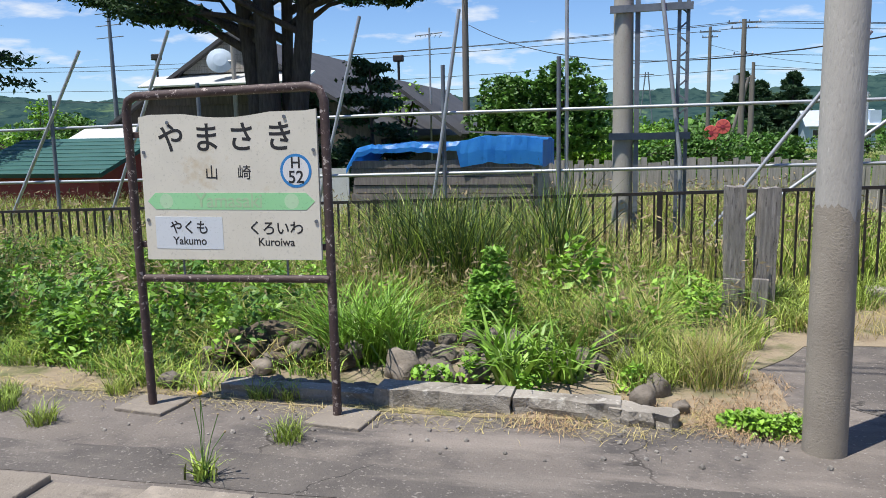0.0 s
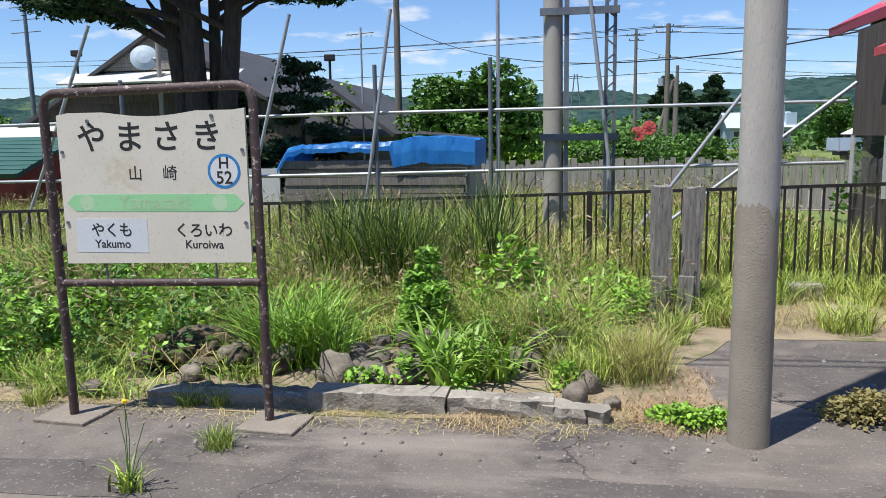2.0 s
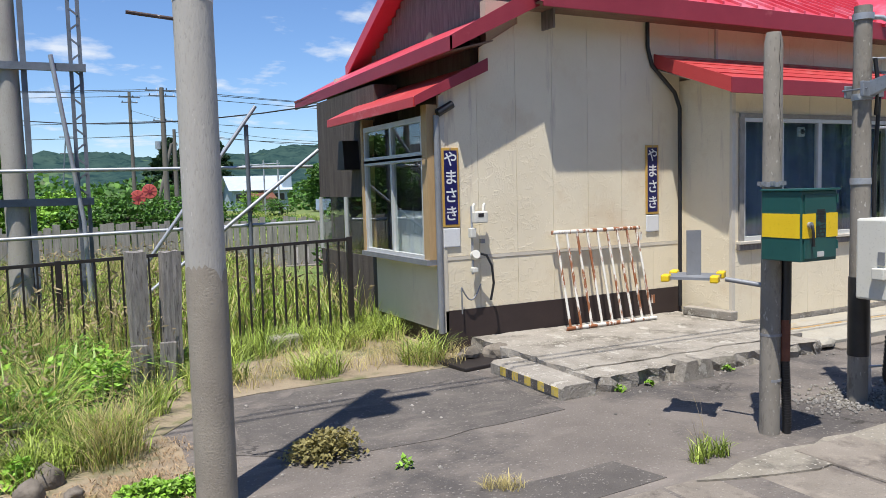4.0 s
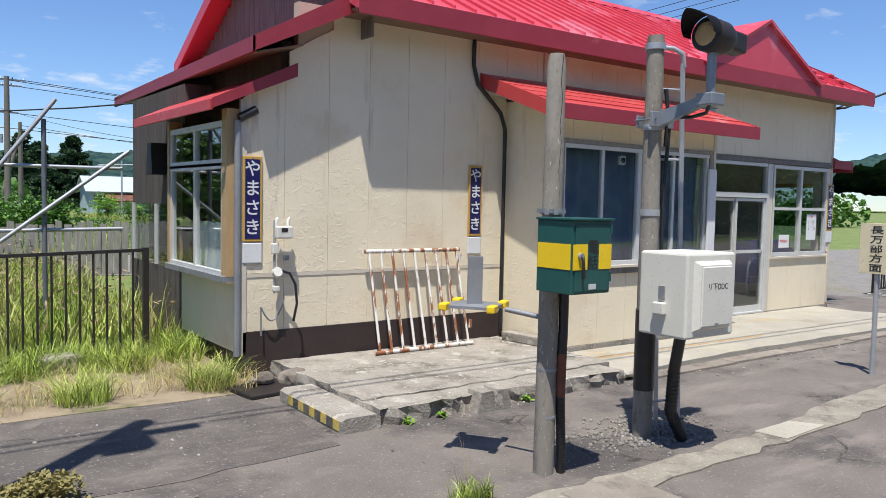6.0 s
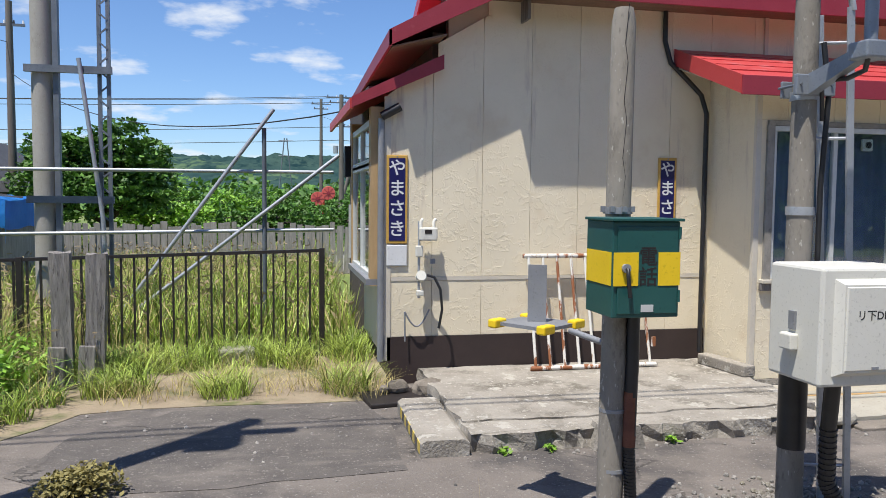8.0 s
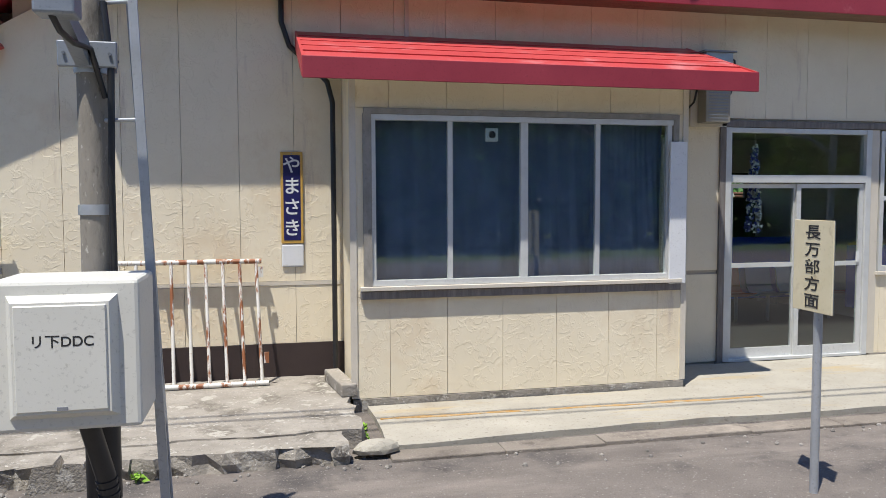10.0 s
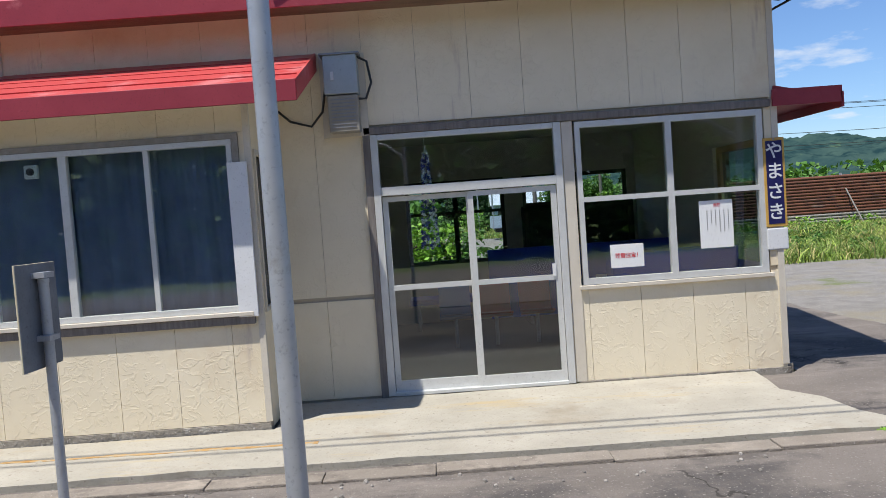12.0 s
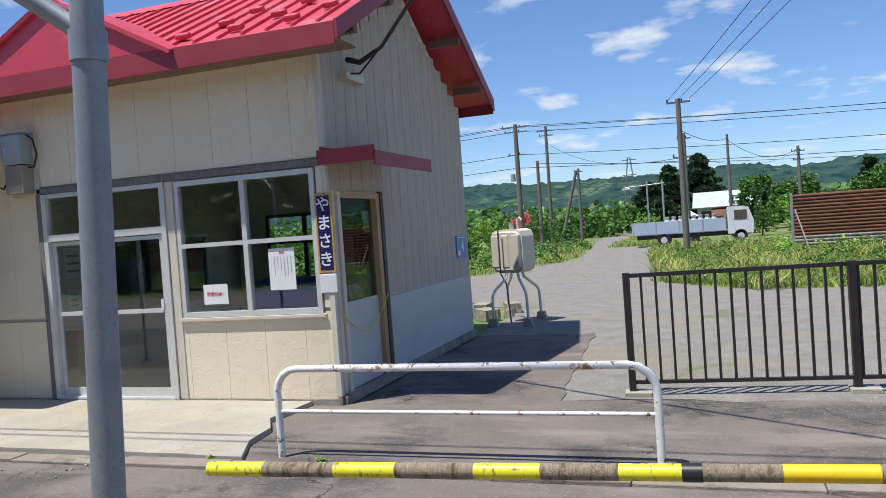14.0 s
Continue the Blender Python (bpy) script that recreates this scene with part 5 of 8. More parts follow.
for x0, x1, y in LADDER_RAILS:
    part("ladder_rail", turned(box(-0.022, 0.022, -0.009, 0.009, 0.0, 3.05, bev=0.003), pose(x0, y, -0.1, 0, math.degrees(math.atan2(x1 - x0, 3.05)), 0)), STEEL, post2)
part("ladder_top", tube([(6.02, LY, 2.93), (6.0, LY, 3.03), (5.94, LY + 0.04, 3.07), (WX + 0.05, WY, 3.08)], 0.02), STEEL, post2)
for z in (0.25, 2.2, 2.75):
    part("rung", tube([(WX + 0.05, WY - 0.03, z), (6.125 - 0.034 * z, LY, z)], 0.01, seg=8), STEEL, post2)
part("cable", tube([(WX + 0.07, WY - 0.06, 2.75), (WX + 0.1, WY - 0.08, 2.45), (WX + 0.085, WY - 0.06, 1.9), (WX + 0.085, WY - 0.06, 1.4)], 0.016), BLACK_RUB, post2)
cab = part("cabinet", box(5.51, 6.09, 4.03, 4.46, 0.885, 1.51, bev=0.018), CABINET_WHITE, post2, "white plastic equipment cabinet with a raised door")
bm = bmesh.new()
lo = [bm.verts.new((x, 4.035, z)) for x, z in ((5.58, 0.94), (6.01, 0.94), (6.01, 1.455), (5.58, 1.455))]
hi = [bm.verts.new((x, 3.975, z)) for x, z in ((5.615, 0.975), (5.975, 0.975), (5.975, 1.42), (5.615, 1.42))]
bm.faces.new(hi)
for k in range(4):
    bm.faces.new((lo[k], lo[(k + 1) % 4], hi[(k + 1) % 4], hi[k]))
bmesh.ops.recalc_face_normals(bm, faces=bm.faces[:])
bmesh.ops.bevel(bm, geom=[e for e in bm.edges if all(v.co.y < 3.98 for v in e.verts)], offset=0.01, segments=2, affect="EDGES")
part("door_panel", bm, CABINET_WHITE, cab)
text_mesh("リ下DDC", 0.058, pose(5.80, 3.9746, 1.265, 90), INK, "letters", cab)
part("badge", box(5.775, 5.815, 3.97, 3.976, 0.985, 1.0), ZINC, cab)
part("latch", box(5.495, 5.512, 4.22, 4.27, 1.16, 1.26), ZINC, cab)
part("latch_cover", box(5.46, 5.512, 4.2, 4.3, 1.05, 1.14, bev=0.01), CABINET_WHITE, cab)
part("vent_cup", tube([(5.98, 4.25, 0.84), (5.98, 4.25, 0.89)], 0.03), BLACK_RUB, cab)
cab.matrix_basis = pose(-0.01, 0.115, -0.018)
part("cabinet_bracket", box(5.70, 5.92, 4.57, 4.68, 1.0, 1.35, bev=0.01), STEEL, post2)
hose = bmesh.new()
path = [(5.80, 4.4, 0.885), (5.86, 4.5, 0.55), (5.90, 4.55, 0.2), (6.0, 4.5, -0.03)]
tube(path, 0.045, hose)
for k in range(20):
    s = 0.35 + 0.65 * k / 20
    i = min(2, int(s * 3))
    q = Vector(path[i]).lerp(Vector(path[i + 1]), s * 3 - i)
    tube([q, q + (Vector(path[i + 1]) - Vector(path[i])).normalized() * 0.012], 0.05, hose, 10)
part("corrugated_hose", hose, BLACK_RUB, post2)

# ---- direction sign, platform poles ----
DXS, DYS = 9.957, 4.886
ds = empty("direction_sign", (0, 0, 0), "cream direction plate on a thin grey steel post", "sign")
part("post", tube([(DXS, DYS, -0.1), (DXS, DYS, 1.58)], 0.027, seg=14), STEEL, ds)
part("cap", tube([(DXS, DYS, 1.58), (DXS, DYS, 1.60)], 0.03, seg=14), STEEL, ds)
DP = pose(DXS, DYS, 1.40, 0, 0, -93)
part("plate", turned(box(-0.19, 0.19, -0.05, -0.04, -0.285, 0.285, bev=0.003), DP), surface("cream_plate", (0.62, 0.55, 0.36), (0.70, 0.63, 0.45), 4, 0.5, 0.05, stain=(0.38, 0.30, 0.18), stain_scale=6), ds, "cream plate with black lettering")
for k, ch in enumerate("長万部方面"):
    text_mesh(ch, 0.095, DP @ pose(0, -0.052, 0.205 - 0.107 * k, 90) @ Matrix.Diagonal((1.6, 1, 1, 1)), INK, "letter", ds)
part("plate_back", turned(box(-0.188, 0.188, -0.0395, -0.036, -0.283, 0.283), DP), STEEL_DARK, ds, "dark grey back of the plate")
for z in (-0.12, 0.22):
    part("clamp", turned(box(-0.05, 0.05, -0.045, 0.035, z - 0.015, z + 0.015), DP), STEEL, ds)
for px0, py0, r, tilt, mt in ((11.62, 3.04, 0.034, 0.0, STEEL), (17.045, 3.15, 0.064, 0.045, STEEL_MID)):
    lp = empty("lamp_pole", (0, 0, 0), "grey-blue painted steel platform pole", "pole", "platform poles")
    part("shaft", tube([(px0 + tilt * z, py0, z) for z in (-0.1, 1.2, 4.6)], [r, r, r * 0.94], seg=20), mt, lp)
    part("arm", tube([(px0 + tilt * 2.7, py0, 2.66), (px0 - 0.06, py0 - 0.05, 2.80), (px0 - 0.30, py0 - 0.22, 3.0), (px0 - 0.8, py0 - 0.5, 3.12)], r * 0.62, seg=14), mt, lp)
    part("collar", tube([(px0 + tilt * 2.6, py0, 2.56), (px0 + tilt * 2.7, py0, 2.68)], r * 1.12, seg=20), mt, lp)
    part("base_plate", tube([(px0, py0, -0.06), (px0, py0, -0.02)], r * 2.2, seg=20), mt, lp)

# ---- guard rail, black railing, barrier bar ----
rail = empty("guard_rail", (0, 0, 0), "white-painted pipe barrier with rust spots", "barrier")
gp = [(15.83, 6.47, -0.1), (15.83, 6.47, 0.52)] + [(15.83 + 0.2 * (1 - math.cos(a)), 6.47, 0.52 + 0.2 * math.sin(a)) for a in (0.4, 0.8, 1.2, 1.57)] + [(18.78 + 0.2 * math.sin(a), 6.49, 0.52 + 0.2 * math.cos(a)) for a in (0, 0.4, 0.8, 1.2, 1.57)] + [(18.98, 6.49, -0.1)]
part("hoop", tube(gp, 0.032, seg=14), GUARD, rail)
part("lower_bar", tube([(15.83, 6.47, 0.355), (18.98, 6.49, 0.355)], 0.017, seg=10), GUARD, rail)


def railing(xa, ya, xb, yb, z0, za, zb, posts, step, name, label, group, thick=1.0):
    """A black bar railing from (xa, ya) to (xb, yb); its top runs from za to zb."""
    rl = empty(name, (0, 0, 0), label, "railing", group)
    ln = math.hypot(xb - xa, yb - ya)

    def at(s):
        return xa + (xb - xa) * s, ya + (yb - ya) * s, za + (zb - za) * s

    ang = math.degrees(math.atan2(yb - ya, xb - xa))
    for s in posts:
        x, y, zt = at(s)
        part("post", turned(box(-0.03 * thick, 0.03 * thick, -0.03 * thick, 0.03 * thick, z0 - 0.1, zt + 0.01, bev=0.004), pose(x, y, 0, 0, 0, ang)), BLACK, rl)
    for lo, hi in ((-0.035 * thick, 0.0), (z0 + 0.09 - za, z0 + 0.125 - za)):
        b = prism([(0, za + lo), (ln, zb + lo), (ln, zb + hi), (0, za + hi)], "y", -0.022, 0.022)
        part("rail", turned(b, pose(xa, ya, 0, 0, 0, ang)), BLACK, rl)
    n = int(ln / step)
    me = mesh_of("baluster", box(-0.0105 * thick, 0.0105 * thick, -0.012 * thick, 0.012 * thick, 0.0, 1.0), BLACK)
    for k in range(1, n):
        x, y, zt = at(k / n)
        if min(abs(k / n - s) for s in posts) * ln < 0.05:
            continue
        ob = new("baluster", me)
        ob.parent = rl
        ob.matrix_basis = pose(x, y, z0 + 0.1, 0, 0, ang) @ Matrix.Diagonal((1, 1, zt - z0 - 0.12, 1))
    return rl


SITE[0] = FENCE
railing(3.33, 9.46, -13.0, 9.42, -0.03, 1.255, 0.80, [0, 0.19, 0.39, 0.59, 0.79, 1.0], 0.131, "platform_railing", "brown-black steel bar railing behind the weeds", "")
SITE[0] = Matrix()
railing(18.56, 8.88, 27.1, 9.6, -0.02, 1.215, 1.24, [0, 0.248, 0.5, 0.75, 1.0], 0.145, "yard_railing", "black steel bar railing beside the gravel yard", "", 1.2)
for k in range(4):
    thing("railing_footing", turned(box(-0.14, 0.14, -0.1, 0.1, -0.08, 0.0, bev=0.01), pose(18.62 + 2.12 * k, 8.88 + 0.18 * k, 0)), CONCRETE, "small concrete footing under a railing post", "footing", "railing footings")
barr = empty("barrier_bar", (0, 0, 0), "straw-wrapped barrier pole with yellow and black bands", "barrier pole")
BYP, BZA, BZB = 3.15, 0.97, 1.03
bands = [(17.57, 17.81, LIME_TAPE), (17.81, 18.10, ROPE_WRAP), (18.10, 18.335, LIME_TAPE), (18.335, 18.62, ROPE_WRAP), (18.62, 18.845, LIME_TAPE), (18.845, 19.095, ROPE_WRAP), (19.095, 19.285, LIME_TAPE), (19.285, 19.345, BLACK_RUB), (19.345, 19.57, ROPE_WRAP), (19.57, 19.825, YELLOW), (19.825, 20.1, ROPE_WRAP), (20.1, 20.35, YELLOW), (20.35, 21.6, ROPE_WRAP)]
for a, b, mt in bands:
    f = [(v - 17.59) / 4 * 0.105 for v in (a, b)]
    part("band", tube([(a, BYP, BZA + f[0]), (b, BYP, BZA + f[1])], 0.027 if mt is not BLACK_RUB else 0.029, seg=14), mt, barr)
part("support_post", tube([(21.5, BYP, -0.1), (21.5, BYP, 1.12)], 0.035), STEEL, barr)

SITE[0] = FENCE
# ---- wooden gate posts ----
for x, y, zt, tilt in ((0.91, 8.50, 1.29, -1.0), (1.17, 8.53, 1.275, 1.5)):
    gp_ = empty("wooden_post", (0, 0, 0), "split and weathered grey timber post", "post", "timber posts")
    bm = bmesh.new()
    bmesh.ops.create_cube(bm, size=1.0)
    bmesh.ops.subdivide_edges(bm, edges=bm.edges[:], cuts=6, use_grid_fill=True)
    for v in bm.verts:
        v.co = Vector((v.co.x * 0.17, v.co.y * 0.17, (v.co.z + 0.5) * (zt + 0.1) - 0.1))
        v.co.x += 0.012 * noise.noise(Vector((v.co.x * 25, v.co.y * 25, v.co.z * 2 + x)))
        v.co.y += 0.012 * noise.noise(Vector((v.co.x * 22 + 5, v.co.y * 22, v.co.z * 2)))
        if v.co.z > zt - 0.02:
            v.co.z += 0.03 * noise.noise(Vector((v.co.x * 14, v.co.y * 14, x)))
    part("timber", turned(bm, pose(x, y, 0, 0, tilt, 6)), POST_WOOD, gp_)
    part("base_splint", turned(box(-0.13, 0.02, -0.14, -0.1, -0.1, 0.42, bev=0.01), pose(x, y, 0, 0, 3, 0)), POST_WOOD, gp_)

SITE[0] = Matrix()
# ---- signs and fittings on the wall ----


def wall_sign(xc, dz):
    s = empty("name_plate", (0, 0, 0), "tall navy enamel station name plate with ochre border", "sign", "name plates on the wall")
    s.matrix_basis = pose(0, 0, dz)
    y = FRONT - 0.022
    part("plate", box(xc - 0.105, xc + 0.105, y, y + 0.018, 1.425, 2.30, bev=0.006), SIGN_GOLD, s, "ochre enamel border plate")
    part("field", box(xc - 0.08, xc + 0.08, y - 0.003, y + 0.004, 1.455, 2.27), SIGN_BLUE, s, "navy field with white letters")
    for k, ch in enumerate("やまさき"):
        text_mesh(ch, 0.175, pose(xc, y - 0.0045, 2.165 - 0.2 * k, 90), WHITE, "letter", s)
    part("lower_plate", box(xc - 0.105, xc + 0.105, y, y + 0.016, 1.20, 1.415, bev=0.012), WHITE, s, "white enamel lower plate")
    part("screw", turned(tube([(0, 0, 0), (0, 0, 0.006)], 0.008, seg=8), pose(xc, y - 0.002, 2.285, 90)), ZINC, s)


for xc, dz in ((3.945, -0.05), (6.855, -0.017), (15.435, 0.0)):
    wall_sign(xc, dz)
gas = empty("gas_meter", (0, 0, 0), "white gas meter with pipes, valve and a black hose", "gas meter")
part("meter", box(4.15, 4.33, FRONT - 0.12, FRONT - 0.02, 1.43, 1.56, bev=0.015), CABINET_WHITE, gas)
part("display", box(4.20, 4.27, FRONT - 0.123, FRONT - 0.115, 1.50, 1.54), BLACK, gas)
for x in (4.17, 4.30):
    part("pipe", tube([(x, FRONT - 0.06, 1.55), (x, FRONT - 0.06, 1.62), (x + 0.02, FRONT - 0.05, 1.64)], 0.017), CABINET_WHITE, gas)
part("riser", tube([(4.155, FRONT - 0.05, 1.62), (4.155, FRONT - 0.05, 0.86)], 0.014), STEEL, gas)
part("box", box(4.12, 4.19, FRONT - 0.09, FRONT - 0.02, 1.27, 1.38, bev=0.01), CABINET_WHITE, gas)
part("regulator", turned(tube([(0, 0, -0.03), (0, 0, 0.03)], 0.05, seg=16), pose(4.17, FRONT - 0.08, 1.08, 70)), CABINET_WHITE, gas)
part("valve", box(4.13, 4.20, FRONT - 0.1, FRONT - 0.03, 0.88, 0.94, bev=0.012), CABINET_WHITE, gas)
part("hose", tube([(4.20, FRONT - 0.08, 1.10), (4.30, FRONT - 0.11, 1.07), (4.36, FRONT - 0.12, 0.95), (4.38, FRONT - 0.12, 0.75), (4.35, FRONT - 0.1, 0.56)], 0.014), BLACK_RUB, gas)
part("fitting", box(4.27, 4.32, FRONT - 0.05, FRONT - 0.01, 1.2, 1.25), ZINC, gas)
ch_pts = [(4.02 + 0.25 * k / 10, FRONT - 0.02, 0.72 - 0.16 * math.sin(math.pi * k / 10) + 0.02 * k / 10) for k in range(11)]
part("chain", tube(ch_pts, 0.009, seg=6), ZINC, gas, "thin steel chain")
part("chain_drop", tube([(4.02, FRONT - 0.02, 0.72), (4.025, FRONT - 0.02, 0.42)], 0.009, seg=6), ZINC, gas)
gas.matrix_basis = pose(0, -0.05, -0.02)
thing("black_conduit", tube([(6.78, FRONT - 0.03, 3.9), (6.78, FRONT - 0.03, 3.5), (6.85, FRONT - 0.03, 3.28), (7.05, FRONT - 0.04, 3.1), (7.2, FRONT - 0.06, 2.95), (7.245, FRONT - 0.10, 2.75), (7.245, FRONT - 0.10, 0.2)], 0.026, seg=10), BLACK_RUB, "black conduit pipe running down the wall", "conduit")
grille = empty("pipe_grille", (0, 0, 0), "rusting white pipe grille leaning on the wall", "grille")
for z, y, xa, xb in ((1.25, 8.235, 5.23, 6.56), (0.14, 7.99, 5.25, 6.61)):
    part("rail", tube([(xa, y, z), (xb, y, z)], 0.024), WHITE_RUST, grille)
for k in range(9):
    f = k / 8
    part("bar", tube([(5.29 + 1.22 * f, 8.23, 1.24), (5.31 + 1.24 * f, 7.995, 0.15)], 0.016, seg=8), WHITE_RUST, grille)
for z, y, x in ((1.10, 8.2, 6.53), (0.32, 8.02, 6.57)):
    part("lug", box(x, x + 0.045, y - 0.008, y + 0.008, z, z + 0.1), WHITE_RUST, grille)
box_e = empty("meter_box", (0, 0, 0), "grey steel electric meter box above a mesh-fronted box", "meter box")
part("back_board", box(11.06, 11.50, FRONT - 0.03, FRONT - 0.002, 2.60, 3.40), TRIM, box_e)
up = part("upper_box", box(11.12, 11.44, FRONT - 0.22, FRONT - 0.03, 2.99, 3.36, bev=0.01), surface("grey_blue_box", (0.30, 0.35, 0.38), (0.36, 0.41, 0.44), 4, 0.4, 0.03), box_e)
part("lock", box(11.19, 11.22, FRONT - 0.235, FRONT - 0.22, 3.12, 3.2), ALU, up)
part("roof_flap", box(11.09, 11.47, FRONT - 0.24, FRONT - 0.02, 3.36, 3.375), ZINC, up)
lowb = part("lower_box", box(11.14, 11.43, FRONT - 0.2, FRONT - 0.03, 2.63, 2.98, bev=0.01), surface("taupe_box", (0.28, 0.26, 0.22), (0.34, 0.32, 0.27), 4, 0.5, 0.05), box_e)
for k in range(9):
    part("slat", box(11.17, 11.40, FRONT - 0.206, FRONT - 0.2, 2.67 + k * 0.033, 2.68 + k * 0.033), ZINC, lowb)
part("cable", tube([(11.44, FRONT - 0.1, 3.35), (11.53, FRONT - 0.1, 3.3), (11.56, FRONT - 0.08, 3.1), (11.50, FRONT - 0.08, 2.95), (11.43, FRONT - 0.1, 2.95)], 0.012, seg=8), BLACK_RUB, box_e)
part("cable", tube([(11.12, FRONT - 0.1, 3.1), (11.07, FRONT - 0.08, 2.85), (10.95, FRONT - 0.05, 2.72), (10.75, FRONT - 0.04, 2.78), (10.62, FRONT - 0.04, 2.9)], 0.012, seg=8), BLACK_RUB, box_e)
note = empty("notice_small", (0, 0, 0), "small white notice with red lettering in the window", "notice")
part("sheet", box(13.785, 14.115, FRONT + 0.014, FRONT + 0.017, 1.13, 1.36), PAPER, note)
text_mesh("落雪注意！", 0.052, pose(13.96, FRONT + 0.012, 1.245, 90), INK_RED, "letters", note)
note2 = empty("notice_large", (0, 0, 0), "white notice with columns of black writing in the window", "notice")
part("sheet", box(14.685, 15.015, FRONT + 0.014, FRONT + 0.017, 1.26, 1.73), PAPER, note2)
text_mesh("危険", 0.035, pose(14.86, FRONT + 0.012, 1.68, 90), INK_RED, "heading", note2)
rnd = random.Random(12)
for k in range(6):
    ln = rnd.uniform(0.15, 0.28)
    x = 14.97 - 0.042 * k
    n = int(ln / 0.022)
    for j in range(n):
        part("writing_mark", box(x - 0.004, x + 0.004, FRONT + 0.0125, FRONT + 0.014, 1.618 - j * 0.022, 1.63 - j * 0.022), INK, note2)

# ---- waiting room ----
crane = empty("paper_crane_string", (0, 0, 0), "hanging strands of folded blue and white paper", "decoration")
rnd = random.Random(5)
part("string", tube([(12.02, FRONT + 0.22, 2.88), (12.02, FRONT + 0.22, 2.4)], 0.004, seg=6), PAPER, crane)
for mt, cnt in ((PAPER, 130), (surface("blue_paper", (0.05, 0.06, 0.25), (0.10, 0.10, 0.36), 6, 0.7, 0.0), 130)):
    fold = bmesh.new()
    for k in range(cnt):
        z = rnd.uniform(1.45, 2.42)
        r = 0.02 + 0.07 * (2.42 - z) / 0.97
        a = rnd.uniform(0, 6.28)
        own = bmesh.new()
        bmesh.ops.create_cone(own, segments=3, radius1=0.022, radius2=0.0, depth=0.035, cap_ends=True)
        merge(fold, turned(own, pose(12.02 + r * math.cos(a), FRONT + 0.22 + r * math.sin(a), z, rnd.uniform(0, 360), rnd.uniform(0, 360), 0)))
    part("folded_paper", fold, mt, crane)
for k, (x, y, mt, rz) in enumerate(((12.25, 10.8, BLUE_PLASTIC, 180), (12.78, 10.8, ORANGE_PLASTIC, 180), (13.32, 10.8, ORANGE_PLASTIC, 180), (13.85, 10.8, BLUE_PLASTIC, 180), (14.38, 10.8, WHITE, 180), (14.9, 10.8, ORANGE_PLASTIC, 180))):
    st = empty("shell_seat", (0, 0, 0), "moulded plastic waiting room seat on a steel stand", "seat", "waiting room seats")
    bm = bmesh.new()
    prof = [(0.18, 0.43), (0.2, 0.45), (0.0, 0.40), (-0.16, 0.42), (-0.22, 0.5), (-0.28, 0.78), (-0.29, 0.8), (-0.3, 0.78), (-0.24, 0.48), (-0.17, 0.39), (0.0, 0.37)]
    prism(prof, "x", -0.21, 0.21, bm)
    part("shell", turned(bm, pose(x, y, 0.02, 0, 0, rz)), mt, st)
    part("leg", turned(tube([(0, 0, 0), (0, 0, 0.38)], 0.025), pose(x, y, 0.02)), STEEL, st)
bench = empty("bench", (0, 0, 0), "low bench covered with blue cloth under the window", "bench")
part("seat", box(11.6, 15.2, 12.3, 12.9, 0.42, 0.5), BLUE_CLOTH, bench)
part("back_cloth", box(12.75, 15.25, 11.25, 11.32, 0.3, 1.24), BLUE_CLOTH, bench)
part("side_cloth", box(13.95, 15.3, 9.0, 9.35, 0.42, 1.22), BLUE_CLOTH, bench)
for x in (11.7, 13.4, 15.1):
    part("leg", box(x, x + 0.05, 12.35, 12.85, 0.02, 0.42), STEEL, bench)
for i, (a, b, c, d) in enumerate(((9.0, 11.0, 1.0, 2.2), (11.6, 13.2, 0.95, 2.3), (13.5, 15.2, 1.0, 2.3))):
    w = tagged(new("window_%d" % (i + 2)), "dark-framed window in the back wall", "window", kind="structure")
    for l, r, e, f in ((a, b, c, c + 0.06), (a, b, d - 0.06, d), (a, a + 0.06, c, d), (b - 0.06, b, c, d), ((a + b) / 2 - 0.04, (a + b) / 2 + 0.04, c, d), (a, b, c + 0.8, c + 0.85)):
        part("window_frame", box(l, r, BACK - 0.09, BACK - 0.04, e, f), BOARD_DARK, w)
inner = tagged(new("window_5"), "aluminium-framed glazed screen in the inner wall", "window", kind="structure")
for a, b, c, d in ((9.7, 12.3, 0.85, 0.91), (9.7, 12.3, 1.98, 2.04), (9.7, 9.76, 0.91, 1.98), (12.24, 12.3, 0.91, 1.98), (10.52, 10.58, 0.91, 1.98), (11.38, 11.44, 0.91, 1.98)):
    part("window_frame", box(11.002, 11.05, a, b, c, d), ALU, inner)
for a, b in ((9.76, 10.52), (10.58, 11.38), (11.44, 12.24)):
    part("pane", box(11.006, 11.012, a, b, 0.91, 1.98), GLASS_DARK, inner)
for k, (ya, za, w, h) in enumerate(((8.72, 1.42, 0.3, 0.42), (9.1, 1.5, 0.3, 0.42), (9.12, 1.05, 0.21, 0.3), (8.75, 1.02, 0.21, 0.3))):
    note = empty("poster", (0, 0, 0), "white notice sheet pinned to the inner wall", "poster", "notices in the waiting room")
    part("sheet", box(11.001, 11.004, ya, ya + w, za, za + h), PAPER, note)
    for q in range(3):
        part("text_bar", box(11.004, 11.0055, ya + 0.04, ya + w - 0.04, za + h * (0.2 + 0.25 * q), za + h * (0.27 + 0.25 * q)), ZINC, note)
thing("counter_box", box(11.06, 11.46, 8.75, 9.45, 0.02, 0.82, bev=0.01), WOOD_TAN, "plain tan wooden box against the inner wall", "box")
screen = empty("dark_screen", (0, 0, 0), "dark green board standing before the back window", "screen")
part("board", box(13.45, 15.25, 13.16, 13.20, 0.5, 1.80), GREEN_BOARD, screen)
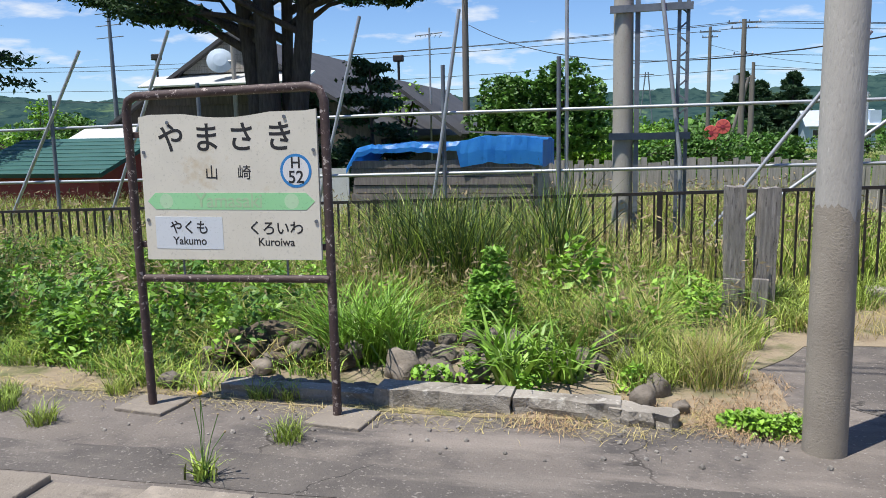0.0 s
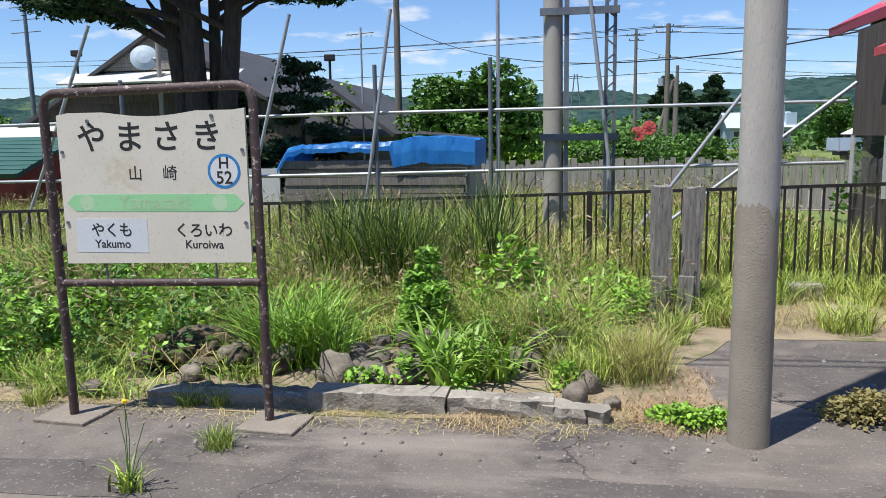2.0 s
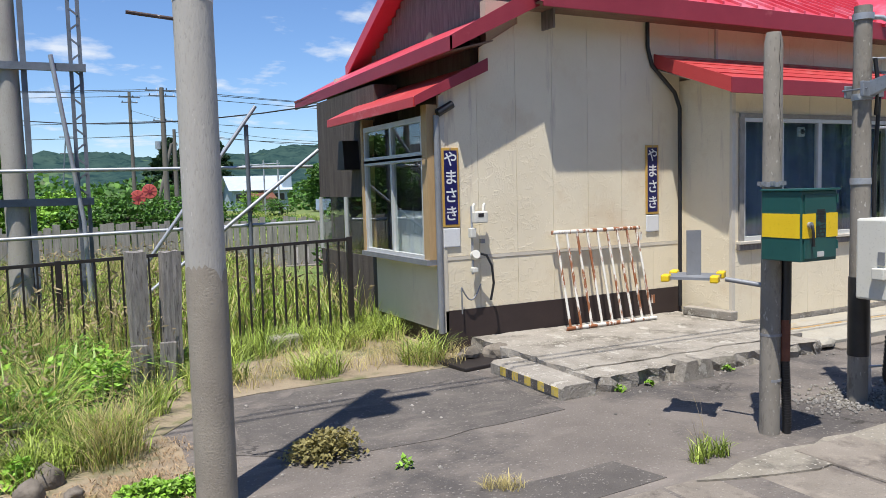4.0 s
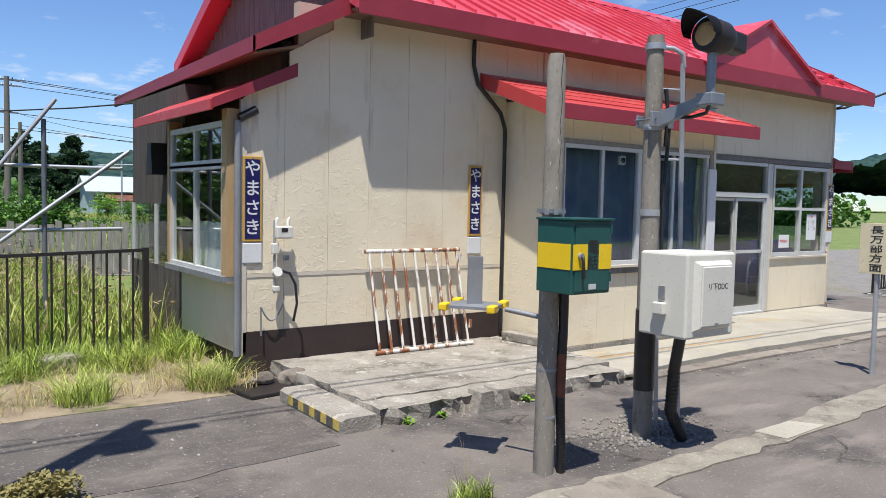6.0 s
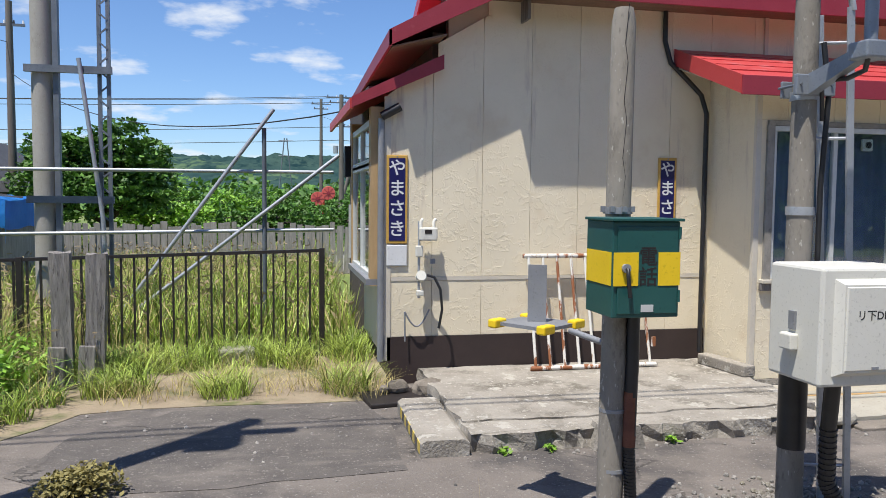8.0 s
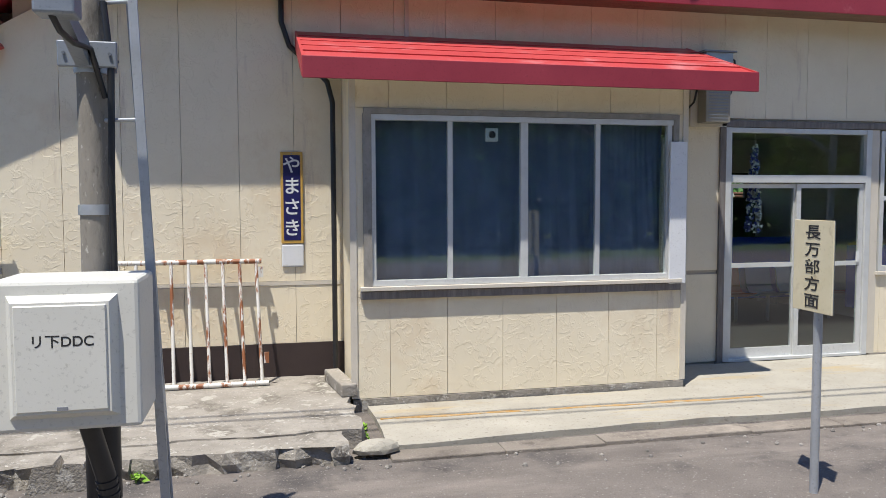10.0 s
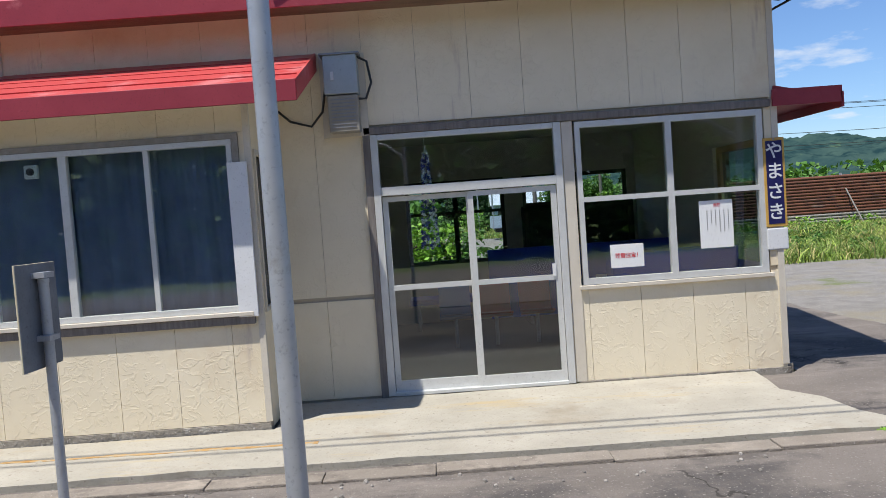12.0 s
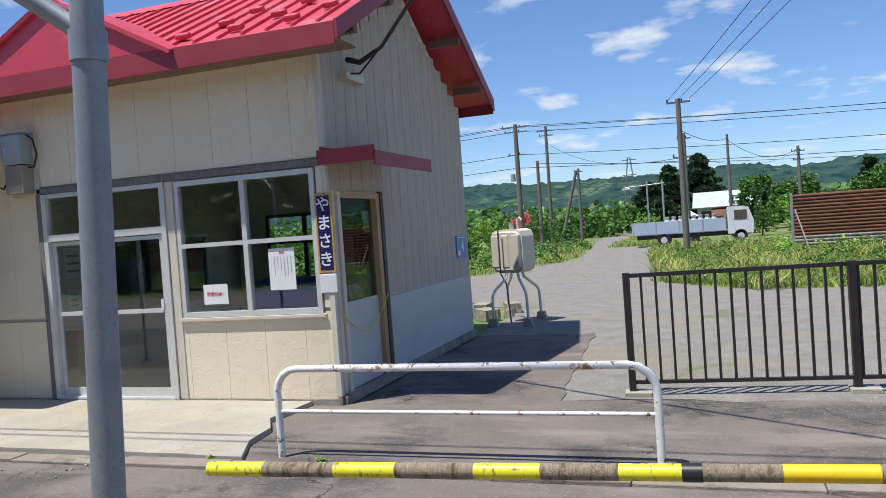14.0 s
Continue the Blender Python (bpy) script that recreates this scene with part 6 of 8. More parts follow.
for x in (13.5, 15.15):
    part("leg", box(x, x + 0.05, 13.10, 13.16, 0.02, 1.7), BOARD_DARK, screen)

# ---- plants ----


def ribbons(base, height, width, lean, rng, droop=0.5):
    """Verts and faces of tapered grass blades that bend over: three steps a blade."""
    n = len(base)
    ang = rng.uniform(0, 2 * np.pi, n)
    d = np.stack([np.cos(ang), np.sin(ang), np.zeros(n)], 1)
    side = np.stack([-np.sin(ang), np.cos(ang), np.zeros(n)], 1)
    twist = rng.uniform(-1.2, 1.2, n)
    side = side * np.cos(twist)[:, None] + d * np.sin(twist)[:, None]
    rows = []
    for s, wv in ((0.0, 1.0), (0.45, 0.85), (0.8, 0.5), (1.0, 0.0)):
        c = base + d * (lean * height * s ** 1.8)[:, None]
        c = c + np.stack([np.zeros(n), np.zeros(n), height * (s - droop * lean * s ** 3 * 0.5)], 1)
        if wv:
            rows += [c - side * (width * wv / 2)[:, None], c + side * (width * wv / 2)[:, None]]
        else:
            rows.append(c)
    v = np.stack(rows, 1).reshape(-1, 3)
    o = np.arange(n) * 7
    quads = np.concatenate([np.stack([o, o + 1, o + 3, o + 2], 1), np.stack([o + 2, o + 3, o + 5, o + 4], 1)])
    tris = np.stack([o + 4, o + 5, o + 6], 1)
    return v, quads, tris


def blades_mesh(name, base, height, width, lean, rng, material, droop=0.5):
    v, q, t = ribbons(base, height, width, lean, rng, droop)
    me = bpy.data.meshes.new(name)
    me.vertices.add(len(v))
    me.vertices.foreach_set("co", v.astype(np.float32).ravel())
    loops = np.concatenate([q.ravel(), t.ravel()])
    me.loops.add(len(loops))
    me.loops.foreach_set("vertex_index", loops.astype(np.int32))
    starts = np.concatenate([np.arange(len(q)) * 4, len(q) * 4 + np.arange(len(t)) * 3])
    me.polygons.add(len(starts))
    me.polygons.foreach_set("loop_start", starts.astype(np.int32))
    me.update(calc_edges=True)
    me.materials.append(material)
    return me


def leaves_mesh(name, centre, size, rng, material, flat=0.4, long=1.6):
    """Pointed leaves, each a bent pair of triangles, facing mostly up."""
    n = len(centre)
    nrm = rng.normal(0, 1, (n, 3))
    nrm[:, 2] = np.abs(nrm[:, 2]) + flat
    nrm /= np.linalg.norm(nrm, axis=1)[:, None]
    a = np.cross(nrm, rng.normal(0, 1, (n, 3)))
    a /= np.linalg.norm(a, axis=1)[:, None] + 1e-9
    b = np.cross(nrm, a)
    s = size[:, None]
    v = np.stack([centre - a * s * long / 2, centre + b * s / 2 - nrm * s * 0.12, centre + a * s * long / 2 - nrm * s * 0.15, centre - b * s / 2 - nrm * s * 0.12], 1).reshape(-1, 3)
    me = bpy.data.meshes.new(name)
    me.vertices.add(len(v))
    me.vertices.foreach_set("co", v.astype(np.float32).ravel())
    o = np.arange(n)[:, None] * 4
    f = np.concatenate([o + np.array([0, 1, 2]), o + np.array([0, 2, 3])])
    me.loops.add(f.size)
    me.loops.foreach_set("vertex_index", f.astype(np.int32).ravel())
    me.polygons.add(len(f))
    me.polygons.foreach_set("loop_start", (np.arange(len(f)) * 3).astype(np.int32))
    me.update(calc_edges=True)
    me.materials.append(material)
    return me


def grown(name, me, label, category):
    ob = tagged(new(name, me), label, category, kind="stuff")
    ob.matrix_basis = SITE[0]
    return ob


def patchy(x, y, k=1.0, seed=0.0):
    return np.array([noise.noise(Vector((a * k, b * k, seed))) for a, b in zip(x, y)])


def meadow_spots(rng, n, x0, x1, y0, y1, inside=None):
    x, y = rng.uniform(x0, x1, n), rng.uniform(y0, y1, n)
    if inside is not None:
        keep = np.array([inside(a, b) for a, b in zip(x, y)])
        x, y = x[keep], y[keep]
    return x, y


def weed_zone(x, y):
    """Where the overgrown bank lies, outside paving, pond stones and bare earth."""
    edge = 5.75 + 0.18 * math.sin(x * 2.3) if x < -2.9 else 6.05
    if x > 0.1:
        edge = 6.1 + 1.3 * (x - 0.1)
    pond = ((x + 1.2) / 1.25) ** 2 + ((y - 6.45) / 0.62) ** 2 < 1
    bare = x > 0.25 and y < 8.5 and noise.noise(Vector((x * 2.1, y * 2.1, 4))) < 0.25
    return y > edge and not pond and not bare


SITE[0] = GREEN
thing("bank_earth", prism(ragged([(-30, 5.15), (-8, 5.15), (-5, 5.5), (-3.2, 5.55), (0.2, 5.55), (1.0, 6.0), (0.92, 6.8), (1.4, 7.5), (2.8, 7.6), (4.15, 7.6), (4.15, 9.6), (-30, 9.6)], 0.06, 0.4, 14), "z", -0.3, -0.034), EARTH, "bare brown earth of the overgrown bank", "earth", kind="structure")
# sheet of darkened soil that deepens the shaded gaps in the weeds
thing("bank_humus", prism(ragged([(-30, 5.95), (-3.2, 6.1), (-2.6, 7.15), (0.0, 7.15), (0.4, 7.9), (1.6, 8.5), (1.6, 9.58), (-30, 9.58)], 0.1, 0.3, 16), "z", -0.2, -0.029), GAP_SOIL, "soil under the weeds, coloured dark for the shade between blades", "earth", kind="structure")
rng = np.random.default_rng(11)
x, y = meadow_spots(rng, 95000, -9.5, 1.5, 5.6, 9.35, weed_zone)
p = patchy(x, y, 0.9, 1.0)
keep = rng.uniform(0, 1, len(x)) < np.clip(0.75 + p, 0.12, 1)
x, y, p = x[keep], y[keep], p[keep]
deep = (y - 5.6) / 3.7
h = (0.18 + 0.56 * deep) * rng.uniform(0.5, 1.3, len(x)) * (1 + 0.7 * p)
h = np.where(x > 0.2, h * 0.5, h)
base = np.stack([x, y, np.full(len(x), -0.05)], 1)
mixd = rng.uniform(0, 1, len(x)) + 0.35 * patchy(x, y, 0.6, 7.0) - np.where(x < -3.2, 0.14, 0.0)
for nm, lo, hi, mt, lb in (("grass", -9, 0.36, BLADE, "tall yellow-green grass on the bank"), ("fresh_grass", 0.36, 0.58, BLADE_FRESH, "fresh green grass on the bank"), ("dark_grass", 0.58, 0.74, BLADE_DARK, "deep green grass on the bank"), ("dry_grass", 0.74, 9, STRAW, "straw-coloured dry grass on the bank")):
    k = (mixd >= lo) & (mixd < hi)
    grown(nm, blades_mesh(nm, base[k], h[k], rng.uniform(0.006, 0.015, k.sum()), rng.uniform(0.25, 1.5, k.sum()), rng, mt, 0.75), lb, "grass")
# tall stand by the railing
x, y = meadow_spots(rng, 7600, -3.1, -0.7, 8.3, 9.45)
p = patchy(x, y, 1.3, 3.0)
keep = rng.uniform(0, 1, len(x)) < np.clip(0.75 + 1.1 * p - 0.5 * np.abs(x + 2.0), 0.03, 1)
x, y, p = x[keep], y[keep], p[keep]
h = rng.uniform(0.6, 1.5, len(x)) * (1 + 0.4 * p)
b = np.stack([x, y, np.full(len(x), -0.05)], 1)
m = rng.uniform(0, 1, len(x))
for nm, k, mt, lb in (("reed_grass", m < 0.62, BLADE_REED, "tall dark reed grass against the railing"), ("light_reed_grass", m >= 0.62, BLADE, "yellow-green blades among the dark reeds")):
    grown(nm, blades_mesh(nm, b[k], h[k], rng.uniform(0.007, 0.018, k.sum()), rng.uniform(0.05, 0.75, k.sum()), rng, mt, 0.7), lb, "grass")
# seed stalks over the bank
x, y = meadow_spots(rng, 5200, -9.0, 1.3, 6.6, 9.4, weed_zone)
keep = rng.uniform(0, 1, len(x)) < np.clip(0.5 + 1.2 * patchy(x, y, 0.8, 9.0), 0.05, 1)
x, y = x[keep], y[keep]
h = rng.uniform(0.45, 0.95, len(x)) * (0.55 + 0.5 * (y - 6.3) / 3)
b = np.stack([x, y, np.full(len(x), -0.05)], 1)
grown("seed_stalks", blades_mesh("seed_stalks", b, h, np.full(len(x), 0.005), rng.uniform(0.05, 0.3, len(x)), rng, STRAW), "thin pale seed stalks above the weeds", "grass")
tops = b + np.stack([rng.normal(0, 0.05, len(x)), rng.normal(0, 0.05, len(x)), h * 0.98], 1)
grown("bank_seed_heads", leaves_mesh("bank_seed_heads", np.concatenate([tops, tops - np.array([0, 0, 0.04])]), rng.uniform(0.012, 0.024, 2 * len(x)), rng, SEED, 0.0, 4.5), "brown seed heads above the weeds", "grass")
SITE[0] = BANK
# litter of dry stems along the paving's edge
x = rng.uniform(-6, 1.2, 3000)
y = 5.52 + rng.normal(0, 0.14, 3000) + 0.3 * np.clip(x, 0, 2)
grown("dry_litter", blades_mesh("dry_litter", np.stack([x, y, np.full(3000, -0.038)], 1), rng.uniform(0.02, 0.05, 3000), rng.uniform(0.003, 0.007, 3000), rng.uniform(1.5, 3.5, 3000), rng, STRAW, 0.3), "dry stems littering the paving's edge", "litter")
SITE[0] = FENCE
# hayfield beyond the railing
x, y = meadow_spots(rng, 60000, -16, 3.75, 9.6, 20)
p = patchy(x, y, 0.5, 5.0)
h = rng.uniform(0.45, 0.85, len(x)) * (1 + 0.3 * p)
b = np.stack([x, y, np.full(len(x), -0.07)], 1)
m = rng.uniform(0, 1, len(x)) + 0.4 * p
for nm, k, mt, lb in (("field_grass", m < 0.72, BLADE, "green hay grass in the field"), ("field_straw", m >= 0.72, STRAW, "ripening straw-coloured field grass")):
    grown(nm, blades_mesh(nm, b[k], h[k], rng.uniform(0.010, 0.022, k.sum()), rng.uniform(0.1, 0.6, k.sum()), rng, mt), lb, "grass")
k = rng.choice(len(x), 7000, replace=False)
heads = b[k] + np.stack([rng.normal(0, 0.08, len(k)), rng.normal(0, 0.08, len(k)), h[k] * 1.05], 1)
grown("seed_heads", leaves_mesh("seed_heads", heads, rng.uniform(0.02, 0.035, len(k)), rng, SEED, 0.0, 4.0), "brown seed heads over the hay field", "grass")
SITE[0] = Matrix()
# field on the yard's far side
def right_verge(a, c):
    side = 19.4 + 1.4 * max(0.0, 20.4 - a) if a < 21 else 19.3
    left = 17.9 - 0.075 * (c - 24) + 1.2 * max(0.0, (22.5 - c) / 3)
    return side + 0.25 * math.sin(a * 3) < c < 42.6 and a > left + 0.2 * math.sin(c * 2.1)


def left_verge(a, c):
    lane = 11.2 + (c - 29) * 0.29 if c < 37 else 13.5 - (c - 37) * 0.104
    return c > 29 - 0.3 * (11 - a) * 0.2 and a < lane - 0.2 + 0.3 * math.sin(c * 1.3)


for nm, n, x0, x1, y0, y1, zone, h0, h1 in (("right", 105000, 16.3, 33, 19, 43, right_verge, 0.22, 0.62), ("left", 34000, -6, 14, 28.5, 62, left_verge, 0.12, 0.42), ("far", 9000, 13.5, 16.5, 48.5, 70, None, 0.2, 0.5)):
    x, y = meadow_spots(rng, n, x0, x1, y0, y1, zone)
    p = patchy(x, y, 0.45, 2.0) + 0.5 * patchy(x, y, 1.7, 6.0)
    keep = rng.uniform(0, 1, len(x)) < np.clip(0.85 + 0.6 * p, 0.2, 1)
    x, y, p = x[keep], y[keep], p[keep]
    h = rng.uniform(h0, h1, len(x)) * np.clip(0.85 + 0.8 * p, 0.3, 1.6)
    b = np.stack([x, y, np.full(len(x), -0.07)], 1)
    m = rng.uniform(0, 1, len(x)) + 0.3 * p
    for kind, k, mt, lb in (("verge_grass", m < 0.62, VERGE, "rough green grass beyond the gravel yard"), ("verge_light_grass", (m >= 0.62) & (m < 0.88), BLADE, "yellow-green grass beyond the gravel yard"), ("verge_straw", m >= 0.88, STRAW, "dry grass beyond the gravel yard")):
        grown(kind, blades_mesh(kind, b[k], h[k], rng.uniform(0.014, 0.034, k.sum()), rng.uniform(0.3, 1.3, k.sum()), rng, mt, 0.7), lb, "grass")


def leafy(name, spots, material, label, size, per, spread, hgt, seed, long=1.6):
    """Low leafy weeds: a stack of leaves round each spot."""
    r = np.random.default_rng(seed)
    c = []
    for sx, sy in spots:
        hh = hgt * r.uniform(0.6, 1.2)
        u = r.uniform(0, 1, per)
        rad = spread * (1 - 0.6 * u) * np.sqrt(r.uniform(0, 1, per))
        a = r.uniform(0, 2 * np.pi, per)
        c.append(np.stack([sx + rad * np.cos(a), sy + rad * np.sin(a), -0.03 + hh * (0.08 + 0.92 * u)], 1))
    c = np.concatenate(c)
    return grown(name, leaves_mesh(name, c, r.uniform(size * 0.6, size * 1.3, len(c)), r, material, 0.6, long), label, "weeds")


rng = np.random.default_rng(29)
sx, sy = meadow_spots(rng, 200, 16.5, 30, 20, 42, right_verge)
leafy("verge_weeds", list(zip(sx, sy)), LEAF_DEEP, "low leafy weeds in the rough verge", 0.05, 90, 0.4, 0.45, 32, 2.2)
sx, sy = meadow_spots(rng, 60, 20.5, 30, 30, 36, right_verge)
leafy("butterbur", list(zip(sx, sy)), LEAF_BRIGHT, "bright broad-leaved weeds in the rough verge", 0.085, 44, 0.4, 0.55, 33, 1.6)
sx, sy = meadow_spots(rng, 260, -4, 13.4, 30, 60, left_verge)
leafy("lane_weeds", list(zip(sx, sy)), LEAF_DEEP, "low leafy weeds beside the lane", 0.085, 60, 0.55, 0.5, 34, 1.8)
SITE[0] = GREEN
rng = np.random.default_rng(23)
sx, sy = meadow_spots(rng, 120, -8.5, -3.0, 6.1, 9.2)
leafy("dark_weeds", list(zip(sx, sy)), LEAF_DEEP, "deep green leafy weeds on the bank", 0.036, 95, 0.24, 0.6, 35, 2.2)
sx, sy = meadow_spots(rng, 130, -8.5, -3.0, 5.95, 9.0)
leafy("mugwort", list(zip(sx, sy)), LEAF_BRIGHT, "bright green leafy weeds on the bank", 0.034, 95, 0.2, 0.55, 24, 2.4)
sx, sy = meadow_spots(rng, 60, -2.8, 1.0, 7.0, 9.0)
leafy("leafy_weeds", list(zip(sx, sy)), LEAF_BRIGHT, "leafy weeds among the grass", 0.034, 70, 0.17, 0.42, 25, 2.0)
leafy("young_shrub", [(-1.35, 7.25), (-1.25, 7.3), (-1.15, 7.2), (-1.3, 7.1)], surface("shrub_leaf", (0.15, 0.32, 0.04), (0.26, 0.46, 0.07), 2, 0.6, 0.0, island=0.5, trans=0.3), "green conical young shrub", 0.034, 800, 0.24, 0.72, 26, 2.2)
leafy("sapling", [(-0.55, 7.9), (-0.75, 8.0), (-0.35, 8.0)], LEAF_BRIGHT, "yellow-green sapling with large leaves", 0.065, 120, 0.3, 0.85, 27, 1.8)
SITE[0] = BANK
leafy("ground_creeper", [(0.72, 5.62), (0.85, 5.65), (0.62, 5.68), (0.8, 5.55), (0.95, 5.62)], LEAF_BRIGHT, "round green creeper at the pole's foot", 0.026, 260, 0.15, 0.11, 28, 1.4)
leafy("pond_leaves", [(-1.55, 6.1), (-1.4, 6.05), (-0.75, 6.05), (-1.2, 6.15), (0.0, 6.25)], LEAF_BRIGHT, "small bright weeds among the pond stones", 0.036, 90, 0.15, 0.22, 29)
leafy("clover_clump", [(1.75, 5.85), (1.9, 5.9), (2.0, 5.82), (1.85, 5.78)], surface("dull_leaf", (0.20, 0.18, 0.06), (0.34, 0.29, 0.11), 3, 0.7, 0.0, island=0.3, trans=0.25), "dull green flowering clump on the asphalt", 0.025, 330, 0.2, 0.17, 30)
SITE[0] = Matrix()
leafy("crack_weed", [(1.97, 5.32), (7.3, 6.62), (4.75, 6.06), (5.75, 6.06), (4.4, 6.05), (7.33, 6.9), (15.25, 6.27), (16.3, 6.27)], LEAF_BRIGHT, "tiny weeds in the cracks of the paving", 0.03, 28, 0.07, 0.06, 31)


def tuft(name, spots, n, hgt, wid, lean, spread, material, label, seed, droop=0.6):
    r = np.random.default_rng(seed)
    bs, hs = [], []
    for sx, sy in spots:
        a, q = r.uniform(0, 6.283, n), spread * np.sqrt(r.uniform(0, 1, n))
        bs.append(np.stack([sx + q * np.cos(a), sy + q * np.sin(a), np.full(n, -0.045)], 1))
        hs.append(hgt * r.uniform(0.5, 1.15, n))
    bs, hs = np.concatenate(bs), np.concatenate(hs)
    return grown(name, blades_mesh(name, bs, hs, r.uniform(wid * 0.6, wid * 1.3, len(bs)), r.uniform(lean * 0.3, lean * 1.3, len(bs)), r, material, droop), label, "grass")


SITE[0] = BANK
tuft("platform_tuft", [(-3.86, 4.85), (-2.08, 4.9), (-4.35, 5.05), (-4.5, 5.25), (-3.75, 5.5), (-2.62, 5.6), (-2.4, 5.62), (-4.8, 5.3)], 170, 0.17, 0.006, 0.8, 0.09, BLADE, "small grass tufts in the platform cracks", 41)
tuft("iris_clump", [(-2.35, 6.65), (-2.2, 6.6), (-2.1, 6.8), (-2.5, 6.9), (-1.95, 6.65)], 130, 0.72, 0.018, 0.95, 0.22, BLADE_FRESH, "arching broad-bladed grass clump", 42)
tuft("turf_fringe", [(-3.3 + 0.12 * k, 6.78 + 0.08 * math.sin(k * 1.9)) for k in range(9)], 60, 0.42, 0.010, 1.5, 0.12, BLADE_FRESH, "turf hanging over the earth bank", 84, 1.3)
tuft("lily_clump", [(-1.0, 6.55), (-0.75, 6.35), (-0.5, 6.4), (0.55, 8.55), (0.35, 8.7), (-0.9, 6.2)], 48, 0.6, 0.034, 1.0, 0.12, BLADE_FRESH, "broad arching lily leaves", 43, 0.9)
tuft("brown_tuft", [(0.5, 6.45), (0.62, 6.55), (0.42, 6.62), (0.55, 6.75)], 95, 0.5, 0.005, 0.7, 0.2, STRAW, "feathery pale brown grass tuft", 44)
tuft("weedy_tuft", [(0.45, 6.5), (0.6, 6.6), (0.5, 6.75), (0.3, 6.8)], 120, 0.42, 0.008, 0.9, 0.2, BLADE, "yellow-green weeds among the brown tuft", 49)
tuft("green_tuft", [(0.1, 6.3), (-0.05, 6.45), (0.2, 6.55), (0.0, 6.7), (0.3, 6.9), (0.9, 7.6), (1.4, 8.3)], 170, 0.3, 0.009, 0.8, 0.15, BLADE, "green grass tufts beside the bare earth", 45)
SITE[0] = Matrix()
tuft("straw_tuft", [(3.62, 7.85), (3.45, 7.95), (3.68, 8.1), (3.3, 8.2), (3.05, 8.3), (2.75, 8.2), (2.2, 8.35), (1.8, 8.2), (1.45, 8.05), (3.6, 8.5), (3.5, 8.9), (3.3, 8.6), (1.25, 8.3), (2.6, 8.6), (2.0, 8.6), (3.1, 9.1), (2.3, 9.0)], 55, 0.28, 0.006, 1.0, 0.22, STRAW, "pale dry grass along the railing's foot", 46)
tuft("fence_tuft", [(3.45, 8.1), (2.3, 8.15), (1.4, 8.4), (3.6, 9.5), (3.7, 10.0), (3.55, 9.8), (3.0, 9.3), (2.6, 9.5), (2.0, 9.4), (1.6, 9.3), (1.2, 9.2), (2.3, 9.6)], 280, 0.38, 0.009, 1.0, 0.24, BLADE, "green grass along the railing's foot", 47)
SITE[0] = BANK
tuft("pine_litter", [(0.4 + 0.06 * k, 5.75 + 0.22 * math.sin(k * 1.7)) for k in range(9)] + [(-0.6, 5.5), (-0.45, 5.5), (0.9, 6.6), (0.8, 6.3), (0.0, 5.95)], 150, 0.11, 0.005, 1.6, 0.2, surface("litter", (0.30, 0.20, 0.11), (0.42, 0.30, 0.18), 5, 0.9, 0.0, island=0.3), "dry brown needle litter on the asphalt", 48, 1.9)
SITE[0] = Matrix()
tuft("path_weed", [(3.77, 4.45), (3.89, 4.42), (3.68, 4.4)], 60, 0.16, 0.009, 0.7, 0.06, BLADE, "small green tuft growing on the platform edge", 81)
tuft("dry_path_weed", [(2.3, 4.72), (2.38, 4.66)], 90, 0.10, 0.005, 0.9, 0.08, STRAW, "small dry tuft on the platform", 82)
tuft("path_seed_stalks", [(3.77, 4.45)], 9, 0.42, 0.004, 0.35, 0.05, SEED, "thin brown seed stalks above the tuft", 83)
SITE[0] = BANK
flower = empty("dandelion", (0, 0, 0), "tall thin dandelion with one yellow flower head", "flower")
rr = np.random.default_rng(50)
lv = new("leaf_rosette", blades_mesh("leaf_rosette", np.stack([rr.normal(-2.3, 0.03, 60), rr.normal(4.28, 0.03, 60), np.full(60, -0.03)], 1), rr.uniform(0.08, 0.2, 60), rr.uniform(0.008, 0.016, 60), rr.uniform(0.4, 1.2, 60), rr, BLADE))
lv.parent = flower
for k, (dx, dy, hh) in enumerate(((0.01, 0.0, 0.46), (-0.05, 0.03, 0.36), (0.1, 0.02, 0.34), (0.16, -0.02, 0.26), (-0.02, 0.05, 0.4))):
    part("stem", tube([(-2.3, 4.28, -0.03), (-2.3 + dx * 0.5, 4.28 + dy, hh * 0.6), (-2.3 + dx, 4.28 + dy, hh)], 0.0025, seg=5), BLADE_DARK, flower)
    hd = bmesh.new()
    bmesh.ops.create_icosphere(hd, subdivisions=1, radius=0.016 if k == 0 else 0.008)
    part("flower_head", turned(hd, pose(-2.3 + dx, 4.28 + dy, hh)), YELLOW if k == 0 else SEED, flower)

# ---- pond edging and stones ----
pond = empty("pond_edging", (0, 0, 0), "broken concrete edging stones of a dry pond", "edging")
part("edging_stone", broken_slab(-2.95, -1.76, 5.60, 5.76, -0.05, 0.05, 61, 0.022, 9), CONCRETE_OLD, pond, "weathered grey edging stone")
part("edging_stone", broken_slab(-1.75, -0.80, 5.58, 5.80, -0.05, 0.095, 62, 0.024, 8), CONCRETE_OLD, pond, "pale broken edging stone")
part("edging_stone", broken_slab(-0.79, -0.09, 5.60, 5.78, -0.05, 0.08, 64, 0.026, 6), CONCRETE_OLD, pond, "rounded grey edging stone")
part("edging_stone", turned(broken_slab(-0.2, 0.2, -0.08, 0.08, -0.05, 0.06, 63, 0.03, 8), pose(0.05, 5.62, 0, 0, 0, -12)), CONCRETE_OLD, pond)
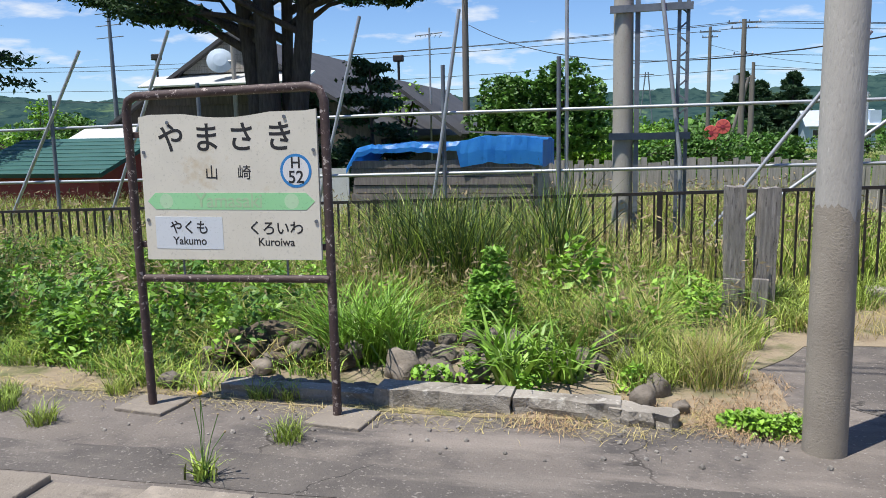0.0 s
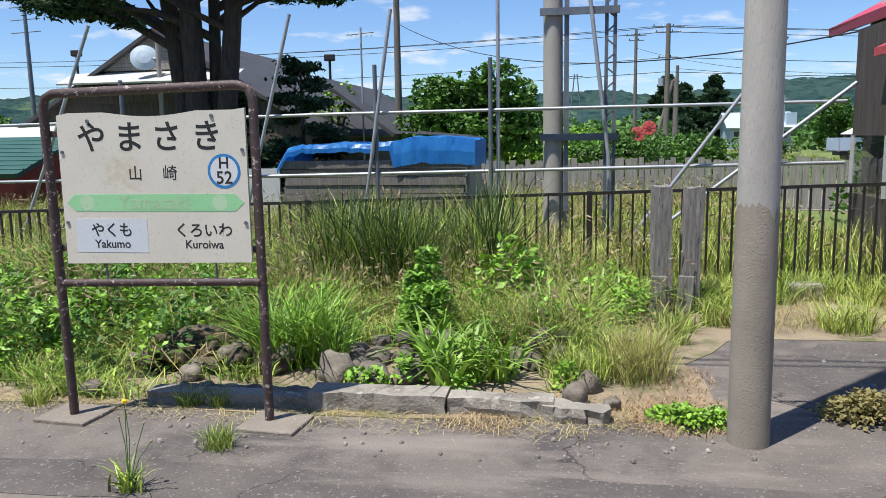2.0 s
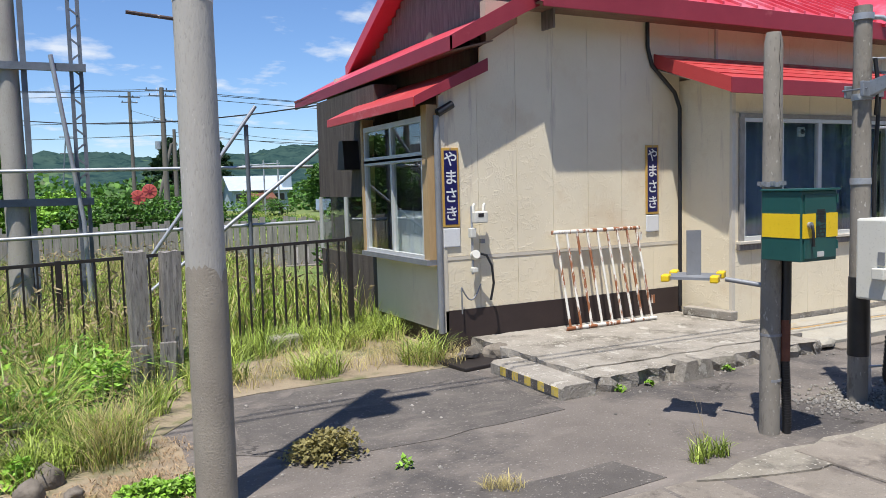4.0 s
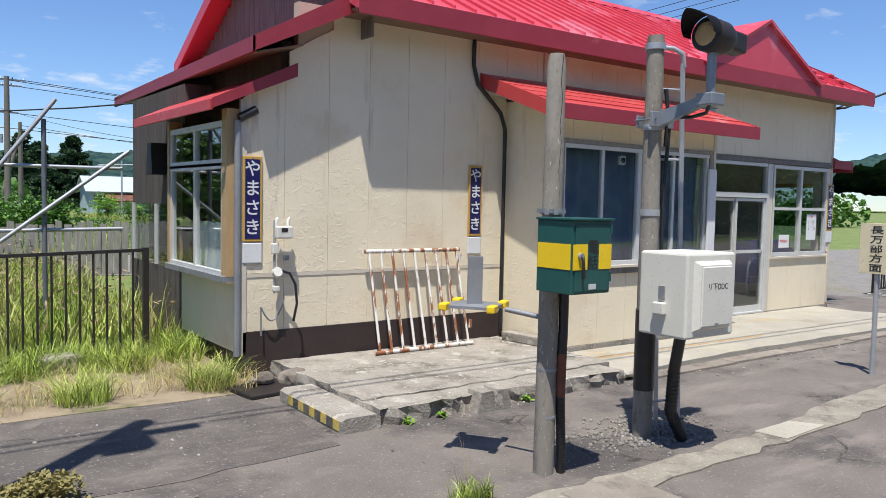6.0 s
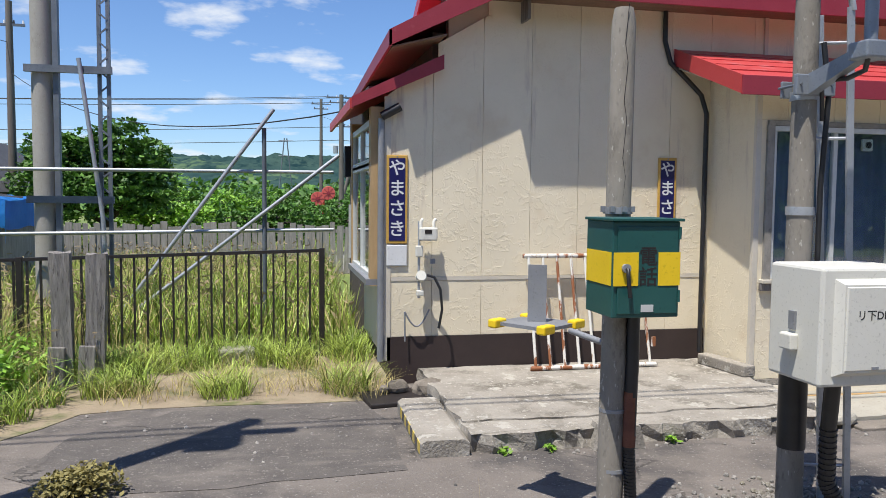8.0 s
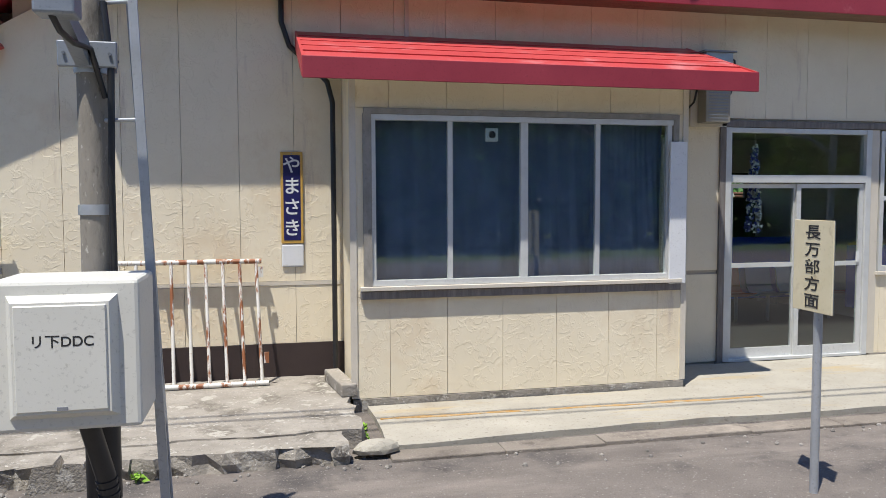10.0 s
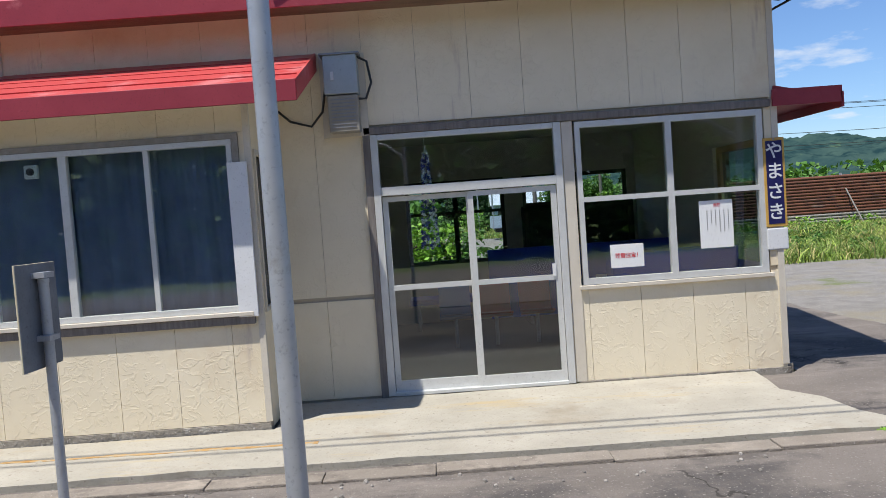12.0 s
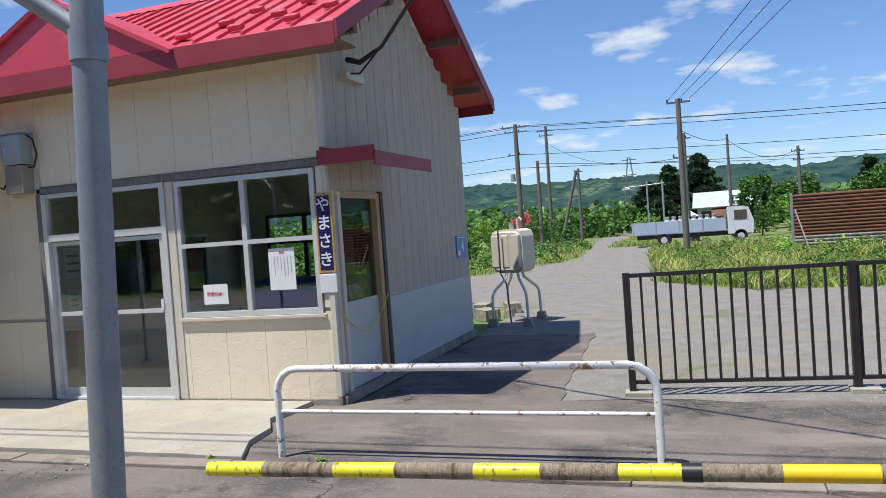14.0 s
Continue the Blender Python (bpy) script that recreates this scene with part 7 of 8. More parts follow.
for k in range(14):
    part("edge_lump", turned(rocky(0.13 + 0.04 * (k % 3), 0.10, 0.06 + 0.02 * (k % 2), 70 + k, 3, 0.55), pose(-2.85 + 0.085 * k, 5.78, 0.02)), ROCK, pond)
thing("earth_mound", turned(rocky(1.25, 0.6, 0.42, 55, 4, 0.85), pose(-2.95, 6.75, 0.0, 0, 0, 20)), HOLLOW, "dark crumbling earth bank at the pond's end", "earth")
for k in range(16):
    thing("clod", turned(rocky(0.16 + 0.05 * (k % 3), 0.13, 0.10 + 0.03 * (k % 4), 210 + k, 3, 0.6), pose(-3.5 + 0.085 * k, 6.42 + 0.09 * math.sin(k * 2.1), 0.04 + 0.05 * (k % 2), 0, 0, 40 * k)), HOLLOW if k % 3 else ROCK, "rough dark lump of earth at the pond's edge", "clod", "pond clods")
rts = bmesh.new()
rr2 = random.Random(66)
for k in range(40):
    ax, ay = rr2.uniform(-3.4, -2.4), rr2.uniform(6.1, 6.9)
    tube([(ax, ay, rr2.uniform(0.05, 0.22)), (ax + rr2.uniform(-0.12, 0.12), ay + rr2.uniform(-0.1, 0.1), rr2.uniform(0.1, 0.26)), (ax + rr2.uniform(-0.2, 0.2), ay + rr2.uniform(-0.15, 0.1), rr2.uniform(0.0, 0.16))], [0.006, 0.005, 0.002], rts, 5)
thing("dead_stems", rts, STRAW, "tangle of dead stems on the mound", "litter", kind="stuff")
rnd = random.Random(31)
stone_meshes = [mesh_of("pond_stone", rocky(1.0, 0.85, 0.75, 80 + k, 3, 0.42), ROCK) for k in range(7)]
spots = [(-2.7 + 0.19 * k, 6.95 + 0.12 * math.sin(k), 0.2) for k in range(15)] + [(-2.8 + 0.21 * k, 6.75 + 0.05 * math.sin(k * 2), 0.22) for k in range(15)]
spots += [(-1.45, 6.2, 0.36), (-1.2, 6.25, 0.3), (-1.6, 6.4, 0.24), (0.05, 5.95, 0.24), (0.15, 6.2, 0.2), (-2.9, 6.15, 0.2), (-3.45, 5.72, 0.2), (-2.95, 6.35, 0.24), (-2.65, 6.5, 0.28), (-2.4, 6.6, 0.26), (0.3, 5.85, 0.14), (-1.75, 6.3, 0.3)]
for sx, sy, s in spots:
    st = new("pond_stone", stone_meshes[rnd.randrange(7)])
    s *= rnd.uniform(0.8, 1.2)
    st.matrix_basis = BANK @ pose(sx, sy, 0.0 + (0.1 if sy > 6.9 else 0), rnd.uniform(-15, 15), rnd.uniform(-15, 15), rnd.uniform(0, 360)) @ Matrix.Diagonal((s, s, s * rnd.uniform(0.8, 1.3), 1))
    tagged(st, "rounded grey-brown field stone round the pond", "stone", "pond stones")
SITE[0] = Matrix()
# pebbles on the paving
pb = bmesh.new()
for k in range(260):
    zone = rnd.choice(((-4, 1, 4.9, 5.6), (1.2, 4, 5.0, 8.0), (4.5, 7.5, 5.9, 6.4), (5.2, 6.6, 4.5, 5.3), (8, 15, 5.7, 6.2)))
    own = bmesh.new()
    bmesh.ops.create_icosphere(own, subdivisions=1, radius=rnd.uniform(0.008, 0.022))
    merge(pb, turned(own, pose(rnd.uniform(zone[0], zone[1]), rnd.uniform(zone[2], zone[3]), PLAT_Z + 0.004, rnd.uniform(0, 90), rnd.uniform(0, 90), 0)))
thing("pebbles", pb, surface("pebble", (0.18, 0.165, 0.15), (0.30, 0.28, 0.25), 20, 0.9, 0.0, island=0.4), "scattered small pebbles on the paving", "pebbles", kind="stuff")

SITE[0] = BANK
# ---- pipe snow fence and steel mast behind the railing ----
PYF = 12.2


def pf(x, z):
    return (x * 1.055, PYF, 1.81 + (z - 1.81) * 1.055)


pipes = empty("pipe_fence", (0, 0, 0), "scaffold-pipe snow fence with raking braces", "fence")
part("rail", tube([pf(-14, 2.0), pf(-3.44, 2.14), pf(3.55, 2.17)], 0.026), STEEL, pipes)
part("rail", tube([pf(-14, 1.13), pf(-3, 1.28), pf(3.55, 1.38)], 0.026), STEEL, pipes)
for x, zt in ((-9.29, 2.6), (-2.71, 2.81), (-1.08, 2.86), (2.62, 2.75), (-6.6, 2.7)):
    a = pf(x, zt)
    part("post", tube([(a[0], PYF - 0.04, -0.1), (a[0], PYF - 0.04, a[2])], 0.032), STEEL_DARK, pipes)
a = pf(-0.98, 4.3)
part("post", tube([(a[0], PYF + 0.05, -0.1), (a[0], PYF + 0.05, a[2])], 0.028), STEEL, pipes)
for xa, za, xb, zb in ((-10.05, 0.88, -8.62, 3.27), (-8.19, 0.84, -7.01, 3.5), (-2.83, 1.18, -2.45, 3.55), (-4.9, 0.0, -3.91, 3.54), (1.43, 1.19, 2.75, 3.0), (1.2, 0.5, 3.62, 2.4), (-12.4, 0.6, -10.9, 2.9)):
    a, b2 = Vector(pf(xa, za)), Vector(pf(xb, zb))
    low = a + (a - b2) * ((a.z + 0.1) / max(b2.z - a.z, 0.1))
    part("brace", tube([low - Vector((0, 0.09, 0)), b2 - Vector((0, 0.09, 0))], 0.028), STEEL, pipes)
mast = empty("concrete_mast", (0, 0, 0), "concrete mast tied to a lattice steel column", "mast")
MXA, MXB = -0.22 * 1.055, 0.55 * 1.055
part("column", tube([(MXA, PYF + 0.3, -0.1), (MXA - 0.03, PYF + 0.3, 7.5)], [0.155, 0.125], seg=20), CONCRETE_POLE, mast)
part("cable_duct", box(MXA + 0.15, MXA + 0.22, PYF + 0.2, PYF + 0.3, 0.3, 6.5), STEEL_DARK, mast)
for dx in (-0.06, 0.06):
    part("angle", box(MXB + dx - 0.025, MXB + dx + 0.025, PYF + 0.2, PYF + 0.25, -0.1, 5.2), STEEL_DARK, mast)
for k in range(26):
    part("lacing", turned(box(-0.07, 0.07, -0.006, 0.006, -0.012, 0.012), pose(MXB, PYF + 0.2, 0.1 + 0.2 * k, 0, 40 if k % 2 else -40)), STEEL_DARK, mast)
for z in (1.76, 3.55):
    part("tie", box(MXA - 0.2, MXB + 0.12, PYF + 0.12, PYF + 0.18, z - 0.05, z + 0.05), STEEL_DARK, mast)
part("brace", tube([(MXB + 0.02, PYF + 0.1, 0.2), (MXB - 0.02, PYF + 0.1, 1.5), (MXB - 0.3, PYF + 0.1, 3.7)], 0.03), STEEL, mast)

# ---- board fence and covered stack ----
bf = empty("board_fence", (0, 0, 0), "old grey upright-board fence with uneven tops", "fence")
rnd = random.Random(77)
bmes = [mesh_of("board", box(-0.075, 0.075, -0.012, 0.012, 0, 1.0), WOOD_FENCE) for _ in range(1)]
bx_ = -7.0
while bx_ < 8.2:
    w = rnd.uniform(0.75, 1.15)
    ob = new("board", bmes[0])
    ob.parent = bf
    ob.matrix_basis = pose(bx_, 20.2 + rnd.uniform(-0.02, 0.02), -0.08, 0, rnd.uniform(-1.5, 1.5)) @ Matrix.Diagonal((w, 1, rnd.uniform(1.14, 1.3), 1))
    bx_ += 0.15 * w + rnd.uniform(0.008, 0.03)
for z in (0.4, 0.95):
    part("rail", box(-7.0, 8.2, 20.22, 20.27, z, z + 0.08), WOOD_FENCE, bf)
stack = empty("covered_stack", (0, 0, 0), "low timber stack under a blue tarpaulin", "stack")
for k in range(8):
    part("timber", box(-5.65 + 0.03 * (k % 3), -2.0 + 0.05 * (k % 2), 15.53 - 0.02 * (k % 2), 15.72, 0.05 + 0.165 * k, 0.2 + 0.165 * k), WOOD_GREY, stack)
part("end_board", box(-1.95, -1.88, 15.65, 17.6, -0.05, 1.25), WOOD_FENCE, stack)
bm = bmesh.new()
nx, ny = 54, 14
vs = []
for i in range(nx + 1):
    row = []
    for j in range(ny + 1):
        u, v = i / nx, max(0, j - 2) / (ny - 2)
        xx, yy2 = -5.72 + 3.95 * min(1, u * 1.04), 15.5 + 2.1 * v - 0.05 * (j < 2)
        top = 1.56 + 0.22 * min(1, u * 1.5) - 0.10 * max(0, u - 0.7) / 0.3 + 0.05 * math.sin(u * 9)
        drop = (0.15 + 0.10 * abs(noise.noise(Vector((xx * 2.5, 1, 1)))) + (0.34 if u > 0.56 else 0.0)) * (2 - j) / 2 if j < 2 else 0.0
        if u > 0.962:
            drop += 0.5 * (u - 0.962) / 0.038
        if u < 0.05:
            drop += 0.3 * (0.05 - u) / 0.05
        fold = 0.05 * noise.noise(Vector((xx * 2.2, yy2 * 2.2, 0))) + 0.045 * abs(noise.noise(Vector((xx * 5, yy2 * 5, 9))))
        row.append(bm.verts.new((xx + 0.3 * fold, yy2 - 0.8 * abs(fold) * (j < 3), top - drop + fold)))
    vs.append(row)
for i in range(nx):
    for j in range(ny):
        bm.faces.new((vs[i][j], vs[i + 1][j], vs[i + 1][j + 1], vs[i][j + 1]))
bmesh.ops.solidify(bm, geom=bm.faces[:], thickness=0.012)
part("tarpaulin", bm, TARP, stack, "wrinkled bright blue tarpaulin")
for xx, yy2, zz in ((-3.0, 16.0, 1.86), (-2.5, 16.2, 1.84), (-2.2, 16.1, 1.8)):
    part("weight_board", turned(box(-0.5, 0.5, -0.05, 0.05, 0, 0.03), pose(xx, yy2, zz, 0, 5, 12)), WOOD_GREY, stack)
thing("tin_fence", box(-7.6, -5.85, 15.9, 15.95, -0.05, 1.2), ALU, "pale corrugated tin sheet beside the stack", "sheet")

# ---- houses ----


def house(name, x0, x1, y0, y1, eave, ridge, wall_m, roof_m, label, over=0.4, along="y"):
    hs = empty(name, (0, 0, 0), label, "house")
    xm, ym = (x0 + x1) / 2, (y0 + y1) / 2
    part("wall", box(x0, x1, y0, y1, -0.1, eave), wall_m, hs)
    if along == "y":
        part("gable", prism([(x0, eave), (x1, eave), (xm, ridge - 0.1)], "y", y0, y1), wall_m, hs)
        sl = (ridge - eave) / (xm - x0)
        for s in (-1, 1):
            e = xm + s * (xm - x0 + over)
            part("roof", slab([(xm, y0 - over, ridge), (e, y0 - over, eave - sl * over), (e, y1 + over, eave - sl * over), (xm, y1 + over, ridge)], 0.12), roof_m, hs)
    else:
        part("gable", prism([(y0, eave), (y1, eave), (ym, ridge - 0.1)], "x", x0, x1), wall_m, hs)
        sl = (ridge - eave) / (ym - y0)
        for s in (-1, 1):
            e = ym + s * (ym - y0 + over)
            part("roof", slab([(x0 - over, ym, ridge), (x0 - over, e, eave - sl * over), (x1 + over, e, eave - sl * over), (x1 + over, ym, ridge)], 0.1), roof_m, hs)
    return hs


def house_window(hs, x0, x1, y, z0, z1):
    w = part("window", box(x0, x1, y - 0.05, y, z0, z1), ALU, hs)
    part("pane", box(x0 + 0.06, x1 - 0.06, y - 0.06, y - 0.045, z0 + 0.06, z1 - 0.06), BOARD_DARK, w)


old = house("old_farmhouse", -19.7, -8.1, 26, 38, 2.05, 5.55, BOARD_DARK, ROOF_GREY, "weathered old wooden farmhouse with a broad dark roof", 0.3)
part("porch_roof", slab([(-17.1, 25.0, 3.75), (-10.8, 25.0, 3.75), (-10.8, 26.0, 4.15), (-17.1, 26.0, 4.15)], 0.06), ALU, old, "pale corrugated porch roof")
part("dark_band", box(-17.0, -10.9, 25.9, 25.98, 3.1, 3.7), BOARD_DARK, old)
part("lower_porch", slab([(-20.0, 24.6, 1.9), (-15.5, 24.6, 1.9), (-15.5, 25.9, 2.4), (-20.0, 25.9, 2.4)], 0.06), ALU, old)
for k in range(10):
    z = 4.2 + 0.12 * k
    hw = (5.40 - z) / 3.5 * 5.75
    part("clapboard", box(-13.9 - hw, -13.9 + hw, 25.95, 26.0 - 0.012, z, z + 0.11), WOOD_FENCE, old)
for xq in (-16.6, -14.6, -12.6):
    house_window(old, xq, xq + 1.3, 25.95, 0.9, 1.9)
part("right_slope", slab([(-8.6, 27, 3.9), (-5.9, 27, 1.9), (-5.9, 36, 1.9), (-8.6, 36, 3.9)], 0.12), ROOF_GREY, old)
dish = empty("satellite_dish", (0, 0, 0), "pale blue satellite dish on a wooden mast", "satellite dish")
dm = bmesh.new()
bmesh.ops.create_uvsphere(dm, u_segments=24, v_segments=12, radius=0.9)
bmesh.ops.delete(dm, geom=[v for v in dm.verts if v.co.z < 0.75], context="VERTS")
bmesh.ops.solidify(dm, geom=dm.faces[:], thickness=0.02)
part("reflector", turned(dm, pose(-14.0, 25.3, 4.55, 70, 0, 25) @ pose(0, 0, -0.8)), PALE_BLUE, dish)
part("mast", tube([(-13.55, 25.4, -0.1), (-13.55, 25.4, 5.2)], 0.08), WOOD_FENCE, dish)
part("bracket", tube([(-13.55, 25.4, 4.5), (-14.0, 25.35, 4.55)], 0.03), STEEL, dish)
shed = house("red_shed", -16.6, -12.75, 17, 21.5, 1.18, 1.95, BARN_RED, ROOF_GREEN, "low red shed with a green metal roof", 0.25, "x")
for k in range(9):
    s = k / 9
    part("roof_batten", tube([(-16.85, 16.75 + 2.5 * s, 1.10 + 0.85 * s), (-12.5, 16.75 + 2.5 * s, 1.10 + 0.85 * s)], 0.025, seg=6), ROOF_GREEN, shed)
bl = house("blue_house", 16.5, 22.6, 86, 91.5, 2.35, 3.75, PALE_BLUE, ROOF_PALE, "pale blue house with a light metal roof", 0.45, "x")
for xq in (16.8, 21.0):
    house_window(bl, xq, xq + 1.2, 86, 0.9, 1.8)
part("entrance", box(18.2, 20.5, 84.2, 86, -0.1, 1.2), SIDING_BROWN, bl)
part("porch_roof", slab([(17.9, 83.8, 1.2), (20.8, 83.8, 1.2), (20.8, 86, 1.95), (17.9, 86, 1.95)], 0.1), RUST_SHEET, bl)
part("roof_box", box(22.0, 23.0, 86.0, 87.2, 2.35, 3.6), PALE_BLUE, bl)

# ---- trees ----


def limb_set(bm, root, tip, r0, r1, bend, seed):
    r = random.Random(seed)
    pts = []
    for k in range(5):
        s = k / 4
        q = Vector(root).lerp(Vector(tip), s)
        q += Vector((r.uniform(-bend, bend), r.uniform(-bend, bend), bend * math.sin(math.pi * s))) * (0 if k in (0, 4) else 1)
        pts.append(q)
    tube(pts, [r0 + (r1 - r0) * k / 4 for k in range(5)], bm, 7)
    return pts


def conifer(name, x, y, z0, hgt, rad, trunks, seed, label, skirt_z, leaves=26, tall=0.55, size=0.16):
    t = empty(name, (0, 0, 0), label, "tree")
    r = random.Random(seed)
    g = np.random.default_rng(seed)
    tb = bmesh.new()
    for dx, tr in trunks:
        tube([(x + dx, y, z0), (x + dx * 1.1, y, z0 + hgt * 0.3), (x + dx * 0.6, y, z0 + hgt * 0.7), (x, y, z0 + hgt)], [tr, tr * 0.85, tr * 0.5, 0.02], tb, 12)
    part("trunk", tb, BARK, t)
    lb = bmesh.new()
    cs = []
    n = int(hgt * 9)
    for k in range(n):
        s = (k + r.random()) / n
        z = skirt_z + (z0 + hgt - skirt_z) * s
        a = r.uniform(0, 6.283)
        ln = rad * (1 - s) ** tall * r.uniform(0.65, 1.1) + 0.15
        tip = (x + ln * math.cos(a), y + ln * math.sin(a), z - 0.1 * ln + r.uniform(-0.1, 0.25))
        pts = limb_set(lb, (x + 0.2 * math.cos(a), y + 0.2 * math.sin(a), z), tip, 0.05 * (1 - s) + 0.015, 0.008, 0.06 * ln, seed * 100 + k)
        for q, w in ((0.35, 0.5), (0.5, 0.8), (0.65, 1.0), (0.8, 0.9), (0.92, 0.7), (1.0, 0.45)):
            c = Vector(pts[0]).lerp(Vector(pts[-1]), q)
            m = int(leaves * w)
            off = g.normal(0, 1, (m, 3)) * np.array([0.24 * w, 0.24 * w, 0.07]) * (0.5 + 0.28 * ln)
            cs.append(off + np.array(c))
    part("branchwork", lb, BARK, t)
    cs = np.concatenate(cs)
    cr = new("crown", leaves_mesh("crown", cs, g.uniform(size * 0.5, size, len(cs)), g, NEEDLES, 0.3, 2.4))
    cr.parent = t
    return t


def broadleaf(name, lumps, x, y, seed, label, material, size=0.2, dens=260, trunk=0.12):
    """A round tree: trunk, limbs to every lump, and leaves over and inside the lumps."""
    t = empty(name, (0, 0, 0), label, "tree")
    g = np.random.default_rng(seed)
    tb = bmesh.new()
    cs = []
    zb = min(c[2] for c in lumps) - 0.3
    tube([(x, y, -0.1), (x + 0.05, y, max(0.4, zb * 0.6)), (x, y, max(0.8, zb))], [trunk * 1.3, trunk, trunk * 0.8], tb, 10)
    for k, (cx, cy, cz, r) in enumerate(lumps):
        limb_set(tb, (x, y, max(0.6, zb * 0.7)), (cx, cy, cz), trunk * 0.6, 0.02, 0.15, seed * 50 + k)
        m = int(dens * r * r)
        d = g.normal(0, 1, (m, 3))
        d /= np.linalg.norm(d, axis=1)[:, None]
        rr_ = r * (0.6 + 0.42 * g.uniform(0, 1, m) ** 0.5)
        q = d * rr_[:, None] * np.array([1, 1, 0.8])
        q += 0.18 * r * np.sin(d * 7 + k)
        cs.append(q + np.array([cx, cy, cz]))
    part("trunk", tb, BARK, t)
    cs = np.concatenate(cs)
    cs = cs[cs[:, 2] > 0.05]
    cr = new("crown", leaves_mesh("crown", cs, g.uniform(size * 0.6, size * 1.3, len(cs)), g, material, 0.5, 1.5))
    cr.parent = t
    return t


def lumps_in(x, y, z0, z1, rx, n, seed, r0=0.5, r1=1.0):
    r = random.Random(seed)
    out = []
    for k in range(n):
        a, s = r.uniform(0, 6.283), math.sqrt(r.random())
        zz = r.random()
        taper = math.sqrt(max(0.05, 1 - (zz - 0.25) ** 2 / 0.7))
        out.append((x + rx * s * taper * math.cos(a), y + rx * s * taper * math.sin(a) * 0.8, z0 + (z1 - z0) * zz, r.uniform(r0, r1)))
    return out


def garden_conifer(x, y, seed):
    """An old conifer with a bundle of stems, heavy bare limbs and flat sprays of needles."""
    t = empty("big_spruce", (0, 0, 0), "large dark conifer with several stems and layered boughs", "tree")
    r = random.Random(seed)
    g = np.random.default_rng(seed)
    tb = bmesh.new()
    stems = []
    for dx, dy, rr_, lean in ((-0.58, 0.1, 0.21, -0.5), (-0.12, -0.15, 0.26, -0.1), (0.2, 0.2, 0.15, 0.15), (0.56, 0.0, 0.24, 0.7)):
        pts = [(x + dx * 0.7, y + dy, -0.1), (x + dx * 0.9, y + dy, 2.2), (x + dx + lean * 0.4, y + dy, 5.0), (x + dx + lean, y + dy, 11.5)]
        tube(pts, [rr_ * 1.15, rr_, rr_ * 0.8, 0.05], tb, 14)
        stems.append(pts)
    for v in tb.verts:
        n = noise.noise(Vector((v.co.x * 5, v.co.y * 5, v.co.z * 0.8)))
        v.co.x += 0.05 * n
        v.co.y += 0.05 * n
    part("trunk", tb, BARK, t)
    lb = bmesh.new()
    cs = []
    for k in range(74):
        st = stems[k % 4]
        z = 3.9 + 7.2 * (k / 74) ** 1.1
        sx = st[2][0] + (st[3][0] - st[2][0]) * max(0, (z - 5) / 6.5)
        a = r.uniform(0, 6.283) if k > 10 else (r.choice((0, math.pi)) + r.uniform(-0.6, 0.6))
        ln = r.uniform(2.4, 4.6) * (1 - 0.5 * (z - 3.9) / 8)
        rise = r.uniform(0.3, 1.5) if z < 5.2 else r.uniform(-0.3, 0.9)
        pts = limb_set(lb, (sx, st[1][1], z), (sx + ln * math.cos(a), st[1][1] + ln * math.sin(a), z + rise), r.uniform(0.06, 0.12), 0.015, 0.09 * ln, seed * 10 + k)
        for q in np.linspace(0.35 if z > 5 else 0.55, 1.0, 8):
            c = Vector(pts[0]).lerp(Vector(pts[-1]), q)
            for _ in range(3):
                ca = a + r.uniform(-1.1, 1.1)
                sl = r.uniform(0.25, 0.75) * (1.25 - 0.5 * q)
                e = np.array([c.x + sl * math.cos(ca), c.y + sl * math.sin(ca), c.z + r.uniform(-0.12, 0.12)])
                if e[2] < 4.35 and r.random() < 0.9 or e[2] < 3.9:
                    continue
                m = 44
                w = g.uniform(0, 1, m)[:, None]
                cs.append(np.array([[c.x, c.y, c.z]]) * (1 - w) + e * w + g.normal(0, 1, (m, 3)) * np.array([0.1, 0.1, 0.045]))
    part("branchwork", lb, BARK, t)
    cs = np.concatenate(cs)
    cr = new("crown", leaves_mesh("crown", cs, g.uniform(0.04, 0.085, len(cs)), g, NEEDLES, 0.5, 2.6))
    cr.parent = t


garden_conifer(-8.15, 17.5, 5)
conifer("low_spruce", -8.1, 18.6, -0.1, 3.0, 1.3, [(0, 0.08)], 61, "small dark conifer beside the big one", 0.5, 60, 0.55, 0.09)
conifer("low_spruce", -5.9, 17.6, -0.1, 3.6, 0.9, [(0, 0.08)], 6, "small dark conifer beside the big one", 0.6, 40, 0.55, 0.09)
conifer("edge_spruce", -19.2, 18.0, -0.1, 11, 3.0, [(0, 0.25)], 7, "dark conifer at the end of the garden", 3.9, 60, 0.55, 0.1)
broadleaf("round_tree", lumps_in(-3.5, 29, 1.5, 3.6, 2.6, 40, 8, 0.6, 1.0), -3.2, 29, 8, "round deep green broadleaf tree", LEAF_DEEP, 0.13, 900)
broadleaf("garden_tree", lumps_in(-8.6, 29, 1.6, 3.8, 0.9, 8, 9, 0.3, 0.55), -8.6, 29, 9, "slender light green garden tree", LEAF_BRIGHT, 0.13, 500)
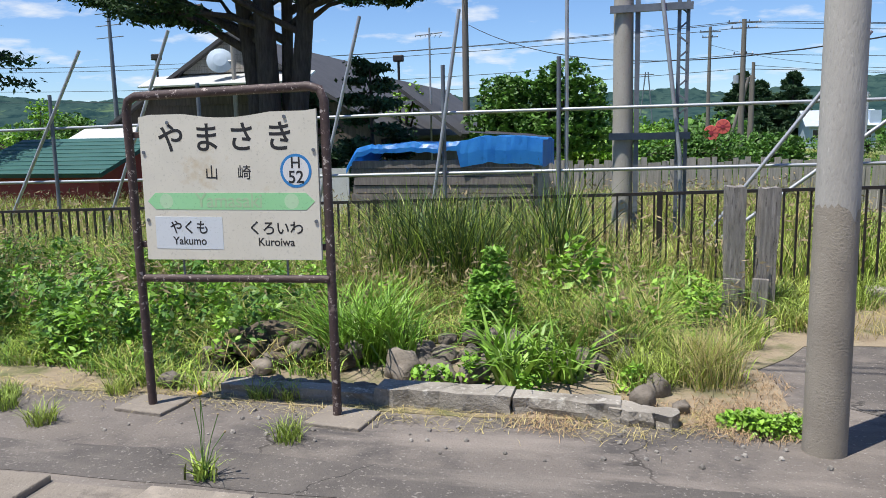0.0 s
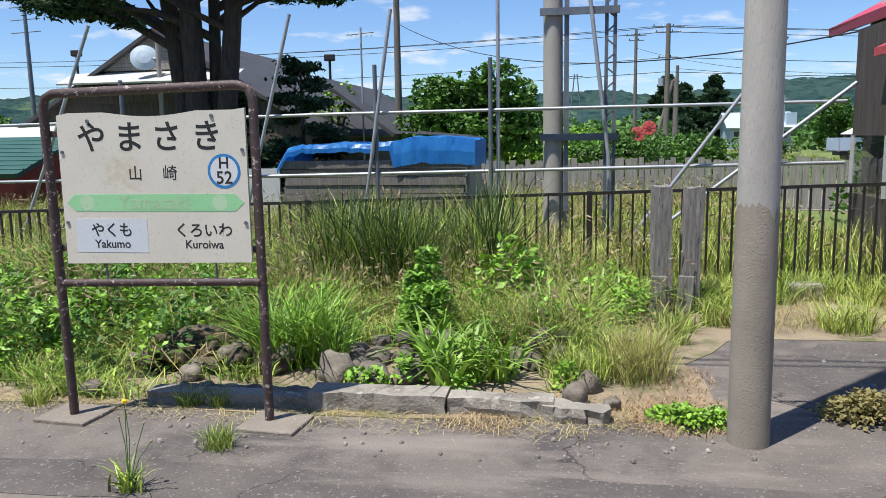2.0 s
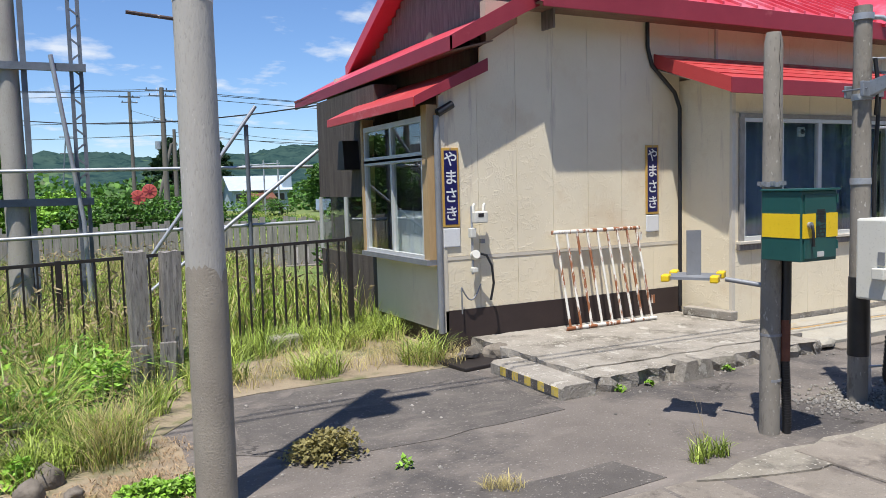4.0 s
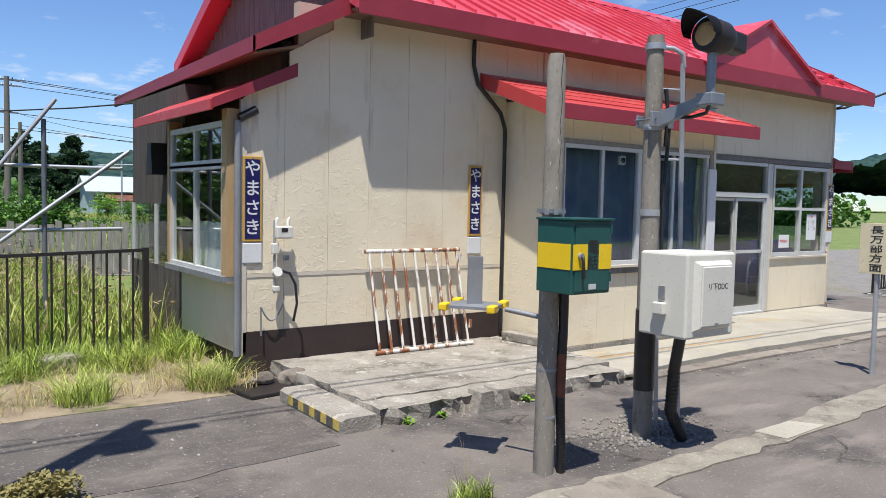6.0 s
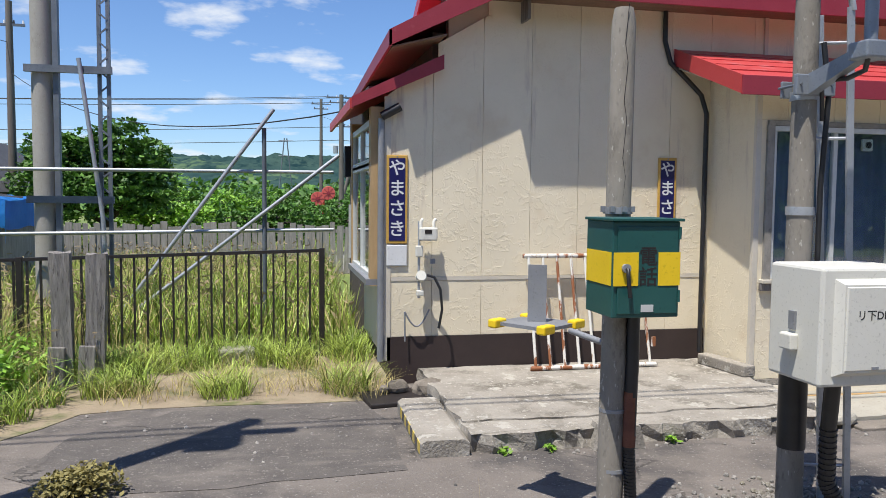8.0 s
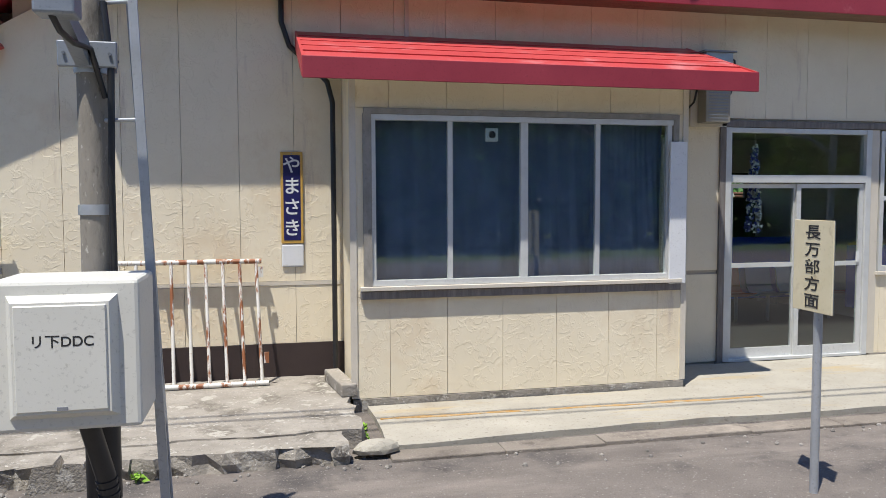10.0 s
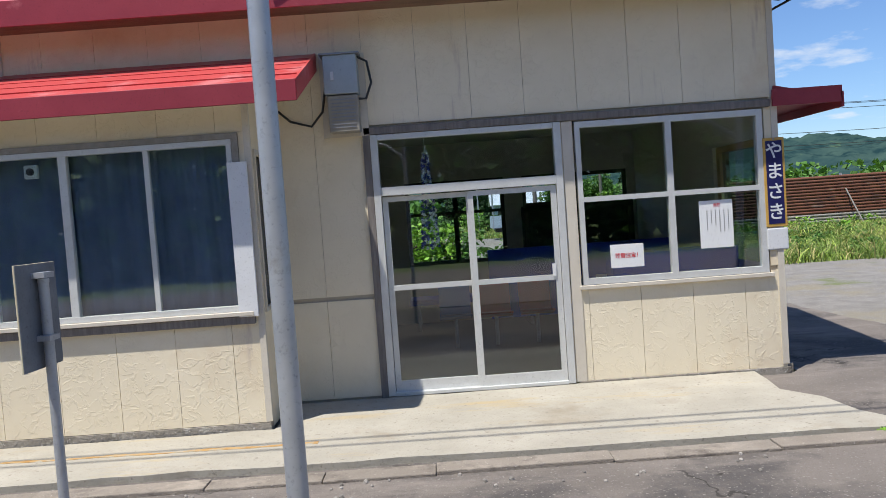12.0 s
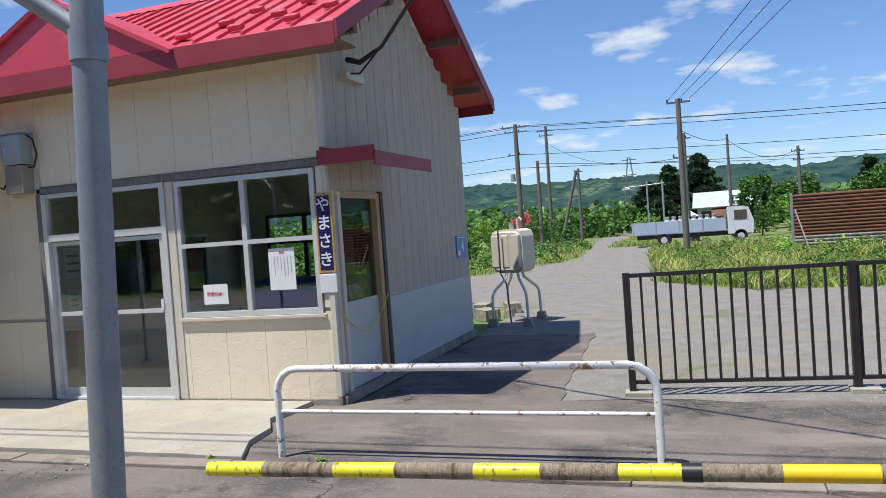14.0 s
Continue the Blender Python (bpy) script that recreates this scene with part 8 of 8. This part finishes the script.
for k, (tx, ty, z1, rx, sd) in enumerate(((-24.5, 31, 3.1, 2.9, 12), (-20.9, 32, 3.1, 2.2, 13), (-29, 33, 3.4, 3.2, 14), (2.2, 34, 1.25, 2.2, 15), (0.2, 38, 1.4, 2.4, 16), (-1.8, 33, 1.2, 1.4, 17), (6.0, 38, 1.15, 2.0, 18))):
    SITE[0] = BANK if tx < 8 else Matrix()
    broadleaf("bright_tree", lumps_in(tx, ty, 0.5, z1, rx, 15, sd, 0.5, 0.9), tx, ty, sd, "bright green rounded broadleaf tree", LEAF_BRIGHT if k % 3 else LEAF_DEEP, 0.12, 800)
for tx, ty, hh, rd, sd in ((13.2, 96, 7.2, 3.6, 31), (11.2, 92, 5.2, 3.4, 32), (18.0, 128, 10.6, 6.0, 33), (37, 100, 6.4, 2.4, 35), (18.7, 96, 8.2, 3.4, 36)):
    SITE[0] = BANK if tx < 14 else Matrix()
    conifer("far_spruce", tx, ty, -0.1, hh, rd, [(0, 0.15)], sd, "dark pointed conifer beyond the field", 0.4, 46, 0.7, 0.42)
SITE[0] = Matrix()
bushes = [(-6.5 + 1.75 * k, 62 + 2.5 * math.sin(k * 2.3), 1.9 + 0.5 * math.sin(k * 1.7), 1.3, 41 + k) for k in range(9)]
bushes += [(14.9, 63, 1.6, 1.0, 60), (15.6, 57, 1.3, 1.0, 61), (9.3, 58, 1.0, 1.0, 62), (8.8, 18.5, 1.7, 1.3, 49), (11.2, 17.8, 1.5, 1.1, 50), (12.3, 18.6, 1.2, 0.9, 51), (6.2, 17.5, 1.6, 1.2, 52), (22.6, 55, 1.9, 1.5, 53), (25.0, 57, 2.2, 1.6, 54)]
for k, (tx, ty, z1, rx, sd) in enumerate(bushes):
    broadleaf("hedge_bush", lumps_in(tx, ty, 0.3, z1, rx, 10, sd, 0.4, 0.7), tx, ty, sd, "leafy green bush at the field's edge", LEAF_BRIGHT if k % 4 == 1 else LEAF_DEEP, 0.085, 800, 0.05)
for tx, ty, z1, rx, sd in ((23.6, 70, 4.4, 1.9, 71), (26.8, 72, 3.9, 2.0, 72), (31.5, 68, 4.3, 2.2, 73)):
    broadleaf("lane_tree", lumps_in(tx, ty, 0.8, z1, rx, 22, sd, 0.6, 1.0), tx, ty, sd, "full green broadleaf tree behind the rusty fence", LEAF_DEEP, 0.16, 620)

# far belt of woods and the hills
g = np.random.default_rng(71)
cs = []
for k in range(240):
    a = math.radians(g.uniform(-62, 62))
    dd = g.uniform(75, 130)
    cx, cy = 4 + dd * math.sin(a), dd * math.cos(a)
    if (abs(cx - 14) < 4 and cy < 90) or (cy < 125 and -0.06 < (cx - 19.4) / cy < 0.05):
        continue
    r = g.uniform(1.2, 2.6)
    d = g.normal(0, 1, (210, 3))
    d /= np.linalg.norm(d, axis=1)[:, None]
    cs.append(d * r * np.array([1.4, 1.2, 0.9]) + np.array([cx, cy, r * 0.7]))
cs = np.concatenate(cs)
grown("far_woods", leaves_mesh("far_woods", cs[cs[:, 2] > 0], g.uniform(0.3, 0.7, (cs[:, 2] > 0).sum()), g, LEAF_DEEP, 0.4, 1.3), "distant belt of green woods", "woods")


def hill_sheet():
    def height(x, y):
        d = math.hypot(x, y)
        s = min(1, max(0, (d - 330) / 330))
        n = 0.62 + 0.30 * noise.noise(Vector((x * 0.0045, y * 0.0045, 2))) + 0.16 * noise.noise(Vector((x * 0.013, y * 0.013, 5))) + 0.10 * noise.noise(Vector((x * 0.03, y * 0.03, 8))) + 0.07 * noise.noise(Vector((x * 0.08, y * 0.08, 3))) + 0.05 * noise.noise(Vector((x * 0.2, y * 0.2, 6)))
        return -2 + 52 * s * s * (3 - 2 * s) * n

    return grid_sheet(-900, 900, 260, 900, 520, 130, height)


tagged(new("hills", mesh_of("hills", hill_sheet(), HAZY_HILL)), "wooded hills along the horizon, blue-green with haze put into the colour", "hills", kind="structure")

# ---- utility poles, wires, signs ----


def utility_pole(x, y, top, arms, label, r=0.12, boxed=False):
    u = empty("utility_pole", (0, 0, 0), label, "utility pole", "utility poles")
    part("shaft", tube([(x, y, -0.1), (x, y, top)], [r, r * 0.7], seg=12), POST_FAR, u)
    for z, w in arms:
        part("crossarm", box(x - w, x + w, y - 0.04, y + 0.04, z - 0.04, z + 0.04), STEEL_DARK, u)
        for k in range(4):
            xx = x - w * 0.9 + 1.8 * w * k / 3
            part("insulator", tube([(xx, y, z + 0.04), (xx, y, z + 0.16)], [0.04, 0.025], seg=8), WHITE if k % 2 else BLACK, u)
    if boxed:
        part("transformer", tube([(x - 0.38, y, top * 0.55), (x - 0.38, y, top * 0.55 + 0.5)], 0.17, seg=14), STEEL, u)
    return u


utility_pole(7.15, 53.3, 8.66, [(8.48, 1.0), (8.13, 0.8), (6.55, 0.6)], "concrete utility pole with insulators and a transformer", 0.2, True)
utility_pole(8.1, 55.4, 6.2, [], "short bare concrete pole", 0.15)
SITE[0] = BANK
utility_pole(-6.4, 30.0, 8.4, [(7.6, 0.5)], "tall wooden utility pole beside the stack", 0.15)
SITE[0] = Matrix()
utility_pole(9.45, 65.0, 6.0, [(5.75, 0.35)], "plain utility pole by the lane", 0.14)
utility_pole(18.42, 36.3, 6.75, [(6.6, 0.5), (4.2, 0.35)], "concrete utility pole beside the lane", 0.15)
utility_pole(6.6, 67.0, 10.0, [(9.6, 0.8), (9.2, 0.6)], "utility pole across the lane", 0.17)
utility_pole(20.84, 55.9, 6.75, [], "bare concrete pole by the grass", 0.12)
utility_pole(26.35, 68.1, 6.4, [(6.0, 0.5), (5.3, 0.4)], "utility pole behind the rusty fence", 0.16)
utility_pole(18.25, 49.5, 6.5, [(6.2, 0.4)], "concrete utility pole beside a telephone booth", 0.15)
booth = empty("telephone_booth", (0, 0, 0), "dark-framed telephone booth with a pale pointed roof", "telephone booth")
for bx3, by3 in ((17.85, 52.0), (18.72, 52.0), (17.85, 52.9), (18.72, 52.9)):
    part("corner_post", box(bx3 - 0.05, bx3 + 0.05, by3 - 0.05, by3 + 0.05, -0.1, 1.5), BLACK, booth)
part("base", box(17.82, 18.75, 51.97, 52.93, -0.1, 0.35), BLACK, booth)
for a3, b3, c3, d3 in ((17.9, 18.67, 51.99, 52.0), (17.9, 18.67, 52.9, 52.91), (17.84, 17.85, 52.05, 52.85), (18.72, 18.73, 52.05, 52.85)):
    part("pane", box(a3, b3, c3, d3, 0.35, 1.45), GLASS_DARK, booth)
cone = bmesh.new()
bmesh.ops.create_cone(cone, segments=4, radius1=0.78, radius2=0.04, depth=0.36, cap_ends=True)
part("roof", turned(cone, pose(18.285, 52.45, 1.68, 0, 0, 45)), WHITE, booth, "pale pointed roof")
prop = empty("leaning_pole", (0, 0, 0), "old pole leaning beside a distant utility pole", "utility pole")
part("shaft", tube([(7.75, 65.0, -0.1), (9.3, 65.0, 5.85)], [0.15, 0.12], seg=12), POST_FAR, prop)
SITE[0] = BANK
for x, y, top in ((-9.05, 30, 4.7), (-19.6, 30.0, 5.2)):
    yl = empty("yard_lamp", (0, 0, 0), "dark lamp post with a small head", "lamp post", "yard lamps")
    part("post", tube([(x, y, -0.1), (x, y, top)], 0.05), BLACK, yl)
    part("head", box(x - 0.2, x + 0.2, y - 0.12, y + 0.12, top, top + 0.25, bev=0.04), BLACK, yl)
ant = empty("antenna_mast", (0, 0, 0), "tall thin antenna mast with short elements", "antenna")
part("mast", tube([(-21.7, 30, -0.1), (-21.75, 30, 8.6)], [0.12, 0.06]), STEEL_DARK, ant)
for k in range(4):
    part("element", tube([(-22.4, 30, 6.2 + 0.5 * k), (-21.1, 30, 6.25 + 0.5 * k)], 0.02, seg=6), STEEL_DARK, ant)
ant2 = empty("tv_antenna", (0, 0, 0), "television antenna on a thin mast", "antenna")
part("mast", tube([(-7.4, 28.5, -0.1), (-7.4, 28.5, 5.7)], 0.035), STEEL, ant2)
part("boom", tube([(-7.8, 28.2, 5.4), (-7.0, 28.8, 5.55)], 0.02, seg=6), STEEL, ant2)
for k in range(6):
    part("element", tube([(-7.75 + 0.15 * k, 28.0 + 0.11 * k, 5.42), (-7.95 + 0.15 * k, 28.6 + 0.11 * k, 5.42)], 0.01, seg=5), STEEL, ant2)
SITE[0] = Matrix()
mirror = empty("crossing_mirrors", (0, 0, 0), "pair of round red crossing lamps on an orange post", "road sign")
part("post", tube([(6.2, 57.3, -0.1), (6.2, 57.3, 1.9)], 0.1), ORANGE_PLASTIC, mirror)
FADED_RED = surface("faded_red", (0.55, 0.085, 0.075), (0.62, 0.13, 0.11), 6, 0.6, 0.05)
for dx, dz in ((-0.42, -0.22), (0.34, 0.18)):
    d = part("disc", turned(tube([(0, 0, -0.1), (0, 0, 0.04), (0, 0, 0.09)], [0.25, 0.5, 0.48], seg=28), pose(6.2 + dx, 57.0, 1.94 + dz, 90, 0, -8)), FADED_RED, mirror)
    for k in range(8):
        part("spoke", turned(box(-0.015, 0.015, 0.1, 0.44, 0.09, 0.11), pose(6.2 + dx, 57.0, 1.94 + dz, 90, 0, -8) @ pose(0, 0, 0, 0, 0, 45 * k)), MAROON, d)
    part("hub", turned(tube([(0, 0, 0.08), (0, 0, 0.14)], 0.12, seg=20), pose(6.2 + dx, 57.0, 1.94 + dz, 90, 0, -8)), MAROON, d)
SITE[0] = Matrix()
lampst2 = empty("street_lamp", (0, 0, 0), "double-post lane light with a long arm", "street lamp")
part("post", tube([(16.3, 60, -0.1), (16.3, 60, 4.3)], 0.07), STEEL, lampst2)
part("post", tube([(15.2, 60, -0.1), (15.2, 60, 4.3)], 0.06), STEEL, lampst2)
part("arm", tube([(16.45, 60, 4.05), (13.6, 60, 3.9)], 0.05), STEEL, lampst2)
part("head", box(13.4, 14.0, 59.9, 60.1, 3.72, 3.86, bev=0.03), ALU, lampst2)
SITE[0] = BANK
pyl = empty("far_pylon", (0, 0, 0), "distant lattice power pylon", "pylon")
for dx in (-1.6, 1.6):
    part("leg", tube([(1.2 + dx, 160, -0.1), (1.2 + dx * 0.15, 160, 13.5)], 0.12, seg=6), STEEL_DARK, pyl)
for z in (9, 12, 15):
    part("crossarm", tube([(-0.2, 160, z - 2), (2.6, 160, z - 2)], 0.1, seg=6), STEEL_DARK, pyl)


def wire(a, b, sag, r=0.010, n=14):
    a, b = Vector(a), Vector(b)
    pts = [a.lerp(b, k / n) - Vector((0, 0, sag * 4 * (k / n) * (1 - k / n))) for k in range(n + 1)]
    return thing("overhead_wire", tube(pts, r, seg=5, caps=False), WIRE, "thin black overhead wire", "wire", "overhead wires")


SITE[0] = Matrix()
for z, o in ((8.5, -0.9), (8.5, 0.9), (8.15, 0.0), (6.55, 0.2), (5.65, -0.1)):
    wire((7.15 + o, 53.3, z), (-70, 60, z + 0.6), 1.0, 0.02)
    wire((7.15 + o, 53.3, z), (90, 60 + o, z + 0.4), 1.2, 0.02)
wire((8.1, 55.4, 6.0), (60, 70, 5.6), 1.0, 0.016)
for o in (-0.45, 0.0, 0.45):
    wire((18.42 + o, 36.3, 6.7), (27 + o * 2, 6.0, 10.5), 0.3, 0.011)
wire((18.42, 36.3, 4.2), (6.6, 67, 8.6), 0.9, 0.014)
wire((18.42, 36.3, 4.3), (26.35, 68.1, 6.0), 0.7)
wire((20.84, 55.9, 6.4), (26.35, 68.1, 6.2), 0.9, 0.016)
wire((18.42, 36.3, 5.4), (20.84, 55.9, 6.5), 0.3, 0.014)
SITE[0] = BANK
wire((-6.4, 30, 6.0), (4.2, 12.8, 3.2), 0.9, 0.012)
wire((-6.4, 30, 7.0), (-14, 14, 9.5), 0.6, 0.012)
SITE[0] = Matrix()
drop = empty("service_cable", (0, 0, 0), "thick black service cable fixed to the gable", "cable")
part("cable", tube([(X1 + 0.08, 8.95, 3.85), (X1 + 0.3, 8.8, 3.76), (X1 + 0.7, 8.5, 3.82), (X1 + 2.2, 7.2, 4.6), (X1 + 6.5, 3.5, 6.9)], [0.035, 0.03, 0.022, 0.02, 0.02], seg=8), WIRE, drop)
part("tail", tube([(X1 + 0.05, 9.0, 3.7), (X1 + 0.25, 8.9, 3.66), (X1 + 0.9, 8.4, 3.95)], 0.012, seg=6), WIRE, drop)
part("bracket", box(X1, X1 + 0.1, 8.85, 9.35, 3.62, 3.70), TRIM, drop)
for xq, yq in ((-34, 5.2), (46, 4.6)):
    utility_pole(xq, yq, 7.2, [(6.8, 0.5)], "concrete pole carrying the platform wires")
for o, zz in ((-0.2, 6.84), (-0.55, 6.84)):
    wire((PX, PY + o * 0.4, zz), (46, 4.9 + o, 6.8), 0.15, 0.016, 8)
    wire((PX, PY + o * 0.4, zz), (-34, 5.2 + o, 6.8), 0.15, 0.016, 8)

# ---- yard: tank, plate, truck, rusty fence ----
tank = empty("oil_tank", (0, 0, 0), "cream oil tank on bent pipe legs with concrete feet", "oil tank")
OX, OY = 15.86, 15.05
shell = prism([(-0.36, 1.02), (-0.33, 0.95), (-0.2, 0.90), (0.2, 0.90), (0.33, 0.95), (0.36, 1.02), (0.37, 1.58), (0.33, 1.68), (0.22, 1.72), (-0.22, 1.72), (-0.33, 1.68), (-0.37, 1.58)], "y", -0.24, 0.24)
bmesh.ops.bevel(shell, geom=[e for e in shell.edges if abs(e.verts[0].co.y - e.verts[1].co.y) < 0.01], offset=0.06, segments=3, affect="EDGES")
part("tank", turned(shell, pose(OX, OY, 0, 0, 0, -24)), TRIM, tank, "cream ribbed tank shell")
for q in (-0.24, 0.0, 0.24):
    part("rib", turned(box(q - 0.09, q + 0.09, -0.252, 0.252, 1.0, 1.62, bev=0.025), pose(OX, OY, 0, 0, 0, -24)), TRIM, tank)
part("cap", tube([(OX, OY, 1.70), (OX, OY, 1.84)], [0.05, 0.04]), STEEL, tank)
part("vent_pipe", tube([(OX + 0.12, OY, 1.7), (OX + 0.12, OY, 1.9), (OX + 0.16, OY, 1.94), (OX + 0.2, OY, 1.88)], 0.018, seg=8), CABINET_WHITE, tank)
part("gauge_pipe", tube([(OX - 0.2, OY - 0.27, 1.75), (OX - 0.2, OY - 0.27, 0.9), (OX - 0.12, OY - 0.2, 0.7), (OX - 0.1, OY - 0.1, -0.05)], 0.015, seg=8), BOARD_DARK, tank)
for fx, fy in ((15.53, 14.53), (16.22, 14.4), (16.23, 15.49), (15.47, 15.92)):
    dx, dy = fx - OX, fy - OY
    part("leg", tube([(OX + dx * 0.3, OY + dy * 0.3, 0.94), (OX + dx * 0.38, OY + dy * 0.38, 0.80), (OX + dx * 0.86, OY + dy * 0.86, 0.60), (OX + dx * 0.97, OY + dy * 0.97, 0.50), (fx, fy, 0.05)], 0.026, seg=10), CABINET_WHITE, tank, "bent pipe leg")
    part("foot", prism([(fx - 0.1, -0.06), (fx + 0.1, -0.06), (fx + 0.065, 0.09), (fx - 0.065, 0.09)], "y", fy - 0.08, fy + 0.08), CONCRETE, tank)
for k, (kx2, ky2) in enumerate(((14.85, 16.2), (15.35, 16.7), (15.1, 15.6))):
    thing("concrete_block", turned(broken_slab(-0.16, 0.16, -0.3, 0.3, -0.06, 0.16 + 0.05 * (k == 0), 190 + k, 0.02, 6), pose(kx2, ky2, 0, 0, 0, 20 * k)), CONCRETE_OLD, "broken concrete block lying by the oil tank", "block", "yard blocks")
plate = empty("track_plate", (0, 0, 0), "small blue plate with white marks on the side wall", "sign")
part("plate", box(X1 + 0.004, X1 + 0.016, 12.75, 13.25, 1.32, 1.68), INK_BLUE, plate)
text_mesh("4", 0.3, Matrix.Translation((X1 + 0.018, 13.06, 1.5)) @ Matrix.Rotation(radians(90), 4, "Z") @ Matrix.Rotation(radians(90), 4, "X"), WHITE, "digit", plate)
part("mark", box(X1 + 0.016, X1 + 0.019, 12.80, 12.92, 1.36, 1.44), WHITE, plate)
part("mark", box(X1 + 0.016, X1 + 0.019, 12.80, 13.2, 1.645, 1.66), WHITE, plate)
truck = empty("flatbed_truck", (0, 0, 0), "white flatbed truck loaded with gas bottles on the lane", "truck")
TX, TY = 15.25, 46.0
part("bed", box(TX, TX + 5.0, TY, TY + 1.7, 0.62, 0.70), STEEL, truck)
part("side_board", box(TX, TX + 5.0, TY - 0.03, TY, 0.66, 1.34), PALE_BLUE, truck, "pale drop-side board")
part("side_board", box(TX, TX + 5.0, TY + 1.7, TY + 1.73, 0.66, 1.34), PALE_BLUE, truck)
cabp = part("cab", prism([(TX + 5.1, 0.45), (TX + 6.4, 0.45), (TX + 6.45, 1.1), (TX + 6.2, 1.85), (TX + 5.95, 1.93), (TX + 5.25, 1.93), (TX + 5.1, 1.85)], "y", TY, TY + 1.7), WHITE, truck)
part("side_window", box(TX + 5.45, TX + 6.1, TY - 0.015, TY - 0.003, 1.2, 1.72), BOARD_DARK, cabp)
part("tailgate", box(TX - 0.03, TX, TY, TY + 1.7, 0.66, 1.34), PALE_BLUE, truck)
for k in range(4):
    part("stake", box(TX + 1.25 * k + 0.02, TX + 1.25 * k + 0.08, TY - 0.045, TY - 0.028, 0.6, 1.36), STEEL, truck)
part("headboard", box(TX + 4.96, TX + 5.02, TY, TY + 1.7, 0.7, 1.75), STEEL_MID, truck)
part("mudguard", box(TX + 1.1, TX + 2.3, TY + 0.02, TY + 0.3, 0.5, 0.62, bev=0.02), BLACK, truck)
part("bumper", box(TX + 6.4, TX + 6.5, TY, TY + 1.7, 0.4, 0.62, bev=0.02), BLACK, truck)
for k in range(16):
    bx2, by2 = TX + 1.9 + 0.36 * (k // 2), TY + 0.5 + 0.5 * (k % 2)
    part("gas_bottle", tube([(bx2, by2, 0.7), (bx2, by2, 1.38), (bx2, by2, 1.48), (bx2, by2, 1.5), (bx2, by2, 1.6)], [0.15, 0.15, 0.08, 0.11, 0.11], seg=14), CABINET_WHITE, truck, "pale gas bottle on the bed")
part("chassis", box(TX + 0.2, TX + 6.3, TY + 0.3, TY + 1.4, 0.38, 0.6), BLACK, truck)
for wx in (TX + 1.7, TX + 5.75):
    for wy in (TY + 0.1, TY + 1.55):
        w = part("wheel", turned(tube([(0, 0, -0.1), (0, 0, 0.1)], 0.36, seg=22), pose(wx, wy, 0.31, 90)), BLACK_RUB, truck)
        part("hub", turned(tube([(0, 0, 0.1), (0, 0, 0.115)], 0.18, seg=16), pose(wx, wy, 0.31, 90)), ALU, w)
rust = empty("rusty_fence", (0, 0, 0), "fence of rusty horizontal corrugated sheets on steel posts", "fence")
for k in range(15):
    z = 0.22 + 0.13 * k
    mt = RUST_SHEET if (k > 2) else CONCRETE_OLD
    for xa, xb in ((22.45, 25.9), (25.93, 31.5)):
        part("sheet", tube([(xa, 33, z + 0.06), (xb, 33 + 0.0, z + 0.06)], 0.07, seg=8), mt, rust)
for x in (22.4, 25.9, 29.0):
    part("post", box(x - 0.04, x + 0.04, 33.08, 33.16, -0.1, 2.25), STEEL, rust)
    part("brace", tube([(x + 0.5, 32.2, -0.1), (x + 0.1, 32.95, 1.6)], 0.03), WOOD_FENCE, rust)
# ballast and far side of the line, behind the camera
thing("track_bed", box(-60, 80, -9, 0.9, -0.3, -0.055), surface("ballast", (0.20, 0.17, 0.145), (0.30, 0.26, 0.22), 12, 0.95, 0.9, 30), "brown stone ballast of the railway track", "ballast", kind="structure")
# unseen trees added across the line to keep bright sky out of the panes
cs = []
for k in range(150):
    cx, cy = -45 + 110 * k / 150 + g.uniform(-1, 1), g.uniform(-22, -15)
    r = g.uniform(1.6, 2.8)
    for zc in (1.2, 3.4, 5.6):
        d = g.normal(0, 1, (120, 3))
        d /= np.linalg.norm(d, axis=1)[:, None]
        cs.append(d * r * np.array([1.2, 1.0, 0.9]) + np.array([cx, cy, zc + g.uniform(-0.4, 0.6)]))
cs = np.concatenate(cs)
cs = cs[cs[:, 2] > 0]
grown("lineside_woods", leaves_mesh("lineside_woods", cs, g.uniform(0.35, 0.8, len(cs)), g, LEAF_DEEP, 0.4, 1.3), "unseen belt of woods added to darken the window reflections", "woods")
rnd = random.Random(91)
pb = bmesh.new()
for k in range(420):
    own = bmesh.new()
    bmesh.ops.create_icosphere(own, subdivisions=1, radius=rnd.uniform(0.008, 0.024))
    merge(pb, turned(own, pose(rnd.gauss(5.9, 0.3), rnd.gauss(4.8, 0.18), PLAT_Z + 0.006, rnd.uniform(0, 90), rnd.uniform(0, 90), 0)))
thing("loose_gravel", pb, GRAVEL, "loose grey gravel round the signal post", "gravel", kind="stuff")
